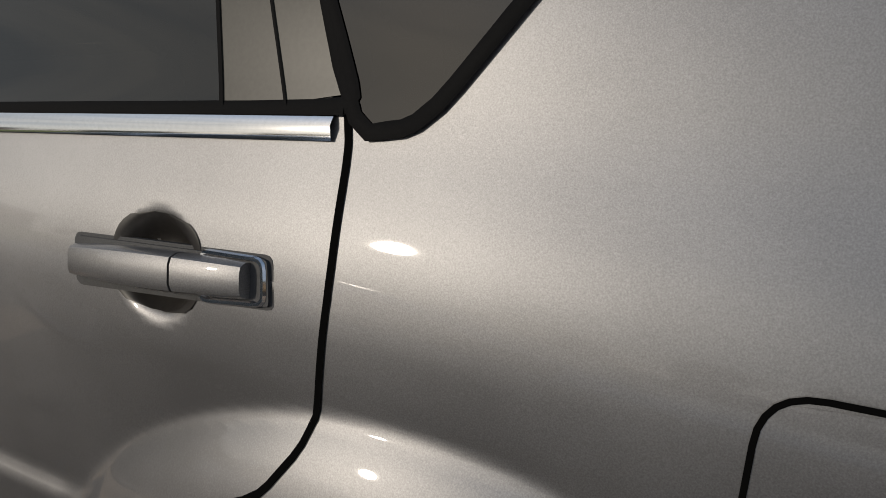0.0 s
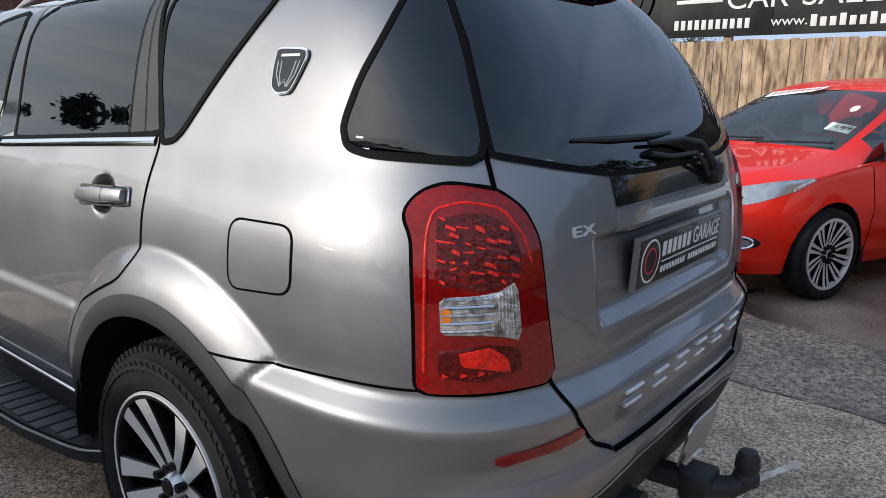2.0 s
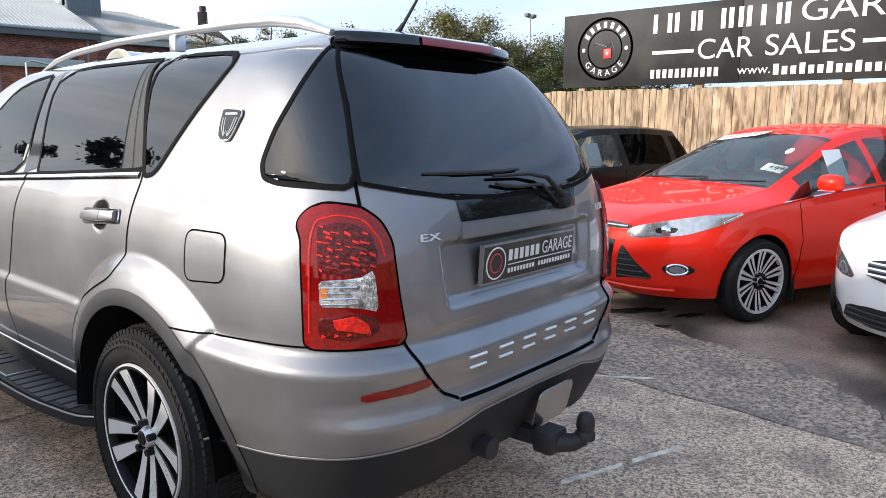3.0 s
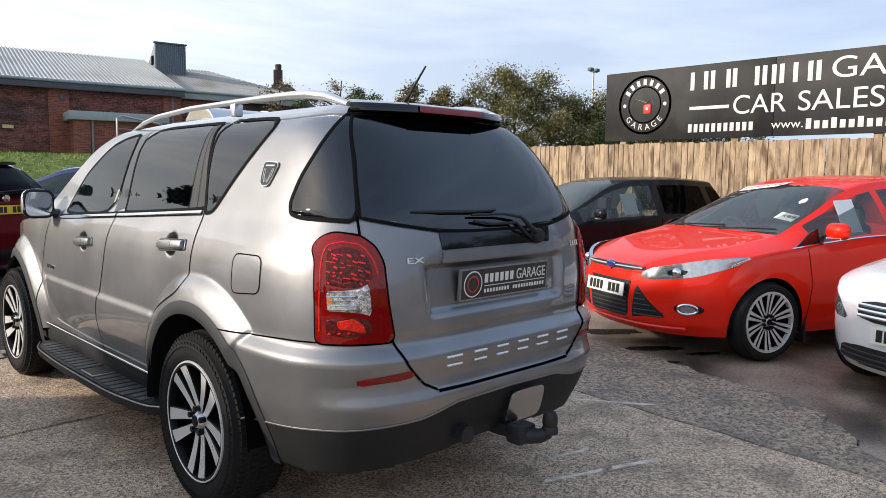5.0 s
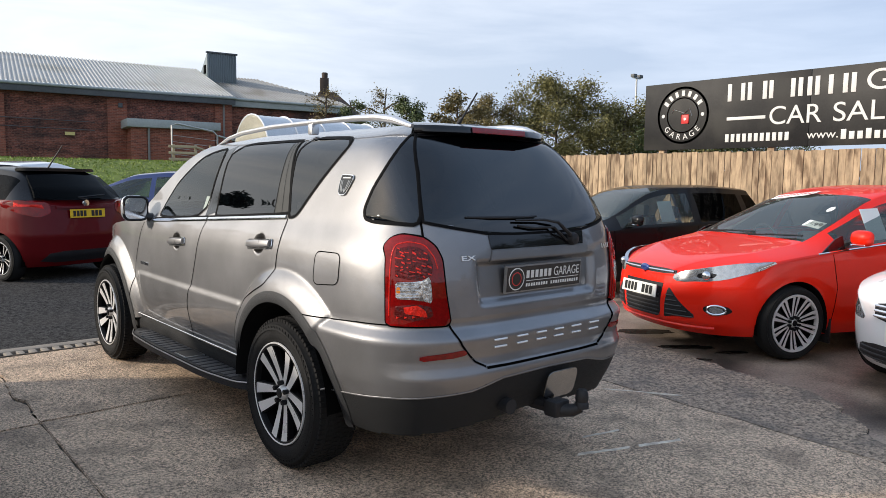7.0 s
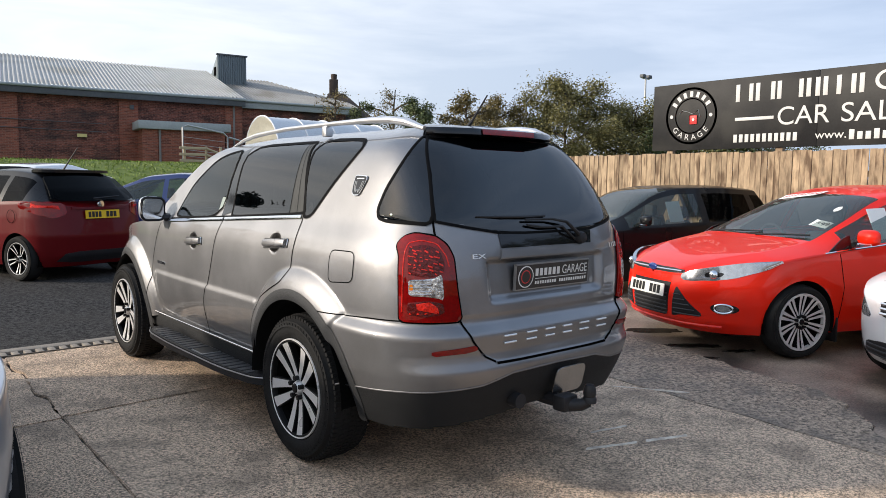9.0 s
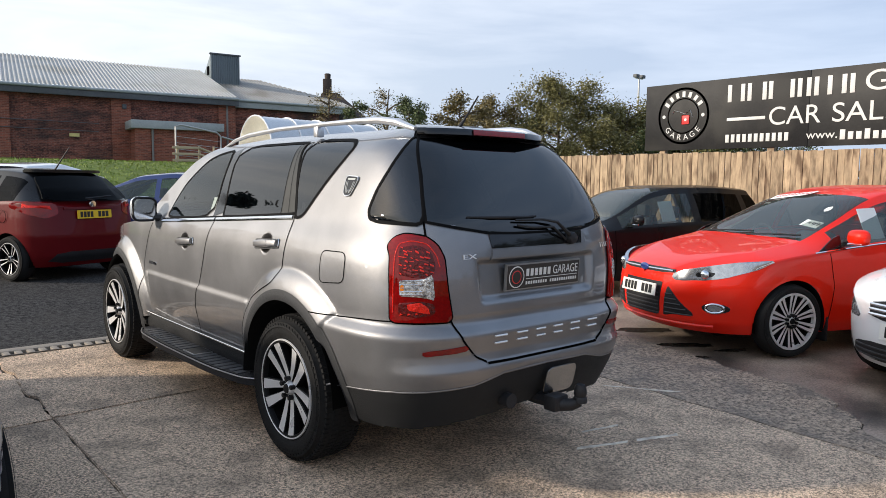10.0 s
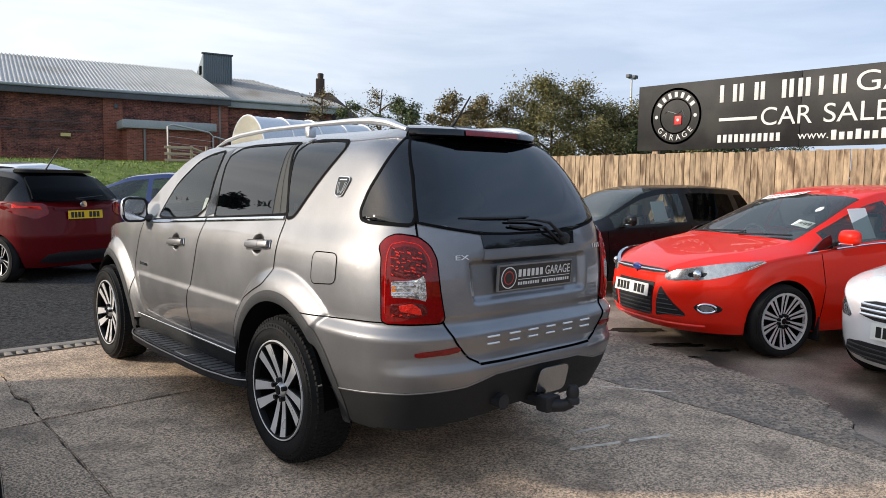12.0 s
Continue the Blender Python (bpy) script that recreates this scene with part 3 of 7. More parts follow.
ring(.42, .034, PRINT_WHITE, "white ring")
ring(.265, .018, PRINT_RED, "red ring")
for k, ch in enumerate("GARAGE"):
    t = radians(-90 + (k - 2.5) * 20)
    o = text_mesh("ring_letter", ch, .125, PRINT_WHITE, sign, sign_pose(CY - .335 * math.cos(t), CZ + .335 * math.sin(t)) @ pose(0, 0, 0, 0, 0, (k - 2.5) * 20), .002, "", "CENTER")
for k in range(7):
    t = radians(90 + (k - 3) * 19)
    m = sign_pose(CY - .335 * math.cos(t), CZ + .335 * math.sin(t)) @ pose(0, 0, 0, 0, 0, (k - 3) * 19)
    bm = box_bm(-.026, .026, -.042, .042, -.001, .002)
    p = part("ring_bar", bm, PRINT_WHITE, sign)
    p.matrix_basis = m
for sg in (-1, 1):
    p = part("ring_dot", lathe_bm([(0, -.002), (.028, -.002), (.028, .002)], 16, "x"), PRINT_WHITE, sign)
    p.location = (SX - .003, CY + sg * .335, CZ)
part("emblem_can", box_bm(SX - .005, SX - .001, CY - .11, CY + .02, CZ - .13, CZ + .01, .012), PRINT_RED, sign, "red emblem")
part("emblem_hose", tube_bm([(SX - .003, CY + .19, CZ + .04), (SX - .003, CY + .15, CZ + .09), (SX - .003, CY + .05, CZ + .06), (SX - .003, CY - .03, CZ + .03), (SX - .003, CY - .12, CZ + .09), (SX - .003, CY - .16, CZ - .02)], .010, 6, .3), PRINT_WHITE, sign, "white emblem line")
part("emblem_dot", lathe_bm([(0, -.002), (.022, -.002), (.022, .002)], 14, "x"), PRINT_WHITE, sign).location = (SX - .006, CY - .045, CZ - .06)

# ---- brick works building ----
BRICK = mat("dark_red_brick", (0.150, 0.048, 0.032), 0.85, 0, 0.65, 1.1, 9, 0.5, 14, contrast=0.2, stretch=(1, 1, 2.4), stain=(0.032, 0.020, 0.017), stain_scale=.22, stain_amount=0.92)
BRICK_PALE = mat("red_brick_course", (0.17, 0.052, 0.032), 0.85, 0, 0.6, 2.0, 9, 0.5, 14, contrast=0.25, stretch=(1, 1, 2.4), island=True)
SHEET = mat("weathered_roof_sheet", (0.42, 0.415, 0.395), 0.55, 0.2, 0.16, .5, 8, 0.1, 20, stain=(0.26, 0.24, 0.19), stain_scale=.30, stain_amount=0.6)
SHEET_OLD = mat("old_grey_roof_sheet", (0.30, 0.295, 0.28), 0.7, 0.1, 0.2, .6, 8, 0.1, 20, stain=(0.13, 0.11, 0.08), stain_scale=.5, stain_amount=0.6)
FASCIA = mat("grey_fascia", (0.085, 0.092, 0.10), 0.6, 0, 0.25, 1.0, 12)
FASCIA_PALE = mat("pale_grey_fascia", (0.33, 0.36, 0.36), 0.6, 0, 0.15, 1.0, 12)
CLAD = mat("blue_grey_cladding", (0.15, 0.185, 0.20), 0.5, 0.1, 0.12, 1.0, 12)
TILE = mat("brown_roof_tile", (0.050, 0.034, 0.026), 0.8, 0, 0.3, 2.0, 14, 0.4, 30)
PIPE = mat("grey_drainpipe", (0.20, 0.19, 0.18), 0.6)
YELLOW = mat("yellow_notice", (0.62, 0.52, 0.20), 0.6)


def brick_courses(m):
    """Multiplies a brick bond of real size into a wall material."""
    nt = m.node_tree
    tcn, sp, cb, br = (nt.nodes.new(k) for k in ("ShaderNodeTexCoord", "ShaderNodeSeparateXYZ", "ShaderNodeCombineXYZ", "ShaderNodeTexBrick"))
    nt.links.new(tcn.outputs["Object"], sp.inputs[0])
    nt.links.new(sp.outputs["X"], cb.inputs["X"])
    nt.links.new(sp.outputs["Z"], cb.inputs["Y"])
    nt.links.new(cb.outputs[0], br.inputs["Vector"])
    for k, val in (("Scale", 1.0), ("Mortar Size", .010), ("Brick Width", .225), ("Row Height", .076), ("Bias", -.1)):
        br.inputs[k].default_value = val
    br.inputs["Color1"].default_value, br.inputs["Color2"].default_value, br.inputs["Mortar"].default_value = (1.35, 1.3, 1.25, 1), (.55, .55, .6, 1), (1.2, 1.9, 2.2, 1)
    mul = nt.nodes.new("ShaderNodeVectorMath")
    mul.operation = "MULTIPLY"
    bs = nt.nodes["Principled BSDF"].inputs["Base Color"]
    nt.links.new(bs.links[0].from_socket, mul.inputs[0])
    nt.links.new(br.outputs["Color"], mul.inputs[1])
    nt.links.new(mul.outputs[0], bs)


brick_courses(BRICK)
brick_courses(BRICK_PALE)
BM = pose(4.08, 36.2, 2.20, 0, 0, -9.2)   # x along the wall, y into the building
works = thing("brick_building", "red brick works with a pale corrugated roof on the grass bank", "building", BM)
bm = bmesh.new()
add_box(bm, -34, 10.75, 0, 14, -1.2, 3.35)
part("wall", bm, BRICK, works, "weathered dark red brick wall")
for q in range(9):
    x = -32.5 + q * 5.3
    part("pier", box_bm(x, x + .9, -.11, .05, -1.2, 3.3), BRICK_PALE, works)
bm = bmesh.new()
add_box(bm, 10.75, 17.2, .6, 10, -1.2, 3.3)
part("wall", bm, BRICK, works)
for a, b, yy in ((-34, 10.9, -.42), (10.9, 17.4, .35)):
    part("fascia", box_bm(a, b, yy - .05, yy + .10, 3.22, 3.66, .02), FASCIA if a < 0 else FASCIA_PALE, works, "deep grey fascia")
    part("gutter", tube_bm([(a, yy - .10, 3.62), (b, yy - .10, 3.58)], .075, 8), FASCIA_PALE, works)


def corrugated(name, x0, x1, low, high, pitch, amp, material, cut=None):
    """A ribbed sheet from the eaves line low = (y, z) to the ridge high."""
    bm = bmesh.new()
    n = int((x1 - x0) / pitch)
    prev = None
    for k in range(n * 4 + 1):
        x = x0 + (x1 - x0) * k / (n * 4)
        d = amp * (1 if k % 4 in (1, 2) else -1)
        hi = high if not cut else (high[0] - cut * max(0, x - (x1 - 3.4)) * (high[0] - low[0]), high[1] - cut * max(0, x - (x1 - 3.4)) * (high[1] - low[1]))
        v2 = (bm.verts.new((x, low[0], low[1] + d)), bm.verts.new((x, hi[0], hi[1] + d)))
        if prev:
            bm.faces.new((prev[0], v2[0], v2[1], prev[1]))
        prev = v2
    return part(name, bm, material, works, "", 20)


corrugated("roof_sheet", -34, 10.9, (-.48, 3.66), (8.0, 6.15), .19, .030, SHEET)
corrugated("roof_sheet", 10.9, 18.0, (.25, 3.62), (7.6, 5.78), .20, .026, SHEET_OLD, .24)
# roof tower
tower_bm = box_bm(10.82, 12.58, 5.2, 7.6, 4.4, 6.80, .02)
for vv in tower_bm.verts:
    if vv.co.z > 6:
        vv.co.z -= .62 * (vv.co.y - 5.2)
tower = part("roof_tower", tower_bm, CLAD, works, "blue-grey clad roof tower")
for q in range(16):
    part("cladding_rib", box_bm(10.86 + q * .109, 10.90 + q * .109, 5.15, 5.2, 4.6, 6.78), CLAD, tower)
part("tower_cap", box_bm(10.76, 12.64, 5.1, 5.32, 6.78, 6.87, .02), FASCIA, tower)
part("tower_vent", box_bm(10.77, 10.83, 5.5, 5.9, 5.6, 6.1), GAP, tower)
# porch
porch = part("porch", box_bm(5.45, 9.4, -1.9, 0.0, -1.0, 1.72), BRICK_PALE, works, "flat-roofed brick porch")
part("porch_roof", box_bm(5.2, 9.65, -2.15, 0.05, 1.70, 2.10, .02), FASCIA_PALE, porch, "pale grey flat roof edge")
part("porch_corner", box_bm(5.40, 6.1, -1.95, -1.88, -1.0, 1.72), BRICK_PALE, porch)
for x, z0, z1, yy in ((6.2, -.4, 1.7, -1.98), (10.35, -.4, 3.3, -.12), (-2.4, .2, 2.4, -.2), (-9.4, .2, 2.6, -.2)):
    part("drainpipe", tube_bm([(x, yy, z0), (x, yy, z1)], .055, 8), PIPE, works)
for x, z in ((2.9, 1.35), (-1.8, .95), (-7.2, 1.2)):
    part("wall_notice", box_bm(x - .22, x + .22, -.16, -.12, z - .08, z + .08), YELLOW, works, "small yellow notice")
part("wall_lamp", box_bm(5.1, 5.3, -.2, -.1, 2.75, 2.98, .02), FASCIA, works)
for z in (1.55, 1.95):
    part("wall_cable", tube_bm([(-30, -.14, z + .3), (-12, -.14, z + .1), (-3, -.14, z + .1), (4, -.16, z)], .018, 5), FASCIA, works)
part("tv_aerial", tube_bm([(-3.0, -.6, 2.6), (-3.0, -.6, 4.9)], .03, 6), PIPE, works)
for q in range(6):
    part("aerial_arm", tube_bm([(-3.8 + q * .32, -.8, 4.85), (-3.8 + q * .32, -.4, 4.85)], .012, 5), PIPE, works)
part("aerial_arm", tube_bm([(-3.9, -.6, 4.85), (-2.1, -.6, 4.85)], .016, 5), PIPE, works)

# timber steps with rails before the porch
rails = thing("step_rails", "pale timber step rails and tubular guard on the bank", "handrail", BM)
PALE_TIMBER = mat("pale_rail_timber", (0.42, 0.34, 0.22), 0.8, 0, 0.2, 4, 30)
GALV = mat("galvanised_tube", (0.42, 0.42, 0.42), 0.45, 0.6)
for x in (6.9, 7.9, 8.6):
    part("post", box_bm(x, x + .1, -4.05, -3.95, -1.5, .85, .01), PALE_TIMBER, rails)
for z in (.15, .45, .75):
    part("rail", box_bm(6.7, 8.0, -4.10, -4.06, z - .06, z + .06, .01), PALE_TIMBER, rails)
for q in range(3):
    part("rail", tube_bm([(7.95, -4.08, .75 - .3 * q), (9.9, -4.08, .05 - .3 * q)], .06, 6), PALE_TIMBER, rails)
part("guard_tube", tube_bm([(6.95, -3.6, -1.2), (6.95, -3.6, 1.75), (7.2, -3.6, 1.85), (8.9, -3.6, 1.55), (9.1, -3.6, 1.35), (9.1, -3.6, -1.0)], .045, 8), GALV, rails)
part("guard_tube", tube_bm([(9.15, -3.6, 1.35), (10.6, -3.6, 1.0), (10.6, -3.6, -1.0)], .045, 8), GALV, rails)
for q in range(5):
    part("guard_wire", tube_bm([(6.95, -3.6, .1 + .3 * q), (9.1, -3.6, -.1 + .3 * q)], .012, 5), GALV, rails)

# house beyond with a chimney
house = thing("distant_house", "brown tiled roof and dark chimney beyond the works", "house", pose(24.05, 36.5, 0, 0, 0, -30))
part("wall", box_bm(-2.6, .3, -3, 3, 0, 5.2), BRICK, house)
bm = bmesh.new()
rv = [bm.verts.new(p) for p in ((-3.0, -3.4, 5.1), (.6, -3.4, 5.1), (.6, 3.4, 5.1), (-3.0, 3.4, 5.1), (-2.2, 0, 7.1), (-1.2, 0, 7.1))]
for f in ((0, 1, 5, 4), (1, 2, 5), (2, 3, 4, 5), (3, 0, 4), (3, 2, 1, 0)):
    bm.faces.new([rv[i] for i in f])
part("roof", bm, TILE, house, "brown tiled hipped roof", 10)
ch = part("chimney", box_bm(-2.15, -1.60, -.3, .25, 6.4, 7.95, .03), TILE, house, "dark chimney")
part("chimney_pot", lathe_bm([(.18, 7.95), (.20, 8.25), (.16, 8.3), (.0, 8.3)], 12, "z"), TILE, ch).location = (-1.85, -.05, 0)

# barrel-vaulted shelter
CLEAR = mat("milky_clear_sheet", (0.60, 0.63, 0.66), 0.35, 0, 0.15, 1.5, 20)
CREAM = mat("cream_end_panel", (0.66, 0.63, 0.52), 0.6, 0, 0.1, 2, 20)
shelter = thing("barrel_shelter", "barrel-vaulted shelter with milky roof sheets and a cream end", "shelter", pose(9.0, 20.4, -.02, 0, 0, 6))
bm = bmesh.new()
n = 16
rows = []
for i in range(41):
    x = i * .13
    rows.append([bm.verts.new((x, -1.05 * math.cos(math.pi * k / n), 2.45 + (1.25 + (.02 if i % 2 else 0)) * math.sin(math.pi * k / n))) for k in range(n + 1)])
for a, b in zip(rows, rows[1:]):
    for k in range(n):
        bm.faces.new((a[k], a[k + 1], b[k + 1], b[k]))
part("vault_sheet", bm, CLEAR, shelter, "milky corrugated vault", 180)
bm = bmesh.new()
f = bm.faces.new([bm.verts.new((-.02, -1.05 * math.cos(math.pi * k / n), 2.45 + 1.25 * math.sin(math.pi * k / n))) for k in range(n + 1)])
bmesh.ops.solidify(bm, geom=[f], thickness=.03)
part("end_panel", bm, CREAM, shelter, "cream end panel")
for i in range(5):
    part("hoop", tube_bm([(i * 1.29, -1.07 * math.cos(math.pi * k / n), 2.45 + 1.28 * math.sin(math.pi * k / n)) for k in range(n + 1)], .035, 6), PAINT_WHITE, shelter, "white hoop")
    for sg in (-1, 1):
        part("post", tube_bm([(i * 1.29, sg * 1.06, 0), (i * 1.29, sg * 1.06, 2.5)], .04, 8), GALV, shelter)

# floodlight mast
mast = thing("floodlight_mast", "slim grey mast with two floodlights beyond the trees", "lamp post", pose(48, 31.5, 0))
part("mast", tube_bm([(0, 0, 0), (0, 0, 10.1)], [.14, .07], 10), GALV, mast)
part("cross_arm", box_bm(-.5, .5, -.06, .06, 9.95, 10.05, .01), GALV, mast)
for x in (-.42, .40):
    part("floodlight", box_bm(x - .22, x + .22, -.2, .15, 10.02, 10.28, .04), FASCIA, mast)

# ---- trees ----
BARK = mat("grey_brown_bark", (0.075, 0.055, 0.040), 0.9, 0, 0.3, 3, 40, 0.6, 50)
LEAF = [mat("olive_leaves", (0.155, 0.140, 0.045), 0.6, 0, 0.45, 0.6, 6, island=True), mat("green_leaves", (0.075, 0.098, 0.030), 0.6, 0, 0.45, 0.6, 6, island=True),
        mat("yellowing_leaves", (0.17, 0.13, 0.045), 0.6, 0, 0.4, 0.6, 6, island=True), mat("pine_needles", (0.016, 0.030, 0.012), 0.7, 0, 0.4, 0.6, 6, island=True)]


def tree(x, y, height, spread, leaves, leaf_size, material, seed, label, base=.15, z=0.0, pine=False):
    r = random.Random(seed)
    t = thing("tree", label, "tree", pose(x, y, z, 0, 0, r.uniform(0, 360)), "background trees")
    bm = bmesh.new()
    top = Vector((r.uniform(-.3, .3), r.uniform(-.3, .3), height * .93))
    trunk = [Vector((0, 0, 0)).lerp(top, k / 6) + Vector((r.uniform(-.12, .12), r.uniform(-.12, .12), 0)) * (k > 0) for k in range(7)]
    add_tube(bm, trunk, [height * .022 * (1 - .8 * k / 6) for k in range(7)], 8)
    blobs = []
    n_limb = 22 if pine else 15
    for k in range(n_limb):
        u = (base + (1 - base) * (k + .5) / n_limb)
        p = Vector((0, 0, 0)).lerp(top, u * .95)
        a = k * 2.4 + r.uniform(-.5, .5)
        if pine:
            reach = spread * (1.05 - u) ** .6 * r.uniform(.55, 1.15)
            rise = .10
        else:
            reach = spread * math.sin(math.pi * min(.96, max(.12, (u - base * .4)))) ** .6 * r.uniform(.6, 1.1)
            rise = .35
        e = p + Vector((math.cos(a) * reach, math.sin(a) * reach, reach * rise * r.uniform(.5, 1.3)))
        m = p.lerp(e, .5) + Vector((0, 0, .1 * reach))
        add_tube(bm, [p, m, e], [height * .009, height * .006, height * .002], 5)
        for q in range(5):
            blobs.append((p.lerp(e, .35 + .16 * q) + Vector((r.gauss(0, .22), r.gauss(0, .22), r.gauss(0, .18))) * spread * .35, spread * (r.uniform(.13, .25))))
    part("trunk", bm, BARK, t, "", 60)
    verts, faces = [], []
    for k in range(leaves):
        c, rad = blobs[r.randrange(len(blobs))]
        d = Vector((r.gauss(0, 1), r.gauss(0, 1), r.gauss(0, .55 if pine else .8)))
        p = c + d * rad * .62
        s = leaf_size * r.uniform(.6, 1.4)
        u = Vector((r.gauss(0, 1), r.gauss(0, 1), r.gauss(0, .6))).normalized()
        w = u.cross(Vector((r.gauss(0, 1), r.gauss(0, 1), r.gauss(0, 1)))).normalized()
        i = len(verts)
        verts += [tuple(p - u * s), tuple(p + w * s * .55), tuple(p + u * s), tuple(p - w * s * .55)]
        faces.append((i, i + 1, i + 2, i + 3))
    me = bpy.data.meshes.new("crown")
    me.from_pydata(verts, [], faces)
    me.materials.append(material)
    o = new("crown", me)
    o.parent = t
    return t


# behind the fence
for x, y, h, sp, n, m, sd, lab in (
        (22.2, 17.6, 6.2, 2.5, 41600, 0, 1, "olive-green broadleaf tree behind the fence"),
        (24.2, 16.0, 5.3, 2.1, 30400, 0, 2, "olive-green broadleaf tree behind the fence"),
        (20.3, 20.2, 5.7, 1.7, 17600, 2, 3, "thin yellowing tree behind the fence"),
        (17.4, 22.8, 5.6, 1.3, 10400, 1, 4, "slender pale green tree behind the fence"),
        (15.7, 24.4, 5.4, 1.1, 6720, 1, 5, "slender pale green tree behind the fence"),
        (25.4, 13.8, 5.2, 2.2, 32000, 1, 6, "dense green shrubby tree behind the fence"),
        (27.2, 13.4, 5.4, 2.3, 28800, 0, 7, "dense green shrubby tree behind the fence"),
        (20.6, 28.6, 6.9, 1.7, 4160, 2, 8, "half-bare autumn tree beyond the yard"),
        (18.4, 30.8, 6.9, 1.6, 3040, 2, 9, "half-bare autumn tree beyond the yard"),
        (23.5, 20.5, 5.0, 2.2, 14400, 1, 10, "dense green shrubby tree behind the fence"),
        (26.0, 17.5, 5.0, 2.4, 14400, 0, 11, "olive-green broadleaf tree behind the fence"),
        (29.5, 11.5, 5.6, 2.4, 14400, 1, 12, "dense green shrubby tree behind the fence"),
        (17.5, 18.9, 5.4, 1.4, 13000, 2, 13, "thin yellowing tree behind the fence"),
        (16.1, 20.0, 5.0, 1.0, 9000, 1, 14, "slender pale green tree behind the fence")):
    tree(x, y, h, sp, n, .047, LEAF[m], sd, lab)
# pines across the yard, seen in the car's panes
for bearing, far, h, sp, sd in ((14.0, 31, 6.8, 1.3, 21), (16.8, 30, 7.2, 1.5, 22), (19.0, 33, 8.2, 1.6, 23), (21.2, 30, 9.8, 1.8, 24), (24.0, 31, 10.2, 2.0, 25), (27.0, 30, 9.6, 2.0, 26)):
    x, y = -.75 - far * math.sin(radians(bearing)), 1 + far * math.cos(radians(bearing))
    tree(x, y, h - bank_height(x, y), sp, 3600, .15, LEAF[3], sd, "dark pine tree across the yard", .06, bank_height(x, y), True)
for k in range(6):
    tree(7.3 + .5 * (k % 2), -6.0 - 1.5 * k, 3.2 + .5 * random.Random(40 + k).random(), 1.5, 2600, .10, LEAF[3], 140 + k, "dark bush at the yard's edge", .04)
for k in range(21):
    a = radians(100 + k * 11)
    tree(-8 + 46 * math.cos(a), -6 + 46 * math.sin(a) - 10, 4.2 + 1.8 * random.Random(k).random(), 3.2, 1500, .26, LEAF[k % 2], 60 + k, "hedge-like tree at the yard's far edge", .08)

# ---- the grey sports utility car ----
# Its skin runs round from the tail's middle (s = -1.2566) over the rear corner (s < 0) along the flank (y = s - 0.24).
SKIN_W = [(.25, .77), (.45, .80), (.6, .822), (.75, .833), (.9, .838), (1.0, .837), (1.08, .833), (1.14, .822), (1.20, .800), (1.265, .764), (1.31, .748), (1.40, .720), (1.5, .685), (1.6, .64), (1.66, .60), (1.70, .55), (1.73, .46), (1.75, .33), (1.8, .2)]
SKIN_R = [(.25, -.90), (.5, -.97), (.62, -.985), (.8, -.985), (1.0, -.98), (1.13, -.965), (1.22, -.95), (1.29, -.93), (1.4, -.87), (1.5, -.80), (1.6, -.715), (1.68, -.63), (1.73, -.55), (1.75, -.45), (1.8, -.4)]
SC, SN, SK = -.24, 4.3, .8
TAIL = -math.pi / 2 * SK
WHEEL_S = (.25, 3.116)
WHEEL_Z = .385


def table(z, rows, d=.02):
    a = np.array(rows)
    return np.mean([np.interp(z + k * d, a[:, 0], a[:, 1]) for k in (-2, -1, 0, 1, 2)], axis=0)


def step(a, b, x):
    t = np.clip((x - a) / (b - a), 0, 1)
    return t * t * (3 - 2 * t)


def skin_base(s, z):
    W, b = table(z, SKIN_W), SC - table(z, SKIN_R)
    y = SC + s
    taper = 1 - .035 * np.clip((y - 1.2) / 1.4, 0, 1.3) ** 2
    nose = (1 - np.clip((y - 2.45) / 1.27, 0, .9999) ** 3.2) ** (1 / 2.6)
    th = np.clip(-s / SK, 0, math.pi)
    r = (np.abs(np.cos(th) / W) ** SN + np.abs(np.sin(th) / b) ** SN) ** (-1 / SN)
    flank = s >= 0
    return np.stack([np.where(flank, -W * taper * nose, -r * np.cos(th)), np.where(flank, y, SC - r * np.sin(th)), z + 0 * s], -1)


HATCH = [(1.9, -.36), (1.76, -.377), (1.677, -.493), (1.505, -.56), (1.293, -.6), (1.228, -.613), (.855, -.718), (.764, -.756), (.69, -.81), (.655, -.87), (.6, -.9)]
BUMP_LOW = [(-1.26, .605), (-.95, .60), (-.80, .562), (-.65, .554), (-.5, .543), (-.12, .494), (.3, .48)]
HANDLES = ((.538, 1.128), (1.695, 1.060))


def hatch_edge(z):
    a = np.array(HATCH[::-1])
    return np.interp(z, a[:, 0], a[:, 1])


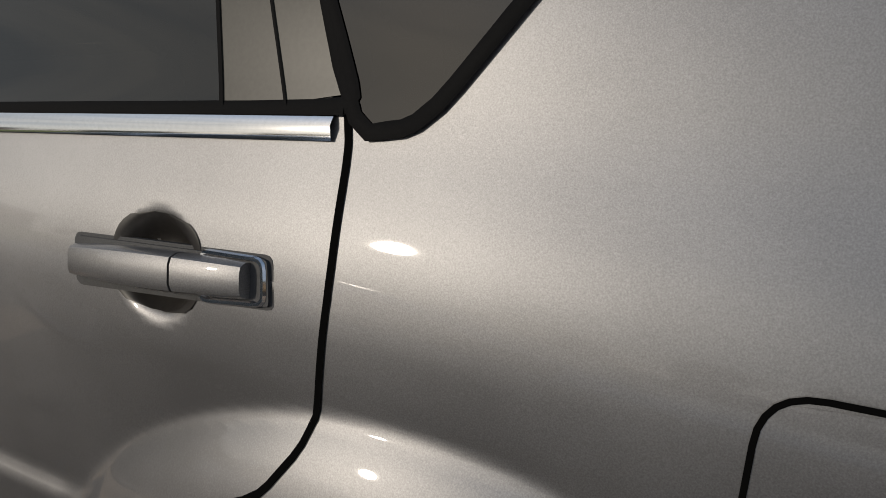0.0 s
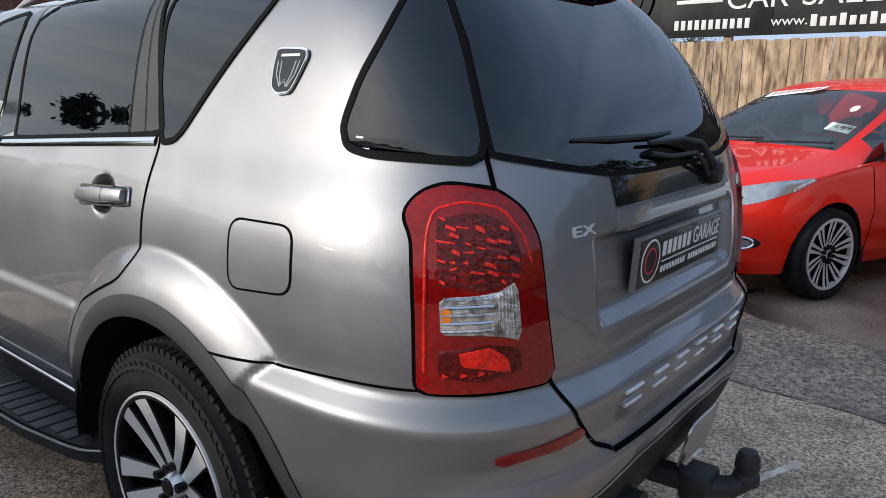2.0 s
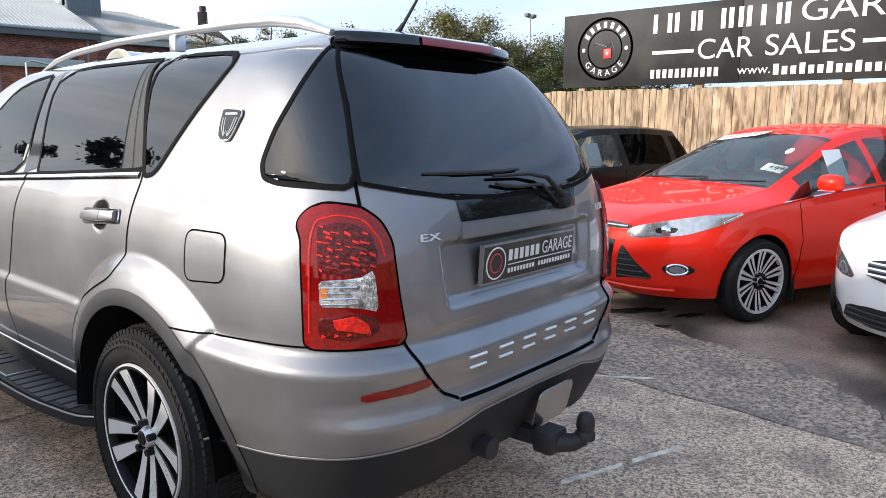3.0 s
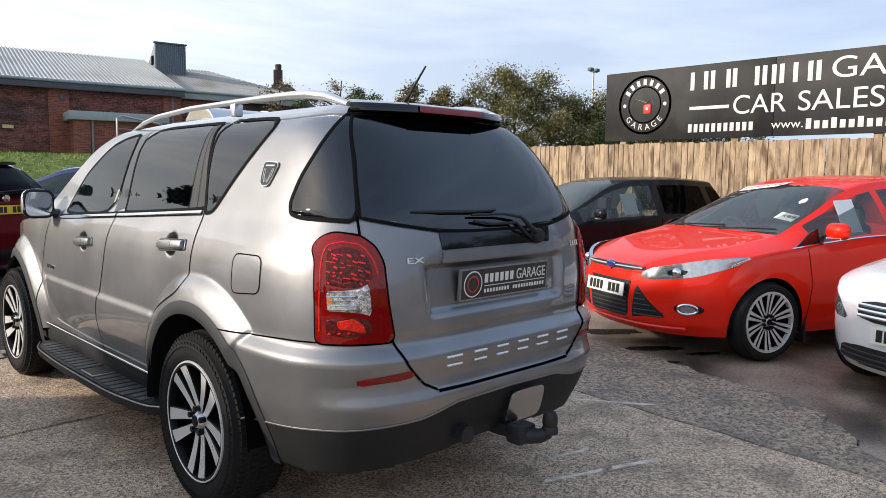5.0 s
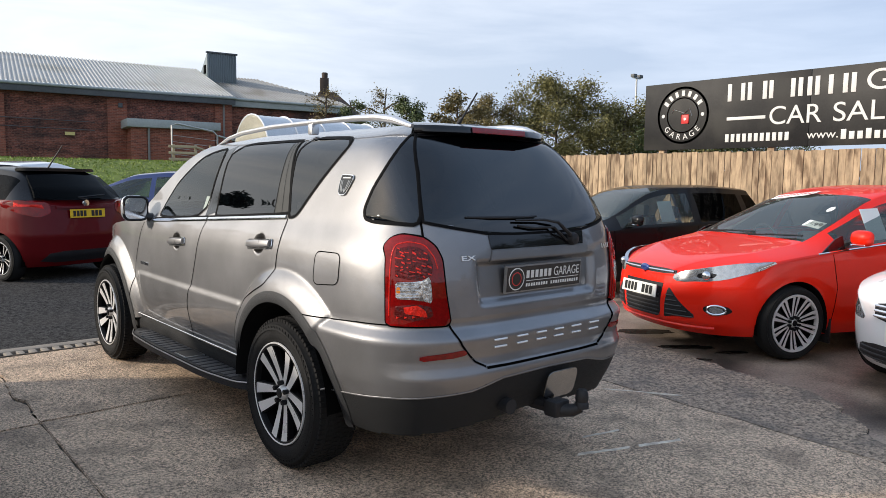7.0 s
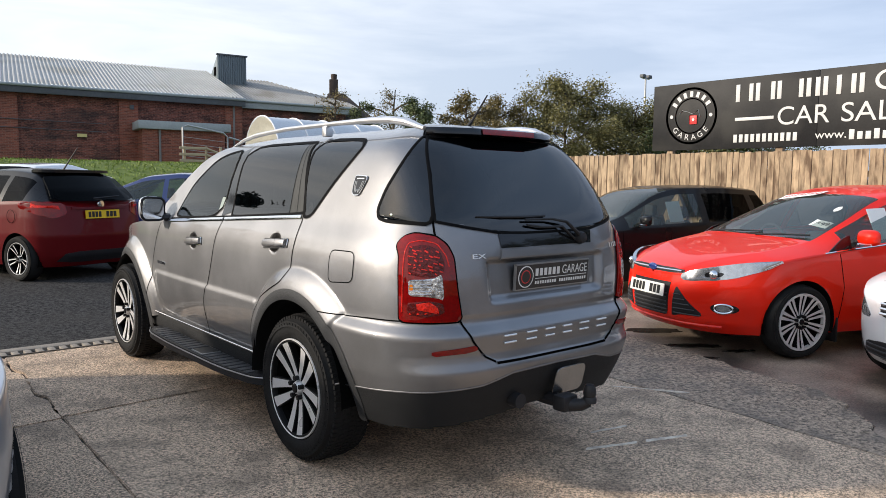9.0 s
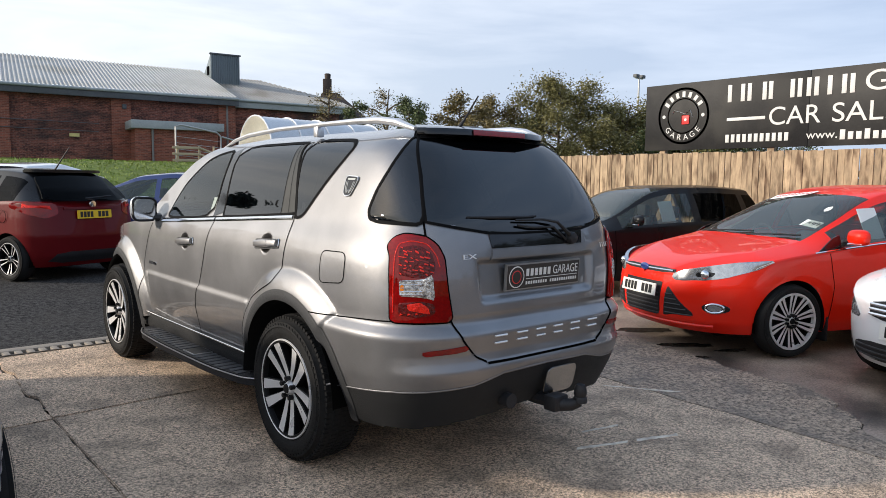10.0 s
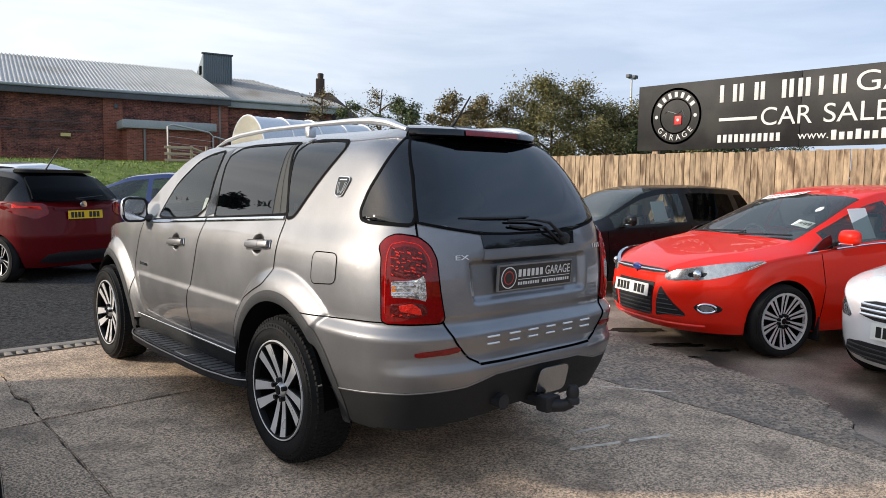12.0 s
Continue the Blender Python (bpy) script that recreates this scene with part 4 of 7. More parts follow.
def relief(s, z):
    """What stands proud of, or is sunk into, the smooth skin."""
    o = np.zeros(np.broadcast(s, z).shape)
    for ws in WHEEL_S:
        r = np.hypot(s - ws, z - WHEEL_Z)
        lim = .635 if ws < 1 else .62
        t = np.clip((lim - r) / .15, -.04, 1)
        t = np.where(t < .04, (t + .04) ** 2 / .16, t)
        o = o + .060 * (1 - (1 - np.clip(t, 0, 1)) ** 2) * step(.2, .36, z)
    # rear bumper with its shelf, beginning at a fold behind the arch
    fold = np.interp(z, [.3, .49, .77, .838, .86], [-.13, -.12, -.095, -.16, -.19])
    tail = 1 - step(-.022, .016, s - fold)
    rear = step(-.45, -.62, s)
    low = [.25, .36, .5, .60, .63, .665, .70, .782, .797, .838, .87]
    prof = np.interp(z, low, [-.03, .0, .028, .045, .048, .034, .028, .042, .038, .002, .0]) * rear + np.interp(z, low, [-.03, .0, .026, .036, .037, .038, .039, .042, .038, .002, .0]) * (1 - rear)
    o = np.where(z < .87, o * (1 - tail) + prof * tail, o)
    gate = (s < hatch_edge(z)) & (z < .87)
    o = np.where(gate, o - .005 * step(.648, .662, z), o)
    # side crease
    side = step(.70, .80, s) * step(2.55, 2.45, s)
    o = o + side * .013 * (1 - step(.762, .796, z)) - side * .02 * (1 - step(.45, .72, z))
    for hs, hz in HANDLES:
        q = np.hypot((s - hs - .02) / .062, (z - hz) / .058)
        o = o - .026 * (1 - step(.50, 1.0, q))
    # plate recess in the tailgate
    m = np.abs(s - TAIL)
    o = o - .030 * (1 - step(.395, .43, m + (1.10 - z) * .10)) * step(.915, .955, z) * (1 - step(1.108, 1.125, z))
    return o


def skin(s, z, off=0.0):
    s, z = np.broadcast_arrays(np.asarray(s, float), np.asarray(z, float))
    e = 2e-3
    p = skin_base(s, z)
    du = skin_base(s + e, z) - skin_base(s - e, z)
    dv = skin_base(s, z + e) - skin_base(s, z - e)
    n = np.cross(dv, du)
    n /= np.linalg.norm(n, axis=-1, keepdims=True) + 1e-12
    return p + n * (relief(s, z) + off)[..., None]


def skin_frame(s, z, off=0.0):
    """A place on the skin: x runs along it towards the tail's right, y up, z out."""
    e = .004
    p, a, b = (Vector(skin(*q)) for q in ((s, z, off), (s - e, z, off), (s, z + e, off)))
    return frame_on(p, a - p, b - p)


def skin_patch(poly, off, rows=24, cols=24, flip=False, sink=0.0):
    """A sheet on the skin within a polygon of (s, z), its rows level; closed at the edge by a short rim."""
    zs = [q[1] for q in poly]
    z0, z1 = min(zs), max(zs)
    eps = (z1 - z0) * .004
    S, Z = [], []
    for i in range(rows + 1):
        z = z0 + eps + (z1 - z0 - 2 * eps) * i / rows
        xs = []
        n = len(poly)
        for k in range(n):
            (ax, az), (bx, bz) = poly[k], poly[(k + 1) % n]
            if (az > z) != (bz > z):
                xs.append(ax + (bx - ax) * (z - az) / (bz - az))
        lo, hi = min(xs), max(xs)
        S.append([lo + (hi - lo) * j / cols for j in range(cols + 1)])
        Z.append([z] * (cols + 1))
    P = skin(np.array(S), np.array(Z), off)
    bm = bmesh.new()
    vs = [[bm.verts.new(P[i, j]) for j in range(cols + 1)] for i in range(rows + 1)]
    for i in range(rows):
        for j in range(cols):
            bm.faces.new((vs[i][j], vs[i + 1][j], vs[i + 1][j + 1], vs[i][j + 1]))
    if sink:
        rim = [vs[0][j] for j in range(cols + 1)] + [vs[i][cols] for i in range(1, rows + 1)] + [vs[rows][j] for j in range(cols - 1, -1, -1)] + [vs[i][0] for i in range(rows - 1, 0, -1)]
        Q = skin(np.array([S[0][j] for j in range(cols + 1)] + [S[i][cols] for i in range(1, rows + 1)] + [S[rows][j] for j in range(cols - 1, -1, -1)] + [S[i][0] for i in range(rows - 1, 0, -1)]),
                 np.array([Z[0][j] for j in range(cols + 1)] + [Z[i][cols] for i in range(1, rows + 1)] + [Z[rows][j] for j in range(cols - 1, -1, -1)] + [Z[i][0] for i in range(rows - 1, 0, -1)]), off - sink)
        low = [bm.verts.new(q) for q in Q]
        for k in range(len(rim)):
            bm.faces.new((rim[k], rim[(k + 1) % len(rim)], low[(k + 1) % len(rim)], low[k]))
    if flip:
        bmesh.ops.scale(bm, vec=(-1, 1, 1), verts=bm.verts)
    bmesh.ops.recalc_face_normals(bm, faces=bm.faces)
    c = sum((f.calc_center_median() for f in bm.faces), Vector()) / len(bm.faces)
    f = max(bm.faces, key=lambda f: f.calc_area())
    if f.normal.dot(Vector((c.x, c.y - 1.0, 0))) < 0:
        bmesh.ops.reverse_faces(bm, faces=bm.faces)
    return bm


def dense(path, closed, d=.012):
    out = []
    n = len(path)
    for i in range(n if closed else n - 1):
        a, b = path[i], path[(i + 1) % n]
        k = max(1, int(math.hypot(b[0] - a[0], b[1] - a[1]) / d))
        out += [(a[0] + (b[0] - a[0]) * j / k, a[1] + (b[1] - a[1]) * j / k) for j in range(k)]
    if not closed:
        out.append(path[-1])
    return out


def skin_ribbon(path, width, off=.002, closed=False, flip=False, raise_mid=0.0):
    """A narrow strip along a line on the skin."""
    q = np.array(dense(path, closed))
    t = np.roll(q, -1, 0) - np.roll(q, 1, 0)
    if not closed:
        t[0], t[-1] = q[1] - q[0], q[-1] - q[-2]
    t /= np.linalg.norm(t, axis=1, keepdims=True) + 1e-12
    nn = np.stack([-t[:, 1], t[:, 0]], 1) * width / 2
    A, B, M = skin(*(q + nn).T, off), skin(*(q - nn).T, off), skin(*q.T, off + raise_mid)
    bm = bmesh.new()
    va, vm, vb = ([bm.verts.new(p) for p in X] for X in (A, M, B))
    n = len(q)
    for i in range(n if closed else n - 1):
        j = (i + 1) % n
        bm.faces.new((va[i], va[j], vm[j], vm[i]))
        bm.faces.new((vm[i], vm[j], vb[j], vb[i]))
    if flip:
        bmesh.ops.scale(bm, vec=(-1, 1, 1), verts=bm.verts)
    bmesh.ops.recalc_face_normals(bm, faces=bm.faces)
    return bm


FRONT_GLASS = shrink(chaikin([(1.40, 1.665), (1.60, 1.64), (1.74, 1.60), (1.98, 1.44), (2.10, 1.30), (2.13, 1.20), (1.37, 1.235)], 2), -.004)
REAR_GLASS = shrink(chaikin([(1.325, 1.683), (.535, 1.688), (.525, 1.66), (.345, 1.31), (.35, 1.298), (1.20, 1.245), (1.225, 1.265)], 2), -.004)
SIDE_GLASS = shrink(chaikin([(.49, 1.69), (.06, 1.676), (.01, 1.645), (.05, 1.58), (.18, 1.42), (.275, 1.296), (.336, 1.284)], 2), -.012)
QUARTER_GLASS = shrink(chaikin([(-.478, 1.690), (-.45, 1.625), (-.397, 1.51), (-.356, 1.432), (-.328, 1.345), (-.340, 1.312), (-.386, 1.302), (-.503, 1.299), (-.594, 1.294), (-.556, 1.500), (-.49, 1.677)], 2), -.013)
TAIL_GLASS = [(-.50, 1.690), (-.568, 1.505), (-.609, 1.296), (-.75, 1.268), (-.90, 1.243), (-1.08, 1.237)]
TAIL_GLASS = TAIL_GLASS + [(2 * TAIL - a, b) for a, b in TAIL_GLASS[::-1]] + [(2 * TAIL + 1.0, 1.705), (-1.0, 1.705), (-.75, 1.700)]
LAMP = round_poly([(-.462, 1.190), (-.488, 1.226), (-.530, 1.243), (-.610, 1.233), (-.658, 1.195), (-.684, 1.140), (-.700, .990), (-.720, .857), (-.60, .855), (-.488, .857), (-.486, 1.0), (-.480, 1.150)], .02, 4)
FUEL = round_poly([(-.033, 1.137), (-.232, 1.141), (-.228, .998), (-.029, .978)], .040)
DOOR_REAR = [(.350, 1.292), (.342, 1.262), (.335, 1.15), (.348, .995), (.395, .930), (.52, .878), (.65, .820), (.725, .755), (.765, .66), (.775, .44)]
DOOR_MID = [(1.300, 1.238), (1.315, 1.21), (1.405, .92), (1.545, .66), (1.55, .43)]
DOOR_FRONT = [(2.40, 1.15), (2.58, .82), (2.64, .55), (2.64, .43)]


def at_height(path, z):
    a = np.array(path)[::-1]
    return np.interp(z, a[:, 1], a[:, 0])


suv = thing("sports_utility_car", "taupe-grey metallic sports utility car parked on stained concrete", "car")
# skin grid
cols = np.concatenate([np.arange(TAIL, 1.0, .0095), np.arange(1.0, 3.95, .016)])
cols[0] = TAIL
v = np.linspace(0, 1, 150)
top_line = np.interp(cols, [-2, 1.35, 1.78, 2.0, 2.25, 2.5, 2.66, 2.8, 3.2, 3.7, 3.95], [1.752, 1.752, 1.69, 1.59, 1.43, 1.27, 1.18, 1.145, 1.10, 1.0, .86])
bottom = .30
GS = np.repeat(cols[:, None], len(v), 1)
GZ = bottom + (top_line[:, None] - bottom) * v[None, :]
GP = skin(GS, GZ)
GN = np.cross(np.gradient(GP, axis=1), np.gradient(GP, axis=0))
GN /= np.linalg.norm(GN, axis=-1, keepdims=True) + 1e-12
ms, mz = (GS[:-1, :-1] + GS[1:, 1:]) / 2, (GZ[:-1, :-1] + GZ[1:, 1:]) / 2
gone = np.zeros(ms.shape, bool)
for hole in (FRONT_GLASS, REAR_GLASS, SIDE_GLASS, QUARTER_GLASS, TAIL_GLASS):
    gone |= in_poly(ms, mz, shrink(hole, .008))
for ws in WHEEL_S:
    gone |= np.hypot(ms - ws, mz - WHEEL_Z) < .485
gone |= (mz < .425) & (ms > .2) & (ms < 3.0)
gone |= (mz < np.interp(ms, [-1.26, -1.0, -.5, 0], [.405, .385, .345, .335])) & (ms < .06)
kind = np.full(ms.shape, "quarter_panel", object)
kind[(ms > at_height(DOOR_REAR, mz))] = "rear_door"
kind[(ms > at_height(DOOR_MID, mz)) & (mz < 1.25) | (ms > 1.36) & (mz >= 1.25)] = "front_door"
kind[(ms > at_height(DOOR_FRONT, mz)) | (ms > 2.45)] = "front_wing"
kind[(ms < .06) & (mz < .838)] = "rear_bumper"
kind[(ms < hatch_edge(mz)) & (mz > .652)] = "tailgate"
kind[(ms < .06) & (mz < np.interp(ms, *np.array(BUMP_LOW).T))] = "lower_bumper"
kind[(mz > 1.715) & (ms > -.40)] = "roof_edge"
both = {"rear_bumper", "tailgate", "lower_bumper", "roof_edge"}


def grid_part(name, mask, material, sides, label=""):
    idx = -np.ones(GS.shape, int)
    verts, norms, faces = [], [], []
    for flip in sides:
        idx[:] = -1
        fs = []
        for i, j in zip(*np.nonzero(mask)):
            quad = ((i, j), (i, j + 1), (i + 1, j + 1), (i + 1, j))
            for a in quad:
                if idx[a] < 0:
                    idx[a] = len(verts)
                    p, n = GP[a], GN[a]
                    k = -1 if flip else 1
                    verts.append((p[0] * k, p[1], p[2]))
                    norms.append((n[0] * k, n[1], n[2]))
            f = [int(idx[a]) for a in quad]
            fs.append(f[::-1] if flip else f)
        faces += fs
    me = bpy.data.meshes.new(name)
    me.from_pydata(verts, [], faces)
    nn = np.array(norms)
    me.polygons.foreach_set("use_smooth", [True] * len(faces))
    me.update()
    # turn the faces to agree with the outward normals
    me.normals_split_custom_set_from_vertices([tuple(q) for q in nn])
    me.materials.append(material)
    ob = new(name, me)
    ob.parent = suv
    if label:
        ob["label"] = label
    return ob


if GN[60, 60] @ np.array([-1, -.6, 0]) < 0:
    GN = -GN
for name in ("quarter_panel", "rear_door", "front_door", "front_wing", "rear_bumper", "tailgate", "lower_bumper", "roof_edge"):
    mask = (kind == name) & ~gone
    mt = BUMPER_DARK if name == "lower_bumper" else PAINT
    lab = {"lower_bumper": "unpainted dark grey lower bumper", "tailgate": "grey tailgate with a plate recess"}.get(name, "")
    if name in both:
        grid_part(name, mask, mt, (False, True), lab)
    else:
        grid_part(name, mask, mt, (False,), lab)
        grid_part(name, mask, mt, (True,), lab)


def cap(name, lo, hi, material, crown):
    """Spans the car from edge to edge."""
    ii = [i for i in range(len(cols)) if lo <= cols[i] <= hi]
    bm = bmesh.new()
    rows = []
    for i in ii:
        p = GP[i, -1]
        rows.append([bm.verts.new((p[0] * (1 - 2 * k / 16), p[1] - crown * .6 * math.sin(math.pi * k / 16) * 0, p[2] + crown * math.sin(math.pi * k / 16))) for k in range(17)])
    for a, b in zip(rows, rows[1:]):
        for k in range(16):
            bm.faces.new((a[k], a[k + 1], b[k + 1], b[k]))
    bmesh.ops.recalc_face_normals(bm, faces=bm.faces)
    if sum(f.normal.z for f in bm.faces) < 0:
        bmesh.ops.reverse_faces(bm, faces=bm.faces)
    return part(name, bm, material, suv)


cap("roof", TAIL, 1.60, PAINT, .022)
cap("windscreen", 1.60, 2.62, SCREEN, .03)
cap("bonnet", 2.62, 3.95, PAINT, .05)

for flip in (False, True):
    for nm, poly, gm in (("front_door_window", FRONT_GLASS, TINT), ("rear_door_window", REAR_GLASS, PRIVACY), ("side_window", SIDE_GLASS, PRIVACY), ("quarter_window", QUARTER_GLASS, PRIVACY)):
        pane = part(nm, skin_patch(poly, .003, 20, 20, flip), gm, suv, "dark tinted glass" if gm is PRIVACY else "lightly tinted glass", 180)
        pane.visible_shadow = gm is PRIVACY
        wd = .016
        part("window_seal", skin_ribbon(shrink(poly, .002), wd, .0045, True, flip, .002), RUBBER, pane, "", 180)
    part("load_cover", skin_patch(chaikin([(-.37, 1.300), (-.585, 1.296), (-.585, 1.318), (-.52, 1.352), (-.44, 1.350)], 2), -.02, 8, 10, flip), DEEP, suv, "black load cover edge behind the pane", 180)
    # door pillars in gloss black between the panes
    part("pillar_trim", skin_patch([(1.40, 1.67), (1.33, 1.685), (1.225, 1.255), (1.365, 1.24)], .002, 16, 4, flip), GLOSS_BLACK, suv, "", 180)
    part("pillar_trim", skin_patch([(.535, 1.69), (.49, 1.692), (.316, 1.310), (.345, 1.30)], .002, 16, 4, flip), GLOSS_BLACK, suv, "", 180)
    # fixed pane at the back of the rear door
    part("pane_divider", skin_patch([(.585, 1.684), (.528, 1.688), (.334, 1.296), (.500, 1.287)], .0045, 18, 6, flip), DIVIDER, suv, "dull grey fixed pane trim", 180)
    part("pane_divider", skin_ribbon([(.585, 1.684), (.500, 1.287)], .005, .0062, False, flip), RUBBER, suv, "", 180)
    part("pane_divider", skin_ribbon([(.555, 1.686), (.418, 1.290)], .003, .0062, False, flip), RUBBER, suv, "", 180)
    part("waist_trim", skin_ribbon([(2.22, 1.172), (1.315, 1.224)], .024, .004, False, flip, .005), CHROME, suv, "chrome waist strip", 180)
    part("waist_trim", skin_ribbon([(1.295, 1.225), (.362, 1.279)], .024, .004, False, flip, .005), CHROME, suv, "chrome waist strip", 180)
    part("window_seal", skin_ribbon([(2.2, 1.188), (.352, 1.294)], .008, .006, False, flip), RUBBER, suv, "", 180)
    for path, w in ((DOOR_REAR, .008), (DOOR_MID, .007), (DOOR_FRONT, .007)):
        part("panel_gap", skin_ribbon(chaikin(path, 2, False), w, .0014, False, flip), GAP, suv, "", 180)
    part("panel_gap", skin_ribbon([(-.01, .838), (-.2, .838), (-.35, .850), (-.49, .856), (-.72, .856)], .006, .0014, False, flip), GAP, suv, "", 180)
    hl = [(hatch_edge(z), z) for z in np.linspace(1.735, .66, 40)]
    part("panel_gap", skin_ribbon(hl, .009, .0018, False, flip), GAP, suv, "", 180)
    part("panel_gap", skin_ribbon([(-.865, .655), (-1.0, .653), (TAIL, .653)], .010, .0035, False, flip), GAP, suv, "", 180)
    part("bumper_edge", skin_ribbon([(a, b) for a, b in BUMP_LOW if a < .0], .008, .002, False, flip, .003), PAINT, suv, "", 180)
    # wheel arch trims
    for ws in WHEEL_S:
        arc = [(ws + .500 * math.cos(t), WHEEL_Z + .500 * math.sin(t)) for t in np.linspace(-.10, math.pi + .12, 60)]
        part("wheel_arch_trim", skin_ribbon(arc, .056, .003, False, flip, .007), ARCH_PLASTIC, suv, "dark grey plastic arch trim", 180)
        y = ws + SC
        bm = bmesh.new()
        k = -1 if flip else 1
        prof = [(.478, -.885 if ws < 1 else -.825), (.455, -.86 if ws < 1 else -.81), (.44, -.62), (.05, -.60)]
        rings = []
        for t in np.linspace(.0, math.pi, 40):
            rings.append([bm.verts.new((k * a, y + r * math.cos(t), WHEEL_Z + r * math.sin(t))) for r, a in prof])
        for a, b in zip(rings, rings[1:]):
            for q in range(len(prof) - 1):
                bm.faces.new((a[q], a[q + 1], b[q + 1], b[q]))
        part("arch_liner", bm, DEEP, suv, "", 180)
    # fuel flap is on one flank only
    if not flip:
        part("fuel_flap", skin_patch(FUEL, .0012, 16, 16), PAINT, suv, "", 180)
        part("panel_gap", skin_ribbon(FUEL, .0048, .002, True), GAP, suv, "", 180)
    # door handles
    for hs, hz in HANDLES:
        k = -1 if flip else 1
        m = skin_frame(hs, hz, .016)
        if flip:
            m = Matrix.Diagonal((-1, 1, 1, 1)) @ m
        h = part("door_handle", prism_bm(round_poly([(-.142, -.030), (-.146, .030), (.136, .026), (.140, -.028)], .010, 3), .014, .004), GREY_PLASTIC, suv, "door handle with a satin silver grip over a dark cup")
        h.matrix_basis = m @ Matrix.Rotation(radians(4), 4, "Z")
        # the cup's shade is a dark sheet laid over the recess
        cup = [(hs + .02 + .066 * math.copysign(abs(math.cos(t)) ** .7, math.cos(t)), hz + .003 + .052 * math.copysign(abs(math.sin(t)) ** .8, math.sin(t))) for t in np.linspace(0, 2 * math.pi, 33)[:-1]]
        part("handle_cup", skin_patch(cup, .0012, 16, 12, flip), CUP_SHADE, suv, "finger cup behind the handle, its shade painted dark", 180)
        for x0, x1, mt in ((-.130, .028, PAINT), (.031, .112, PAINT)):
            bm = bmesh.new()
            rows = []
            for i in range(13):
                x = x0 + (x1 - x0) * i / 12
                u = (x + .138) / .25
                top = .012 + .020 * max(0.0, math.sin(math.pi * min(1, max(0, .06 + .88 * u)))) ** .45
                hw = .0215 - .004 * abs(2 * u - 1) ** 2
                rows.append([bm.verts.new((x, y * hw, .008 + zz * top)) for y, zz in ((1, 0), (1, .62), (.80, .92), (.45, 1.0), (-.45, 1.0), (-.80, .90), (-1, .58), (-1, 0))])
            for a, b in zip(rows, rows[1:]):
                for q in range(7):
                    bm.faces.new((a[q], a[q + 1], b[q + 1], b[q]))
            bm.faces.new(rows[0])
            bm.faces.new(rows[-1][::-1])
            bmesh.ops.recalc_face_normals(bm, faces=bm.faces)
            part("grip", bm, mt, h, "grey painted grip", 40)
        part("handle_rim", tube_bm([(x, y, .0145) for x, y in round_poly([(.05, .024), (.128, .021), (.130, -.022), (.05, -.026)], .010, 3)], .0032, 6, 1, True), CHROME, h, "chrome rim")
    # tail lamps
    lamp = part("tail_lamp", skin_patch(LAMP, .012, 36, 30, flip, .03), LAMP_RED, suv, "wraparound red tail lamp with a clear reversing lens", 60)
    part("lamp_seal", skin_ribbon(LAMP, .016, .004, True, flip), GAP, lamp, "", 180)
    cluster = round_poly([(-.516, 1.190), (-.590, 1.193), (-.634, 1.165), (-.652, 1.110), (-.645, 1.070), (-.606, 1.054), (-.520, 1.056)], .012, 3)
    part("led_panel", skin_patch(cluster, .0135, 14, 14, flip, .004), LAMP_RED_DARK, lamp, "dark red faceted cluster", 60)
    rng = random.Random(4)
    for r in range(9):
        for c in range(7):
            ss, zz = -.522 - .0195 * c + rng.uniform(-.005, .005), 1.186 - .0155 * r - .002 * c + rng.uniform(-.004, .004)
            if rng.random() < .22 or not in_poly(np.array([ss]), np.array([zz]), shrink(cluster, .006))[0]:
                continue
            w, hh, tl = rng.uniform(.004, .0115), rng.uniform(.0025, .0058), rng.uniform(-.006, .003)
            part("led", skin_patch([(ss - w, zz - hh + tl), (ss + w, zz - hh * rng.uniform(.2, 1)), (ss + w * rng.uniform(.6, 1), zz + hh), (ss - w, zz + hh * rng.uniform(.4, 1) + tl)], .0150 + rng.uniform(0, .002), 2, 2, flip, .003), (LAMP_RED_BRIGHT, LAMP_RED, LAMP_RED_BRIGHT)[rng.randrange(3)], lamp, "red facet", 30)
    clear = chaikin([(-.522, 1.048), (-.608, 1.047), (-.642, 1.070), (-.652, .955), (-.612, .968), (-.525, .966)], 1)
    lens = part("reversing_lens", skin_patch(clear, .0145, 14, 12, flip, .006), LAMP_CLEAR, lamp, "clear reversing lamp", 60)
    for q in range(5):
        part("lens_rib", skin_ribbon([(-.528, .980 + .015 * q), (-.604, .981 + .015 * q)], .006, .0155, False, flip, .003), CHROME if q % 2 else LAMP_CLEAR, lens, "", 60)
    for q in range(6):
        part("lens_rib", skin_ribbon([(-.614 - .006 * q, .972 - .003 * q), (-.612 - .005 * q, 1.046 + .0035 * q)], .0035, .0155, False, flip, .002), LAMP_CLEAR, lens, "", 60)
    part("amber_bulb", skin_patch(chaikin([(-.527, .995), (-.540, .995), (-.540, 1.022), (-.527, 1.022)], 2), .0165, 5, 5, flip, .002), AMBER, lens, "amber bulb")
    low = chaikin([(-.520, .950), (-.612, .952), (-.648, .940), (-.655, .895), (-.600, .880), (-.522, .882)], 1)
    part("lower_reflector", skin_patch(low, .0140, 8, 12, flip, .004), LAMP_RED_DARK, lamp, "dark red lower reflector", 60)
    part("lower_facet", skin_patch([(-.552, .945), (-.600, .947), (-.628, .925), (-.634, .893), (-.596, .905), (-.556, .912)], .0155, 6, 6, flip, .003), LAMP_RED_BRIGHT, lamp, "bright red facet", 40)
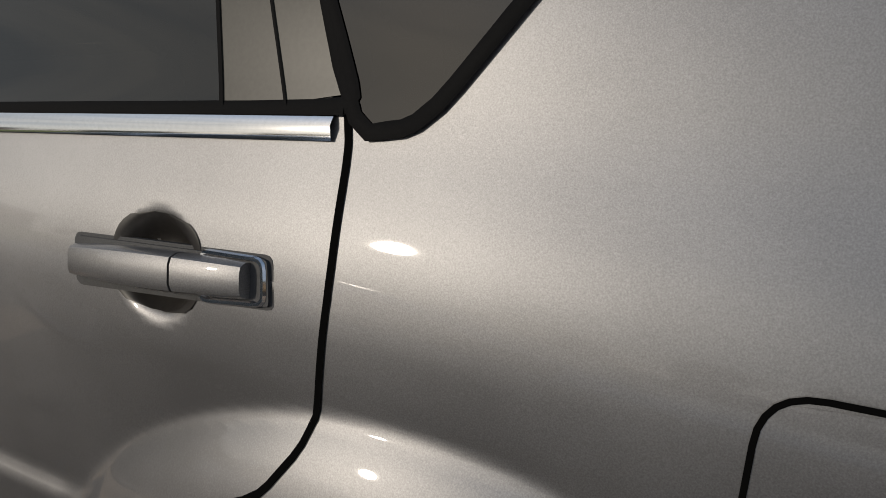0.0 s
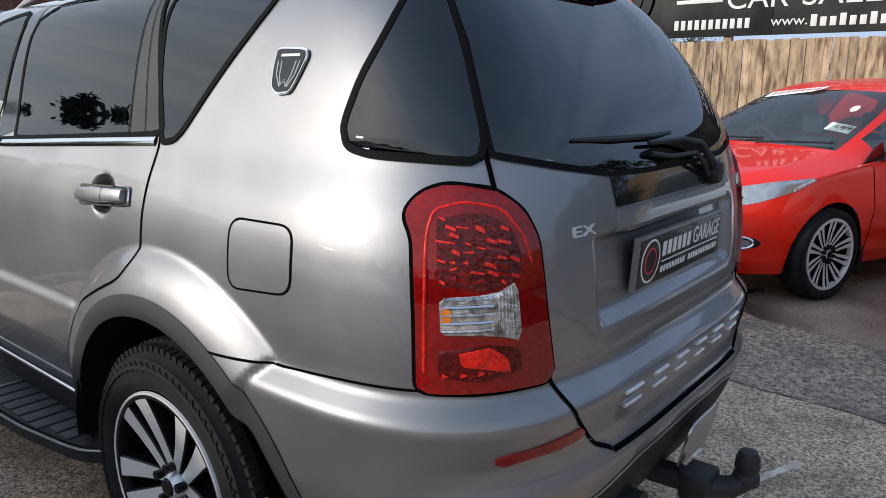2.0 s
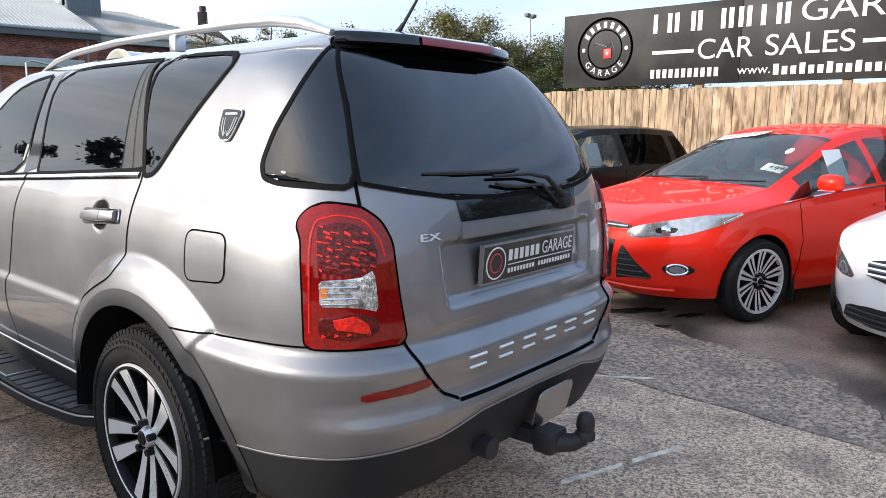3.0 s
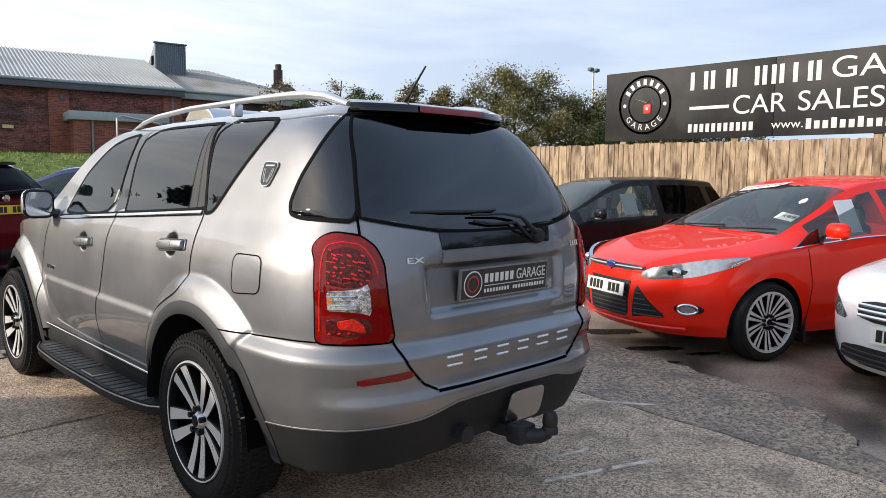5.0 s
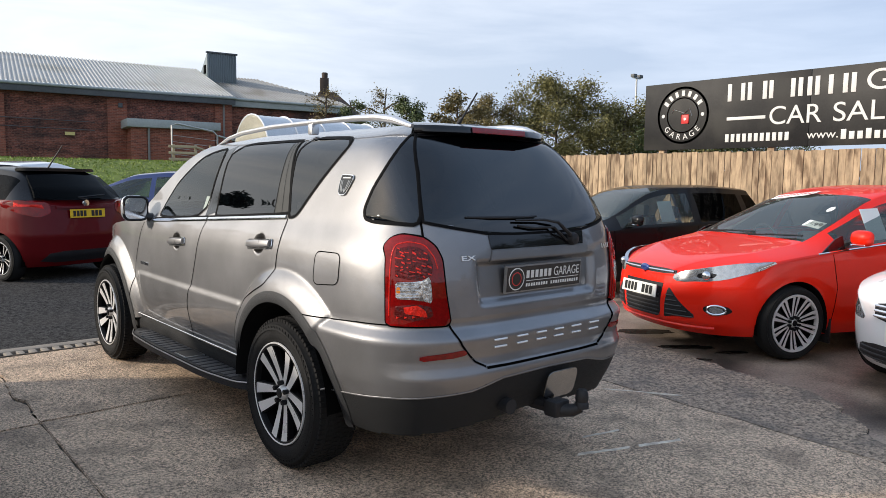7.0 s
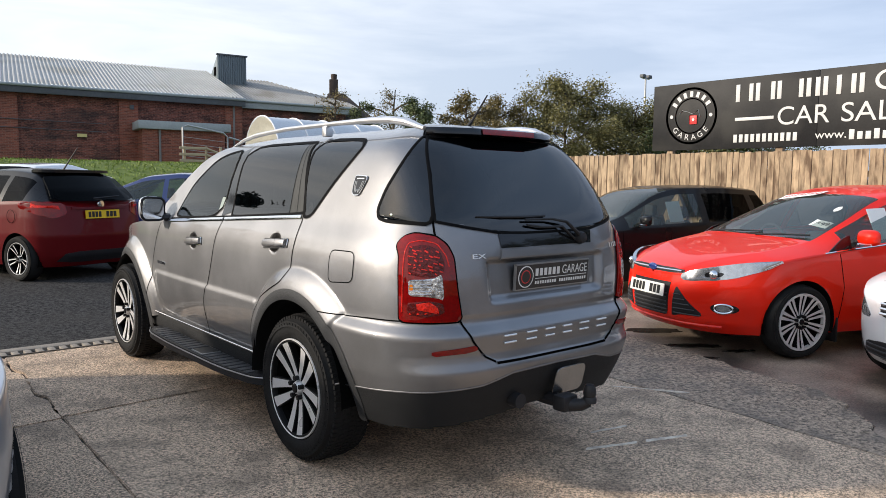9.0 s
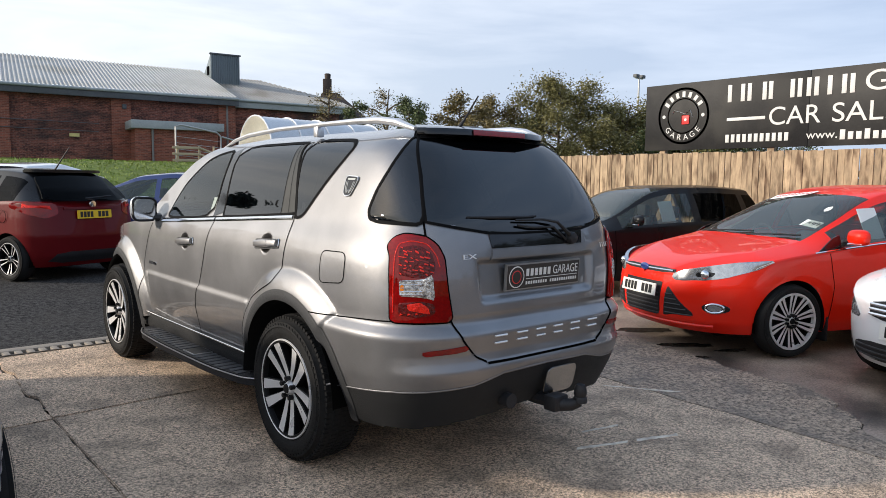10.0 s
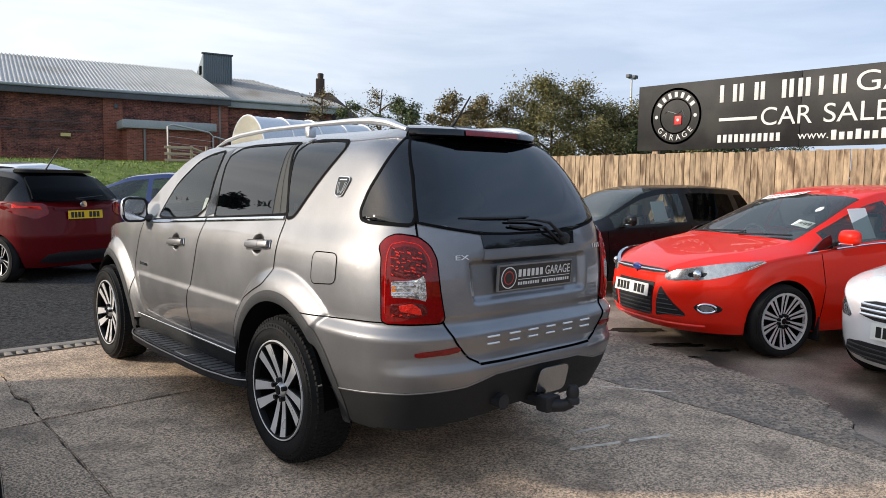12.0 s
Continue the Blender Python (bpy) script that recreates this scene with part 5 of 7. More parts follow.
    for q in range(8):
        ss, zz = -.532 - .014 * q, .898 + rng.uniform(-.008, .006)
        part("lower_facet", skin_patch([(ss - .005, zz - .004), (ss + .006, zz - .005), (ss + .004, zz + .006), (ss - .006, zz + .004)], .0158, 2, 2, flip, .003), (LAMP_RED_BRIGHT, LAMP_RED)[q % 2], lamp, "red facet", 40)
    part("light_guide", skin_ribbon(chaikin([(-.500, .90), (-.500, 1.15), (-.512, 1.198), (-.56, 1.212), (-.62, 1.200), (-.655, 1.15), (-.668, 1.10)], 2, False), .005, .0125, False, flip, .003), LAMP_RED_BRIGHT, lamp, "bright red light guide", 180)
    part("bumper_reflector", skin_patch(chaikin([(-.608, .708), (-.608, .732), (-.700, .741), (-.772, .749), (-.775, .722), (-.70, .712)], 1), .004, 6, 14, flip, .006), LAMP_RED, suv, "slim red bumper reflector", 60)
    # sill and running board
    k = -1 if flip else 1
    bm = bmesh.new()
    add_box(bm, -.80, -.70, .40, 2.50, .335, .455, .02)
    bmesh.ops.scale(bm, vec=(k, 1, 1), verts=bm.verts)
    bmesh.ops.recalc_face_normals(bm, faces=bm.faces)
    part("sill", bm, BUMPER_DARK, suv, "dark grey sill")
    part("sill_strip", tube_bm([(k * -.806, 2.48, .456), (k * -.812, 2.30, .456), (k * -.812, .62, .456), (k * -.806, .50, .456)], .007, 8), CHROME, suv, "bright sill strip", 60)
    outline = chaikin([(-.76, .38), (-.84, .36), (-.905, .46), (-.955, .80), (-.965, 1.60), (-.945, 2.05), (-.88, 2.22), (-.78, 2.25), (-.74, 2.20), (-.74, .45)], 2)
    board = part("running_board", prism_bm([(x * k, y) for x, y in outline], .045, .012, Matrix.Translation((0, 0, .312))), BLACK_PLASTIC, suv, "black ribbed running board")
    for q in range(22):
        y = .56 + q * .072
        if abs(y - 1.20) < .10:
            continue
        bm = bmesh.new()
        w = .93 if .7 < y < 2.0 else .90
        add_box(bm, -w, -.775, y - .027, y + .027, .356, .362, .003)
        bmesh.ops.scale(bm, vec=(k, 1, 1), verts=bm.verts)
        part("tread_rib", bm, GREY_PLASTIC, board)
    bm = bmesh.new()
    add_box(bm, -.93, -.80, 1.11, 1.29, .356, .366, .004)
    bmesh.ops.scale(bm, vec=(k, 1, 1), verts=bm.verts)
    badge = part("step_badge", bm, ALLOY_GREY, board, "grey-framed step badge")
    bm = bmesh.new()
    add_box(bm, -.923, -.808, 1.118, 1.282, .3655, .3675)
    bmesh.ops.scale(bm, vec=(k, 1, 1), verts=bm.verts)
    part("badge_face", bm, PRINT_BLACK, badge)
    part("board_edge", tube_bm([(k * x, y, .353) for x, y in chaikin([(-.84, .365), (-.908, .46), (-.958, .80), (-.968, 1.60), (-.948, 2.05), (-.88, 2.225)], 2, False)], .004, 6), ALLOY_GREY, board, "thin bright edge")
    # roof rails
    rail = part("roof_rail", tube_bm([(k * x, y, z) for x, y, z in ((-.505, 1.54, 1.694), (-.50, 1.37, 1.742), (-.495, 1.19, 1.768), (-.49, .79, 1.790), (-.485, .19, 1.795), (-.48, -.11, 1.794), (-.475, -.29, 1.788), (-.465, -.41, 1.772), (-.455, -.54, 1.735))], [.010, .015, .017, .017, .017, .021, .025, .026, .014], 10, .8), SATIN, suv, "satin silver roof rail", 70)
    part("rail_foot", box_bm(-.505 if k > 0 else .455, -.455 if k > 0 else .505, .30, .345, 1.725, 1.785, .008), SATIN, rail, "silver rail foot")
    # door mirror
    mm = Matrix.Translation((k * -.895, 2.10, 1.255))
    bm = bmesh.new()
    bmesh.ops.create_uvsphere(bm, u_segments=20, v_segments=12, radius=1)
    for vv in bm.verts:
        q = vv.co
        vv.co = Vector((math.copysign(abs(q.x) ** .6, q.x) * .088, (q.y * .085 if q.y > 0 else q.y * .035), math.copysign(abs(q.z) ** .62, q.z) * .092))
    bmesh.ops.transform(bm, matrix=mm, verts=bm.verts)
    mirror = part("door_mirror", bm, PAINT_SILVER, suv, "silver-backed door mirror", 70)
    part("mirror_glass", prism_bm(chaikin([(-.075, -.075), (.075, -.075), (.077, .07), (-.072, .076)], 2), .004, 0, mm @ Matrix.Translation((0, -.034, 0)) @ pose(0, 0, 0, 90, 0, 0)), CHROME, mirror, "mirror glass")
    part("mirror_bezel", tube_bm([mm @ Vector((x, -.033, z)) for x, z in chaikin([(-.082, -.083), (.082, -.083), (.084, .078), (-.079, .084)], 2)], .010, 6, 1, True), BLACK_PLASTIC, mirror, "black bezel")
    part("mirror_arm", tube_bm([(k * -.80, 2.08, 1.19), (k * -.74, 2.03, 1.185), (k * -.70, 2.02, 1.185)], .045, 8, .7), BLACK_PLASTIC, mirror)

# tail glass, spoiler, high brake lamp
pane = part("tail_window", skin_patch(TAIL_GLASS, .003, 26, 40), PRIVACY, suv, "large dark tinted tail window", 180)
part("window_seal", skin_ribbon(TAIL_GLASS, .012, .0045, True), RUBBER, pane, "", 180)


def spoiler_sheet(s0, s1, rows, n=48):
    """A sheet across the tail's top; rows of (share of the overhang, extra reach, height)."""
    bm = bmesh.new()
    g = []
    for i in range(n + 1):
        q = s0 + (s1 - s0) * i / n
        p, a, b = skin_base(np.array(q), np.array(1.70)), skin_base(np.array(q - .004), np.array(1.70)), skin_base(np.array(q + .004), np.array(1.70))
        d = Vector((b[0] - a[0], b[1] - a[1], 0)).normalized()
        out = Vector((d.y, -d.x, 0))
        if out.y > 0:
            out = -out
        u = min(1.0, max(0.0, (abs(TAIL + .470) - abs(q - TAIL)) / abs(TAIL + .470)))
        hang = .012 + .066 * min(1.0, u * 2.2) ** .7
        g.append([bm.verts.new(Vector((p[0], p[1], z)) + out * (k * hang + e)) for k, e, z in rows])
    for r0, r1 in zip(g, g[1:]):
        for k in range(len(rows) - 1):
            bm.faces.new((r0[k], r1[k], r1[k + 1], r0[k + 1]))
    bmesh.ops.recalc_face_normals(bm, faces=bm.faces)
    return bm


spoiler = part("spoiler", spoiler_sheet(-.470, 2 * TAIL + .470, ((0, .002, 1.702), (.8, 0, 1.705), (1, 0, 1.711), (1, -.004, 1.734), (1, -.014, 1.742))), GLOSS_BLACK, suv, "gloss black spoiler lip", 50)
part("spoiler_top", spoiler_sheet(-.470, 2 * TAIL + .470, ((1, -.014, 1.7425), (1, -.05, 1.753), (.4, -.09, 1.762), (0, -.16, 1.766))), PAINT, spoiler, "painted spoiler top", 60)
part("high_brake_lamp", spoiler_sheet(-.865, 2 * TAIL + .865, ((1, .0, 1.711), (1, .006, 1.713), (1, .003, 1.736), (1, -.008, 1.741)), 24), LAMP_RED, spoiler, "high-level red brake lamp", 60)
# black panel below the glass
blk = [(-.90, 1.236), (-1.08, 1.230), (TAIL, 1.229)]
blk = blk + [(2 * TAIL - a, b) for a, b in blk[-2::-1]] + [(2 * TAIL + .915, 1.172), (-.915, 1.172)]
part("tailgate_panel", skin_patch(blk, .003, 8, 30), GLOSS_BLACK, suv, "gloss black tailgate panel", 180)
bar = [(-.915, 1.166), (2 * TAIL + .915, 1.166), (2 * TAIL + .905, 1.118), (-.905, 1.118)]
part("plate_garnish", skin_patch(bar, .010, 8, 30, False, .012), PAINT, suv, "", 60)
# dealer plate
pm = frame_on((.022, -.962, 1.030), (1, 0, 0), (0, -.06, 1))
plate = part("dealer_plate", prism_bm([(-.270, -.064), (.270, -.064), (.270, .064), (-.270, .064)], .014, .003), ALLOY_GREY, suv, "black dealer plate in a chrome frame")
plate.matrix_basis = pm
part("plate_face", box_bm(-.263, .263, -.057, .057, .012, .0155), PLATE_BLACK, plate)
text_mesh("plate_letter", "GARAGE", .062, PRINT_WHITE, plate, pose(.155, .018, .016), .0006, "white lettering", "CENTER", .19, True)
for q in range(6):
    part("plate_bar", box_bm(-.135 + q * .031, -.115 + q * .031, .000, .036, .0155, .0165), PRINT_WHITE, plate, "white bar of lettering")
part("plate_bar", box_bm(-.135, .25, -.014, -.011, .0155, .0165), PRINT_WHITE, plate)
for q in range(22):
    if q != 9:
        part("plate_bar", box_bm(-.135 + q * .0176, -.124 + q * .0176, -.040, -.025, .0155, .0165), PRINT_WHITE, plate)
part("plate_ring", tube_bm([(-.20 + .05 * math.cos(t), .05 * math.sin(t), .0155) for t in np.linspace(0, 2 * math.pi, 25)[:-1]], .003, 5, .4, True), PRINT_WHITE, plate)
part("plate_ring", tube_bm([(-.20 + .03 * math.cos(t), .03 * math.sin(t), .0155) for t in np.linspace(0, 2 * math.pi, 25)[:-1]], .0025, 5, .4, True), PRINT_RED, plate)
# model badge as plain chrome bars
for n in range(6):
    c = .022 + (-.315 + .124 * n)
    bm = bmesh.new()
    for dz, w0, w1 in ((.017, -.034, .030), (-.017, -.030, .034)):
        add_tube(bm, [tuple(skin(TAIL - (c + w0 + (w1 - w0) * t / 4) * .80 / .73, .757 + dz, .004)) for t in range(5)], .0048, 6)
    part("model_badge_bar", bm, ALLOY, suv, "chrome badge bars")
text_mesh("trim_badge", "EX", .031, ALLOY, suv, skin_frame(-.795, 1.139, .003), .003, "small chrome trim letters", "CENTER", .074, True)
bm = bmesh.new()
for q in range(9):
    add_tube(bm, [tuple(skin(TAIL - (.50 + q * .021) * 1.0, 1.150 + (.012 if a else -.012), .004)) for a in (0, 1)], .0032, 5)
part("maker_badge", bm, ALLOY, suv, "small chrome badge")
# wiper
wip = part("wiper", tube_bm([(.235, -.955, 1.200), (.20, -.975, 1.225), (.12, -.965, 1.285), (.02, -.955, 1.300), (-.16, -.945, 1.300)], [.013, .011, .008, .006, .005], 8), BLACK_PLASTIC, suv, "black tail wiper")
part("wiper_blade", tube_bm([(.0, -.928, 1.315), (-.10, -.932, 1.312), (-.30, -.925, 1.315), (-.44, -.905, 1.318)], [.005, .007, .007, .004], 6), BLACK_PLASTIC, wip)
part("wiper_pivot", lathe_bm([(.0, -.99), (.026, -.985), (.032, -.97), (.034, -.945)], 20, "y"), BLACK_PLASTIC, wip)
wip.children[1].location = (.235, 0, 1.20)
part("wiper_lead", tube_bm([(.19, -.965, 1.195), (.12, -.975, 1.235), (.09, -.965, 1.262), (-.05, -.960, 1.262), (-.15, -.950, 1.275)], .006, 6), BLACK_PLASTIC, wip)
# tow bar
tow = part("tow_bar", tube_bm([(.02, -.55, .42), (.02, -.95, .40), (.02, -1.05, .405)], .035, 8), BLACK_PLASTIC, suv, "black tow bar with a capped ball")
part("tow_neck", box_bm(-.03, .075, -1.11, -1.03, .365, .445, .014), BLACK_PLASTIC, tow)
part("tow_neck", tube_bm([(.02, -1.08, .395), (.06, -1.14, .40), (.08, -1.17, .42)], [.035, .03, .026], 10), BLACK_PLASTIC, tow)
part("ball_cap", lathe_bm([(.0, .09), (.022, .088), (.030, .07), (.032, .045), (.028, .03), (.034, .022), (.034, .0), (.0, .0)], 20, "z"), BLACK_PLASTIC, tow, "black ball cap").location = (.085, -1.17, .415)
part("tow_socket_plate", prism_bm(round_poly([(-.110, -.075), (-.110, .070), (.115, .070), (.115, -.075)], .045, 5), .005, .0015, frame_on((.085, -1.035, .508), (1, 0, 0), (0, -.24, 1))), STEEL, tow, "bright steel socket plate")
part("tow_socket", lathe_bm([(0, -.03), (.035, -.03), (.035, .03), (0, .03)], 20, "y"), BLACK_PLASTIC, tow, "black electric socket").location = (-.25, -1.0, .45)
part("cross_member", box_bm(-.55, .55, -.86, -.72, .36, .47, .02), DEEP, suv)
# underside and cabin
part("underbody", box_bm(-.66, .66, -.70, 3.35, .30, .50, .05), DEEP, suv)
part("cabin_floor", box_bm(-.70, .70, -.62, 2.3, .55, .62, .02), SEAT, suv)
part("dashboard", box_bm(-.68, .68, 1.95, 2.35, .8, 1.17, .06), SEAT, suv)
for x in (-.36, .36):
    bm = box_bm(x - .24, x + .24, .95, 1.10, .62, 1.28, .06, m=Matrix.Translation((0, 0, 0)))
    add_box(bm, x - .25, x + .25, 1.05, 1.55, .62, .85, .06)
    add_box(bm, x - .12, x + .12, .93, 1.03, 1.31, 1.50, .04)
    part("seat", bm, SEAT, suv)
    bm = box_bm(x - .30, x + .30, .08, .22, .62, 1.24, .06)
    add_box(bm, x - .12, x + .12, .08, .17, 1.27, 1.44, .04)
    part("seat", bm, SEAT, suv)
part("sale_sheet", prism_bm([(-.04, -.05), (.04, -.05), (.04, .05), (-.04, .05)], .002, 0, frame_on((-.705, 1.26, 1.31), (0, -1, 0), (.35, 0, 1))), WHITE_PAPER, suv, "white sale sheet inside the pane")
# aerial
part("aerial", tube_bm([(-.13, -.50, 1.765), (-.115, -.52, 1.80), (-.055, -.56, 1.925)], [.012, .006, .004], 8), BLACK_PLASTIC, suv, "short black roof aerial")
# flank badge: dark shield with a chrome rim and bright strokes
bm0 = skin_frame(-.122, 1.452, .003)
shield = chaikin([(-.052, .050), (-.030, .054), (.048, .050), (.056, .030), (.040, -.015), (.022, -.052), (-.022, -.056), (-.044, -.040), (-.052, .0)], 2)
bd = part("flank_badge", prism_bm(shield, .005, .0015), CHROME, suv, "black shield badge with a chrome rim")
bd.matrix_basis = bm0
part("badge_face", prism_bm(shrink(shield, .0055), .0015, 0, Matrix.Translation((0, 0, .0048))), GLOSS_BLACK, bd)
for sx in (-1, 1):
    for q in range(2):
        part("badge_stroke", tube_bm([(sx * (.036 - .012 * q) + .002, .020, .0068), (sx * (.030 - .011 * q), -.012, .0068), (sx * (.012 - .004 * q), -.038, .0068), (sx * .002, -.028 + .006 * q, .0068)], .0016, 4), PRINT_WHITE, bd)
part("badge_stroke", box_bm(-.028, .034, .030, .036, .0060, .0070), PRINT_WHITE, bd)
fm = skin_frame(2.36, .852, .001)
wb = part("wing_badge", prism_bm(round_poly([(-.085, -.011), (.085, -.011), (.085, .011), (-.085, .011)], .005, 2), .003, .001), CHROME, suv, "small chrome and black side badge")
wb.matrix_basis = fm
part("badge_face", box_bm(.022, .080, -.007, .007, .0025, .0035), GLOSS_BLACK, wb)


# wheels
def twin_spoke_wheel(owner, m, radius=.385, width=.250, rim=.255, spokes=5, twin=True, name="wheel", silver=ALLOY, dark=ALLOY_DARK, tread=True, apart=(.021, .034), arm=(.019, .016)):
    """A wheel standing in the yz plane, its face towards -x."""
    w = new(name)
    w.parent = owner
    w.matrix_basis = m
    h = width / 2
    R, r = radius, rim + .006
    prof = [(r, -h + .012), (r + .012, -h - .002), (r + (R - r) * .35, -h - .010), (r + (R - r) * .75, -h - .004), (R - .028, -h + .012), (R - .010, -h + .032), (R, -h + .062), (R, h - .062), (R - .010, h - .032), (R - .028, h - .012), (r + (R - r) * .5, h), (r, h - .012)]
    tyre = part("tyre", lathe_bm(prof, 64, "x", True), TYRE, w, "black road tyre", 50)
    if tread:
        bm = bmesh.new()
        nb = 84
        for k in range(nb):
            t = 2 * math.pi * k / nb
            rot = Matrix.Rotation(t, 4, "X")
            for a, turn in ((-h + .034, .0), (-h + .078, .4), (0.0, .0), (h - .078, .4), (h - .034, .0)):
                edge = abs(a) > h - .04
                wd = .030 if edge else .036
                add_box(bm, a - wd / 2, a + wd / 2, -.0095, .0095, R - (.020 if edge else .006), R + (-.004 if edge else .004), 0, rot @ Matrix.Rotation(turn * 2 * math.pi / nb, 4, "X"))
        part("tread", bm, TYRE, tyre, "", 30)
        bm = bmesh.new()
        for k in range(72):
            rot = Matrix.Rotation(2 * math.pi * k / 72, 4, "X")
            for rad, slant in ((r + (R - r) * .48, .5), (r + (R - r) * .62, -.5)):
                add_box(bm, -h - .0092, -h - .003, -.0026, .0026, -.009, .009, 0, rot @ Matrix.Translation((0, 0, rad)) @ Matrix.Rotation(slant, 4, "X"))
        part("sidewall_ribs", bm, TYRE, tyre, "", 30)
    part("side_ring", lathe_bm([(r + (R - r) * .52, -h - .012), (r + (R - r) * .56, -h - .0125), (r + (R - r) * .60, -h - .010)], 64, "x"), TYRE, tyre)
    rm = part("rim", lathe_bm([(rim + .008, -h + .004), (rim + .004, -h - .004), (rim - .010, -h - .003), (rim - .014, -h + .010), (rim - .016, -h + .024)], 64, "x"), dark if spokes == 5 else silver, w, "alloy rim", 50)
    part("rim_lip", lathe_bm([(rim + .009, -h + .002), (rim + .007, -h - .0055), (rim + .001, -h - .0055), (rim - .001, -h - .002)], 64, "x"), silver, rm, "bright rim lip", 50)
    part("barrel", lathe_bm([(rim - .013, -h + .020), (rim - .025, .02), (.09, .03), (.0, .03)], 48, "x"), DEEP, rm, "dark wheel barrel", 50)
    part("brake_disc", lathe_bm([(.155, .0), (.155, .012), (.05, .012), (.05, .0)], 40, "x", True), BRAKE, rm, "brake disc")
    for k in range(spokes):
        t0 = 2 * math.pi * k / spokes - math.pi / 2
        for sgn in ((-1, 1) if twin else (0,)):
            bm = bmesh.new()
            rows = []
            for i in range(9):
                u = i / 8
                rad = .045 + (rim - .055) * u
                ang = t0
                wd = (arm[0] + arm[1] * u ** 1.4) if twin else (.0115 + .0085 * u)
                x = -h + .030 - .028 * u + .016 * (1 - u) * u
                ct, st = math.cos(ang), math.sin(ang)
                tan = (0, -st, ct)
                tn = Vector(tan)
                c = Vector((x, rad * ct, rad * st)) + tn * sgn * (apart[0] + apart[1] * u)
                rows.append([c + tn * wd + Vector((.030, 0, 0)), c + tn * wd, c + tn * wd * .84 - Vector((.004, 0, 0)), c - tn * wd * .84 - Vector((.004, 0, 0)), c - tn * wd, c - tn * wd + Vector((.030, 0, 0))])
            for nm, q0, q1, mt in (("spoke", 0, 2, dark), ("spoke", 3, 5, dark), ("spoke_face", 2, 3, silver)):
                bm = bmesh.new()
                vv = [[bm.verts.new(q) for q in row[q0:q1 + 1]] for row in rows]
                for a, b in zip(vv, vv[1:]):
                    for q in range(q1 - q0):
                        bm.faces.new((a[q], a[q + 1], b[q + 1], b[q]))
                bmesh.ops.recalc_face_normals(bm, faces=bm.faces)
                part(nm, bm, mt, rm, "machined silver face" if q0 == 2 else "", 35)
        bm = bmesh.new()
        bmesh.ops.create_cone(bm, cap_ends=True, segments=6, radius1=.013, radius2=.012, depth=.03, matrix=Matrix.Translation((-h + .014, .054 * math.cos(t0 + .63), .054 * math.sin(t0 + .63))) @ pose(0, 0, 0, 0, 90, 0))
        part("wheel_nut", bm, dark, rm)
    part("hub", lathe_bm([(.0, -h + .004), (.028, -h + .005), (.031, -h + .010), (.038, -h + .022), (.042, -h + .050)], 32, "x"), silver, rm)
    part("hub_cap", lathe_bm([(.0, -h - .002), (.022, -h - .001), (.027, -h + .006)], 24, "x"), dark, rm, "black hub cap")
    return w


HUB_X = .750
for y in (.010, 2.876):
    twin_spoke_wheel(suv, pose(-HUB_X, y, WHEEL_Z, 0, 0, 0))
    twin_spoke_wheel(suv, pose(HUB_X, y, WHEEL_Z, 0, 0, 180), tread=False)
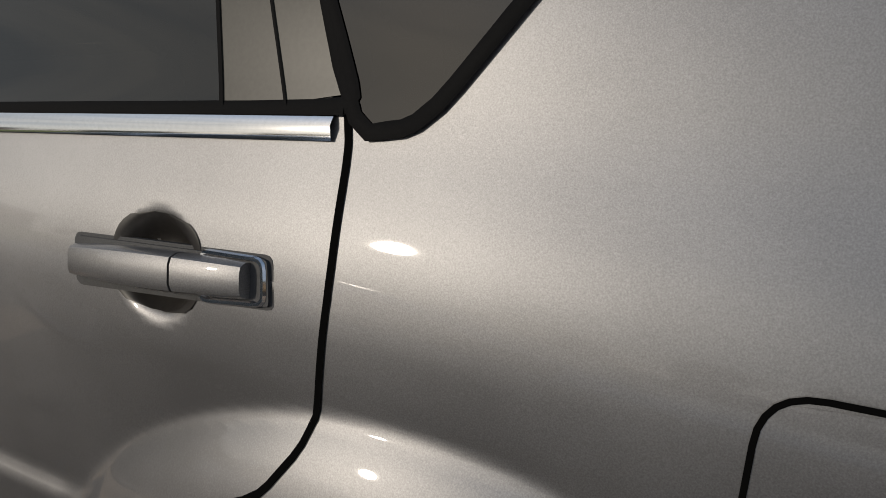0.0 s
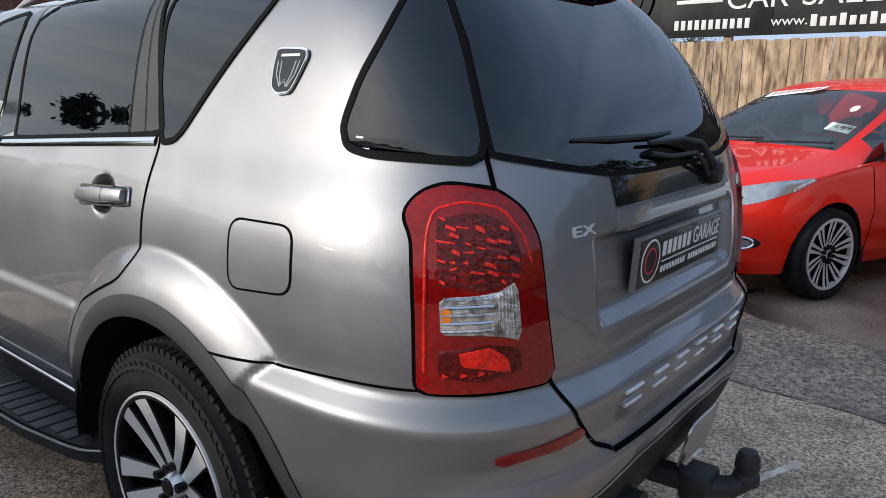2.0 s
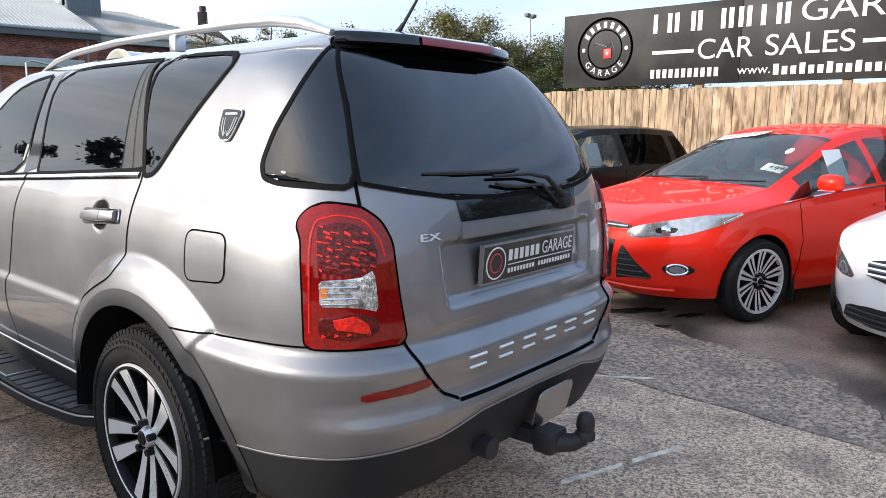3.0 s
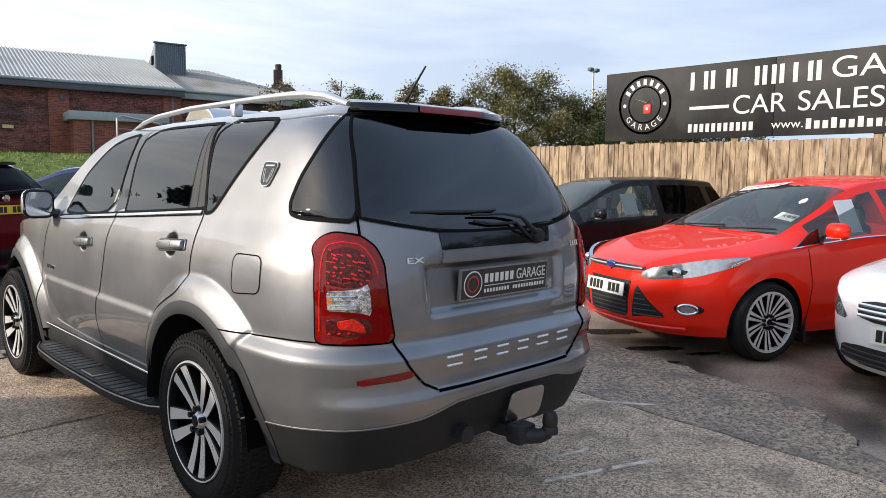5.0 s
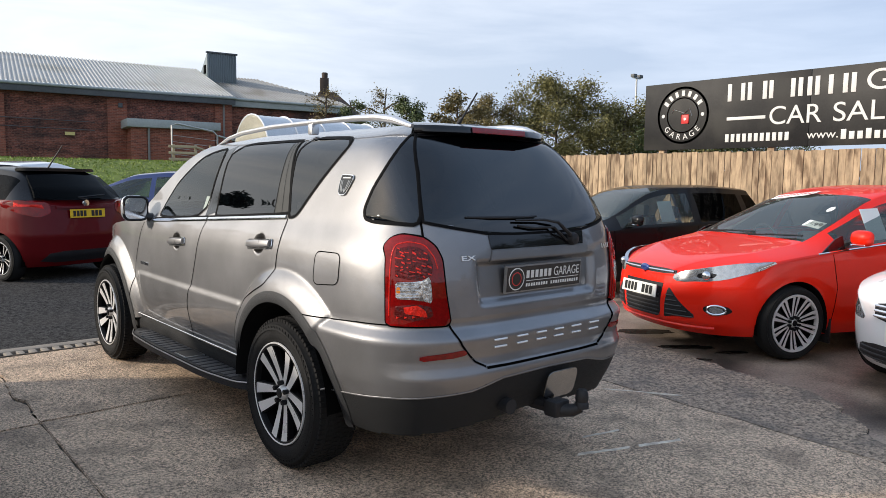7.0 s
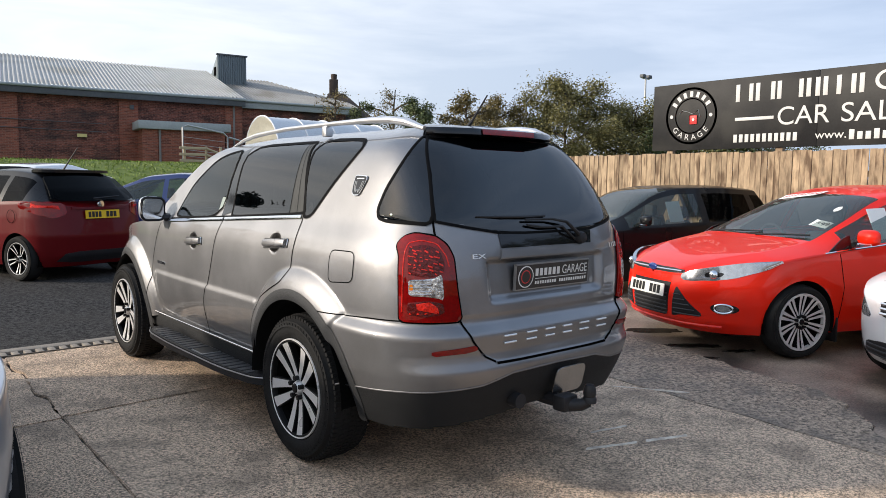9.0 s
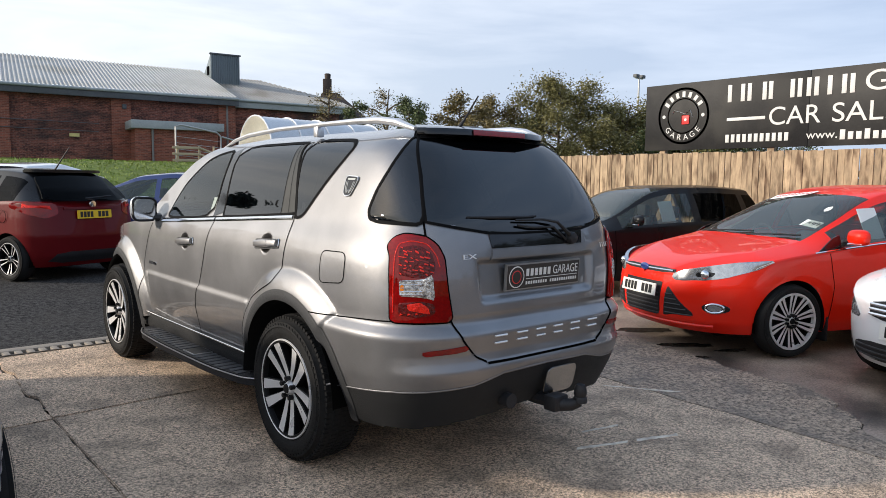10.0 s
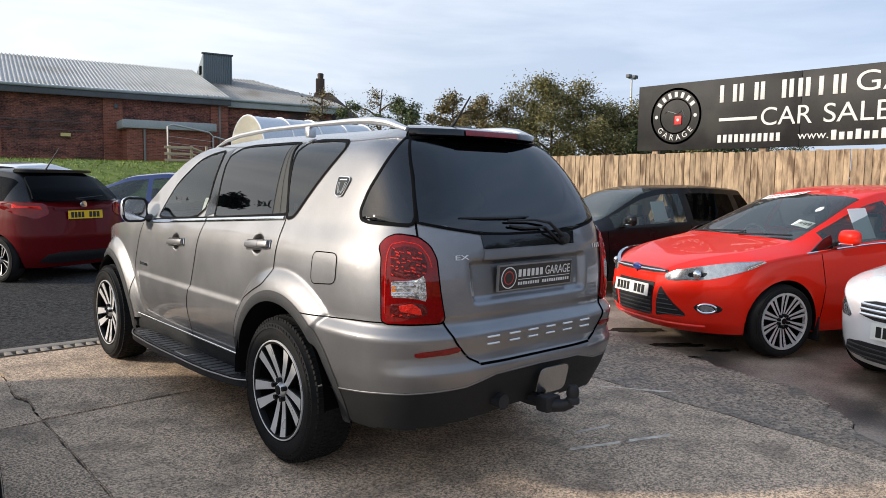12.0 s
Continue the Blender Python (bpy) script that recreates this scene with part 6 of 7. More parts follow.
# ---- other cars ----
class CarForm:
    """A car body in its own frame: y forward from the front axle, x to its right."""

    def __init__(self, half, nose, tail, top, belt, roof_half, bottom=.20, nose_n=2.6, tail_n=3.2, nose_start=.25, tail_start=.7, lean=.28, tail_lean=.10, base=(.60, .0)):
        self.half, self.nose, self.tail, self.bottom = half, nose, tail, bottom
        self.top, self.belt, self.roof_half = (np.array(sorted(q)) for q in (top, belt, roof_half))
        self.nn, self.tn, self.n0, self.t0, self.lean, self.tlean = nose_n, tail_n, nose_start, tail + tail_start, lean, tail_lean

    def smooth(self, tab, y, d=.05):
        return np.mean([np.interp(y + k * d, tab[:, 0], tab[:, 1]) for k in (-2, -1, 0, 1, 2)], axis=0)

    def width(self, y):
        f = np.clip((y - self.n0) / (self.nose - self.n0), 0, 1)
        b = np.clip((self.t0 - y) / (self.t0 - self.tail), 0, 1)
        return self.half * (1 - f ** self.nn) ** (1 / self.nn) * (1 - b ** self.tn) ** (1 / self.tn)

    def shear(self, y, z):
        f = np.clip((y - self.n0) / (self.nose - self.n0), 0, 1)
        b = np.clip((self.t0 - y) / (self.t0 - self.tail), 0, 1)
        return -f * self.lean * np.abs(z - .46) ** 1.6 - f * .9 * np.clip(.30 - z, 0, 1) + b * self.tlean * np.abs(z - .60) + b * .5 * np.clip(.34 - z, 0, 1)

    def swell(self, z):
        """Width factor by height below the waist."""
        return np.interp(z, [.15, .28, .45, .62, .85, 1.05], [.90, .955, .985, 1.0, .985, .955])

    def section(self, y, j):
        """j runs 0..1 up the flank, 1..2 over the side glass, 2..3 to the middle of the roof."""
        w, zt = self.width(y), self.smooth(self.top, y)
        zb = np.minimum(self.smooth(self.belt, y), zt - .015)
        rh = np.minimum(np.interp(y, self.roof_half[:, 0], self.roof_half[:, 1]), w * .93)
        zs = zt - .05 * np.clip((zt - zb) / .3, 0, 1)
        a, b, c = np.clip(j, 0, 1), np.clip(j - 1, 0, 1), np.clip(j - 2, 0, 1)
        z1 = self.bottom + (zb - self.bottom) * a
        x1 = w * self.swell(z1)
        xb = w * self.swell(zb)
        z = np.where(j <= 1, z1, np.where(j <= 2, zb + (zs - zb) * b, zs + (zt - zs) * np.sin(c * math.pi / 2)))
        bow = np.sin(b * math.pi) * .018
        x = np.where(j <= 1, x1, np.where(j <= 2, xb + (rh - xb) * b + bow, rh * np.cos(c * math.pi / 2) ** .8))
        return np.stack([-x, y + self.shear(y, z), z], -1)

    def front_y(self, x, z):
        q = np.clip(np.abs(x) / (self.half * self.swell(z)), 0, .999)
        f = (1 - q ** self.nn) ** (1 / self.nn)
        y = self.n0 + (self.nose - self.n0) * f
        return y + self.shear(y, z)

    def tail_y(self, x, z):
        q = np.clip(np.abs(x) / (self.half * self.swell(z)), 0, .999)
        f = (1 - q ** self.tn) ** (1 / self.tn)
        y = self.t0 - (self.t0 - self.tail) * f
        return y + self.shear(y, z)

    def flank_x(self, y, z):
        return -self.width(y) * self.swell(z)


def scan_patch(poly, place, rows=10, cols=12, sink=.03, out=None):
    """A sheet over a polygon of (u, z), each point put in place(u, z)."""
    zs = [q[1] for q in poly]
    z0, z1 = min(zs), max(zs)
    e = (z1 - z0) * .004
    bm = bmesh.new()
    g, low = [], []
    for i in range(rows + 1):
        z = z0 + e + (z1 - z0 - 2 * e) * i / rows
        xs = []
        for k in range(len(poly)):
            (ax, az), (bx, bz) = poly[k], poly[(k + 1) % len(poly)]
            if (az > z) != (bz > z):
                xs.append(ax + (bx - ax) * (z - az) / (bz - az))
        lo, hi = min(xs), max(xs)
        g.append([bm.verts.new(place(lo + (hi - lo) * j / cols, z, 0)) for j in range(cols + 1)])
        low.append([(lo + (hi - lo) * j / cols, z) for j in range(cols + 1)])
    for i in range(rows):
        for j in range(cols):
            bm.faces.new((g[i][j], g[i][j + 1], g[i + 1][j + 1], g[i + 1][j]))
    rim = [(0, j) for j in range(cols + 1)] + [(i, cols) for i in range(1, rows + 1)] + [(rows, j) for j in range(cols - 1, -1, -1)] + [(i, 0) for i in range(rows - 1, 0, -1)]
    lv = [bm.verts.new(place(*low[i][j], -sink)) for i, j in rim]
    for k in range(len(rim)):
        a, b = rim[k], rim[(k + 1) % len(rim)]
        bm.faces.new((g[a[0]][a[1]], g[b[0]][b[1]], lv[(k + 1) % len(rim)], lv[k]))
    bmesh.ops.recalc_face_normals(bm, faces=bm.faces)
    return bm


def build_car(name, label, form, m, paint, axle_gap, wheel_r, glass_span, screen, tail_screen, pillars, hub_half, group="parked cars", spokes=15, twin=False, silver=ALLOY, roof_paint=None, dark_glass=None, rim=None, door_lines=(), apart=(.026, .020), arm=(.012, .010)):
    car = thing(name, label, "car", m, group)
    ys = form.tail + (form.nose - form.tail) * (.5 - .5 * np.cos(np.pi * (np.arange(170) + .4) / 169.8))
    ys[0], ys[-1] = form.tail, form.nose
    js = np.concatenate([np.linspace(0, 1, 34), np.linspace(1, 2, 16)[1:], np.linspace(2, 3, 12)[1:]])
    Y, J = np.meshgrid(ys, js, indexing="ij")
    P = form.section(Y, J)
    N = np.cross(np.gradient(P, axis=1), np.gradient(P, axis=0))
    N /= np.linalg.norm(N, axis=-1, keepdims=True) + 1e-12
    if N[85, 10, 0] > 0:
        N = -N
    my, mj = (Y[:-1, :-1] + Y[1:, 1:]) / 2, (J[:-1, :-1] + J[1:, 1:]) / 2
    mz = (P[:-1, :-1, 2] + P[1:, 1:, 2]) / 2
    mp = (P[:-1, :-1] + P[1:, 1:]) / 2
    gone = np.zeros(my.shape, bool)
    for wy in (0, -axle_gap):
        dy, dz = P[..., 1] - wy, P[..., 2] - wheel_r
        d, edge = np.hypot(dy, dz), wheel_r + .036
        inside = (d < edge) & (J < .999)
        gone |= inside[:-1, :-1] & inside[1:, :-1] & inside[:-1, 1:] & inside[1:, 1:]
        k = np.where(inside, edge / np.maximum(d, 1e-3), 1)
        P[..., 1], P[..., 2] = wy + dy * k, wheel_r + dz * k
    kinds = np.full(my.shape, "body", object)
    lo, hi = glass_span
    height = form.smooth(form.top, my) - form.smooth(form.belt, my)
    jj = (mj - 1)
    glassy = (mj > 1.06) & (mj < 1.86) & (my > lo) & (my < hi) & (height > .10)
    for a, b in pillars:
        glassy &= ~((my > a) & (my < b))
    kinds[glassy] = "side_window"
    kinds[(mj > 2.12) & (my > screen[0]) & (my < screen[1])] = "windscreen"
    if tail_screen:
        kinds[(mj > 2.10) & (my > tail_screen[0]) & (my < tail_screen[1])] = "tail_window"
    kinds[(mj > 1.97) & (kinds == "body") & (my < screen[0]) & (mz > 1.06)] = "roof"
    kinds[(mj > 1.0) & (kinds == "body") & (my > screen[1])] = "bonnet"
    if roof_paint:
        kinds[(mj > 1.0) & (kinds == "body") & (my < screen[1]) & (mz > 1.06)] = "roof"

    def emit(nm, mask, material, sides):
        if not mask.any():
            return None
        verts, norms, faces = [], [], []
        for flip in sides:
            idx = {}
            k = -1 if flip else 1
            for i, j in zip(*np.nonzero(mask)):
                f = []
                for a in ((i, j), (i, j + 1), (i + 1, j + 1), (i + 1, j)):
                    if a not in idx:
                        idx[a] = len(verts)
                        verts.append((P[a][0] * k, P[a][1], P[a][2]))
                        norms.append((N[a][0] * k, N[a][1], N[a][2]))
                    f.append(idx[a])
                faces.append(f[::-1] if flip else f)
        me = bpy.data.meshes.new(nm)
        me.from_pydata(verts, [], faces)
        me.polygons.foreach_set("use_smooth", [True] * len(faces))
        me.update()
        me.normals_split_custom_set_from_vertices(norms)
        me.materials.append(material)
        o = new(nm, me)
        o.parent = car
        return o

    g = dark_glass or SCREEN
    emit("body", (kinds == "body") & ~gone, paint, (False, True))
    emit("roof", (kinds == "roof") & ~gone, roof_paint or paint, (False, True))
    emit("bonnet", (kinds == "bonnet") & ~gone, paint, (False, True))
    o = emit("windscreen", kinds == "windscreen", SCREEN, (False, True))
    for nm in ("tail_window",):
        w = emit(nm, kinds == nm, DARK_PANE, (False, True))
        if w:
            w.visible_shadow = False
    for flip in (False, True):
        # each pane between pillars
        edges = sorted([lo] + [e for p in pillars for e in p] + [hi])
        for a, b in zip(edges[::2], edges[1::2]):
            w = emit("side_window", (kinds == "side_window") & (my > a) & (my < b), SCREEN if b == hi else g, (flip,))
            if w:
                w.visible_shadow = False
    if o:
        o.visible_shadow = False
    # wheels, arches, underside, cabin
    for wy in (0, -axle_gap):
        for k in (1, -1):
            twin_spoke_wheel(car, pose(-hub_half * k, wy, wheel_r, 0, 0, 0 if k > 0 else 180), wheel_r, .205, rim or wheel_r - .095, spokes, twin, "wheel", silver, ALLOY_DARK if twin else ALLOY_GREY, False, apart, arm)
            bm = bmesh.new()
            rows = []
            for t in np.linspace(-.3, math.pi + .3, 30):
                rows.append([bm.verts.new((-k * a, wy + q * math.cos(t), wheel_r + q * math.sin(t))) for q, a in ((wheel_r + .037, abs(float(form.flank_x(wy + .36 * math.cos(t), .5))) - .004), (wheel_r + .026, abs(float(form.flank_x(wy + .36 * math.cos(t), .5))) - .03), (wheel_r + .03, .45), (.05, .45))])
            for a, b in zip(rows, rows[1:]):
                for q in range(3):
                    bm.faces.new((a[q], a[q + 1], b[q + 1], b[q]))
            part("arch_liner", bm, DEEP, car, "", 180)
    part("underbody", box_bm(-form.half + .26, form.half - .26, form.tail + .30, form.nose - .34, .17, .40, .04), DEEP, car)
    part("dashboard", box_bm(-form.half + .18, form.half - .18, screen[1] - .35, screen[1] - .02, .60, form.smooth(form.belt, screen[1] - .2) - .06, .04), SEAT, car)
    part("cabin_floor", box_bm(-form.half + .15, form.half - .15, form.tail + .4, screen[1] - .2, .36, .46, .02), SEAT, car)
    for x in (-.36, .36):
        for yy in (screen[0] - .45, screen[0] - 1.35):
            bm = box_bm(x - .23, x + .23, yy, yy + .14, .45, 1.0, .05)
            add_box(bm, x - .11, x + .11, yy - .01, yy + .09, 1.02, 1.19, .03)
            part("seat", bm, SEAT, car)
    for line in door_lines:
        for k in (1, -1):
            P3 = []
            for y, z in dense(line, False, .04):
                P3.append((k * (float(form.flank_x(y, z)) - .0005), y + float(form.shear(y, z)), z))
            part("panel_gap", tube_bm(P3, .0032, 5), GAP, car)
    return car


def add_mirror(car, x, y, z, paint, k, size=1.0):
    bm = bmesh.new()
    bmesh.ops.create_uvsphere(bm, u_segments=18, v_segments=10, radius=1)
    for vv in bm.verts:
        q = vv.co
        vv.co = Vector((k * x + math.copysign(abs(q.x) ** .65, q.x) * .105 * size, y + (q.y * .075 if q.y > 0 else q.y * .03), z + math.copysign(abs(q.z) ** .7, q.z) * .070 * size))
    mr = part("door_mirror", bm, paint, car, "", 70)
    part("mirror_base", tube_bm([(k * (x - .08), y + .01, z - .03), (k * (x - .18), y + .03, z - .07)], .028, 6), BLACK_PLASTIC, mr)
    part("mirror_strip", tube_bm([(k * (x - .07), y + .055, z - .058), (k * (x + .06), y + .05, z - .055)], .007, 5), CHROME, mr)
    return mr


def plate_bars(parent, m, face, w=.52, h=.111, groups=((-.225, -.02), (.045, .215))):
    pl = part("number_plate", prism_bm([(-w / 2, -h / 2), (w / 2, -h / 2), (w / 2, h / 2), (-w / 2, h / 2)], .008, .002), face, parent, "number plate with plain dark bars")
    pl.matrix_basis = m
    for a, b in groups:
        n = 4 if b - a > .19 else 3
        d = (b - a) / n
        for q in range(n):
            part("plate_bar", box_bm(a + q * d + .006, a + (q + 1) * d - .006, -.038, .038, .0085, .010), PRINT_BLACK, pl)
    return pl


# red hatchback
RED = CarForm(.905, .92, -3.45,
              [(.95, .70), (.88, .745), (.74, .815), (.45, .885), (.10, .945), (-.18, .99), (-.28, 1.02), (-.55, 1.155), (-.85, 1.30), (-1.10, 1.405), (-1.38, 1.475), (-1.70, 1.505), (-2.1, 1.508), (-2.6, 1.465), (-2.95, 1.36), (-3.15, 1.20), (-3.35, .98), (-3.46, .80)],
              [(.95, .66), (.70, .74), (.40, .82), (.10, .868), (-.2, .90), (-.5, .93), (-1.0, .975), (-2.4, 1.03), (-3.0, 1.05), (-3.5, .9)],
              [(.95, .3), (.3, .66), (-.20, .70), (-.6, .665), (-1.05, .60), (-1.4, .585), (-2.2, .585), (-3.0, .56), (-3.5, .5)], nose_n=2.5, nose_start=-.05, lean=.38)
RM = pose(3.95, .18, -.005, 0, 0, 68)
red = build_car("red_hatchback", "bright red hatchback with rain drops and a price on its windscreen", RED, RM, PAINT_RED, 2.648, .322, (-2.95, -.48), (-1.12, -.24), (-3.18, -2.85), ((-1.46, -1.37), (-2.36, -2.28)), .80, spokes=10, twin=True, rim=.240, apart=(.011, .013), arm=(.0085, .009),
                door_lines=([(-.39, .90), (-.44, .60), (-.42, .26)], [(-1.46, .98), (-1.46, .30)], [(-2.52, .98), (-2.45, .75), (-2.30, .62)]))


def on_front(form, off=.0):
    return lambda u, z, d: (u, float(form.front_y(u, z)) + off + d, z)


for k in (1, -1):
    hl = [(k * a, b) for a, b in chaikin([(.365, .700), (.375, .648), (.56, .650), (.74, .690), (.85, .765), (.885, .852), (.80, .838), (.62, .785), (.47, .745)], 1)]
    lampo = part("headlamp", scan_patch(hl, on_front(RED, .006), 12, 16, .04), HEADLAMP, red, "clear swept-back headlamp")
    bm = bmesh.new()
    bmesh.ops.create_uvsphere(bm, u_segments=16, v_segments=10, radius=.040, matrix=Matrix.Translation((k * .62, float(RED.front_y(.62, .715)) - .004, .715)))
    part("lamp_lens", bm, CHROME, lampo)
    part("lamp_ring", scan_patch([(k * a, b) for a, b in chaikin([(.57, .690), (.67, .695), (.69, .735), (.62, .745), (.565, .725)], 2)], on_front(RED, .009), 6, 8, .01), GLOSS_BLACK, lampo)
    tri = [(k * a, b) for a, b in [(.335, .580), (.350, .582), (.47, .46), (.565, .368), (.56, .335), (.30, .322)]]
    gr = part("side_grille", scan_patch(tri, on_front(RED, .004), 10, 10, .03), BLACK_PLASTIC, red, "black triangular side grille")
    for q in range(5):
        z = .350 + q * .042
        x1 = .545 - (z - .36) * .95
        part("grille_bar", tube_bm([(k * x, float(RED.front_y(x, z)) + .007, z) for x in np.linspace(.325 - .0, x1, 6)], .006, 5), GREY_PLASTIC, gr)
    fogy = float(RED.front_y(.70, .430))
    fog = part("fog_lamp", scan_patch([(k * (.70 + .070 * math.cos(t)), .430 + .045 * math.sin(t)) for t in np.linspace(0, 2 * math.pi, 25)[:-1]], on_front(RED, .006), 8, 8, .03), GLOSS_BLACK, red, "round fog lamp with a chrome bezel")
    part("fog_bezel", tube_bm([(k * (.70 + .048 * math.cos(t)), float(RED.front_y(.70 + .048 * math.cos(t), .430)) + .010, .430 + .038 * math.sin(t)) for t in np.linspace(0, 2 * math.pi, 25)[:-1]], .009, 6, 1, True), CHROME, fog)
    part("fog_glass", scan_patch([(k * (.70 + .036 * math.cos(t)), .430 + .028 * math.sin(t)) for t in np.linspace(0, 2 * math.pi, 21)[:-1]], on_front(RED, .010), 6, 6, .01), HEADLAMP, fog)
    if k < 0:
        add_mirror(red, .985, -.60, 1.045, PAINT_RED, k)
    part("waist_strip", tube_bm([(k * (float(RED.flank_x(y, float(RED.smooth(RED.belt, y)))) - .002), y, float(RED.smooth(RED.belt, y)) + .004) for y in np.linspace(-.22, -2.9, 28)], .008, 6), CHROME, red, "chrome waist strip")
    part("quarter_trim", scan_patch([(-.26, .915), (-.52, .94), (-.52, 1.06), (-.46, 1.05)], lambda u, z, d: (k * (float(np.interp(z, [.9, 1.1], [RED.flank_x(u, .9) + .004, RED.flank_x(u, .9) + .06])) - .014 - d), u, z), 5, 5, .01), GLOSS_BLACK, red)
    part("door_handle", box_bm(k * -.895 - .012, k * -.895 + .012, -1.48, -1.30, .83, .86, .008), PAINT_RED, red)
    part("mud_flap", box_bm(k * -.80 - .08, k * -.80 + .08, -.42, -.40, .12, .34, .005), BLACK_PLASTIC, red)
up = part("upper_grille", scan_patch(chaikin([(-.37, .742), (-.40, .698), (.40, .698), (.37, .742)], 1), on_front(RED, .004), 5, 20, .02), BLACK_PLASTIC, red, "slim black upper grille")
part("grille_bar", tube_bm([(x, float(RED.front_y(x, .722)) + .008, .722) for x in np.linspace(-.37, .37, 20)], .012, 6, .8), CHROME, up, "chrome grille bar")
lowg = part("lower_grille", scan_patch([(-.275, .615), (-.255, .33), (-.22, .312), (.22, .312), (.255, .33), (.275, .615)], on_front(RED, .004), 8, 20, .03), BLACK_PLASTIC, red, "black lower grille")
for q in range(6):
    z = .330 + q * .036
    part("grille_bar", tube_bm([(x, float(RED.front_y(x, z)) + .008, z) for x in np.linspace(-.25, .25, 16)], .007, 5), GREY_PLASTIC, lowg)
part("lip", tube_bm([(x, float(RED.front_y(x, .262)) + .004, .262) for x in np.linspace(-.66, .66, 30)], .016, 6), PAINT_RED, red)
bm = bmesh.new()
bmesh.ops.create_uvsphere(bm, u_segments=20, v_segments=10, radius=1)
for vv in bm.verts:
    vv.co = Vector((vv.co.x * .068, vv.co.y * .016 + float(RED.front_y(0, .726)) + .014, vv.co.z * .034 + .726))
part("emblem", bm, EMBLEM_BLUE, red, "plain blue oval emblem")
plate_bars(red, frame_on((0, float(RED.front_y(0, .545)) + .030, .540), (-1, 0, 0), (0, -.12, 1)), PLATE_WHITE)


def on_screen(form, off=.012):
    """Places points of the windscreen by x and the height z."""
    tabl = form.top[(form.top[:, 0] <= -.24) & (form.top[:, 0] >= -1.7)]
    tabl = tabl[np.argsort(tabl[:, 1])]

    def place(u, z, d):
        y = float(np.interp(z, tabl[:, 1], tabl[:, 0]))
        drop = .05 * (abs(u) / .62) ** 2
        return (u, y + off + d, z - drop + .012)
    return place


tag = part("price_sticker", scan_patch([(-.60, 1.135), (-.41, 1.135), (-.41, 1.185), (-.60, 1.185)], on_screen(RED), 3, 6, .002), WHITE_PAPER, red, "white price sticker on the windscreen")
sp = on_screen(RED, .016)
text_mesh("price", "£599", .060, PRINT_BLACK, tag, frame_on(sp(-.505, 1.158, 0), (-1, .0, 0), (0, -.62, .5)), .0008, "black price figures", "CENTER", .20)
part("round_sticker", scan_patch([(-.44 + .030 * math.cos(t), 1.285 + .024 * math.sin(t)) for t in np.linspace(0, 2 * math.pi, 17)[:-1]], on_screen(RED), 5, 5, .002), WHITE_PAPER, red, "round white sticker")
part("sun_strip", scan_patch([(.02, 1.385), (.50, 1.36), (.50, 1.41), (.02, 1.425)], on_screen(RED), 3, 10, .002), WHITE_PAPER, red, "white windscreen banner")
for q in range(7):
    part("banner_bar", scan_patch([(.05 + q * .062, 1.392 - q * .003), (.09 + q * .062, 1.390 - q * .003), (.09 + q * .062, 1.412 - q * .003), (.05 + q * .062, 1.414 - q * .003)], on_screen(RED, .015), 2, 2, .002), PRINT_RED, red)
part("sale_sheet", prism_bm([(-.11, -.15), (.11, -.15), (.11, .15), (-.11, .15)], .002, 0, frame_on((-.735, -1.00, 1.15), (0, -1, .05), (.45, 0, 1))), WHITE_PAPER, red, "white sale sheet in the door pane")
part("steering_wheel", tube_bm([(.34 + .17 * math.cos(t), -.80 + .05 * math.sin(t), .93 + .16 * math.sin(t)) for t in np.linspace(0, 2 * math.pi, 21)[:-1]], .014, 6, 1, True), SEAT, red)
for x in (-.30, .28):
    part("wiper", tube_bm([(x + .25, -.22, 1.015), (x, -.25, 1.035), (x - .33, -.30, 1.045)], .008, 5), BLACK_PLASTIC, red)

# black hatchback
BLK = CarForm(.885, .80, -3.50,
              [(.85, .62), (.70, .76), (.45, .86), (.10, .95), (-.20, 1.0), (-.32, 1.03), (-.64, 1.23), (-.98, 1.41), (-1.3, 1.48), (-2.1, 1.50), (-2.7, 1.465), (-3.05, 1.40), (-3.2, 1.15), (-3.4, .95), (-3.52, .75)],
              [(.85, .58), (.4, .80), (0, .86), (-.6, .92), (-1.4, .95), (-2.6, .985), (-3.1, 1.0), (-3.5, .88)],
              [(.85, .3), (.3, .66), (-.5, .69), (-1.0, .62), (-1.5, .57), (-2.4, .57), (-3.1, .53), (-3.5, .45)], lean=.25)
BKM = pose(5.30, 3.35, -.02, 0, 0, 68)
black = build_car("black_hatchback", "black hatchback parked nose-out by the fence", BLK, BKM, PAINT_BLACK, 2.69, .325, (-3.0, -.44), (-1.18, -.28), (-3.2, -2.95), ((-1.72, -1.62), (-2.55, -2.45)), .775, dark_glass=DARK_PANE,
                  door_lines=([(-.34, .88), (-.38, .3)], [(-1.67, .94), (-1.66, .3)]))
for k in (1, -1):
    add_mirror(black, .96, -.64, 1.02, PAINT_BLACK, k)
    part("headlamp", scan_patch([(k * a, b) for a, b in chaikin([(.40, .66), (.70, .68), (.84, .76), (.70, .765), (.45, .735)], 2)], on_front(BLK, .005), 8, 12, .03), HEADLAMP, black, "clear headlamp")
part("sale_sheet", prism_bm([(-.11, -.15), (.11, -.15), (.11, .15), (-.11, .15)], .002, 0, frame_on((-.74, -1.22, 1.13), (0, -1, .05), (.45, 0, 1))), WHITE_PAPER, black, "white sale sheet in the door pane")
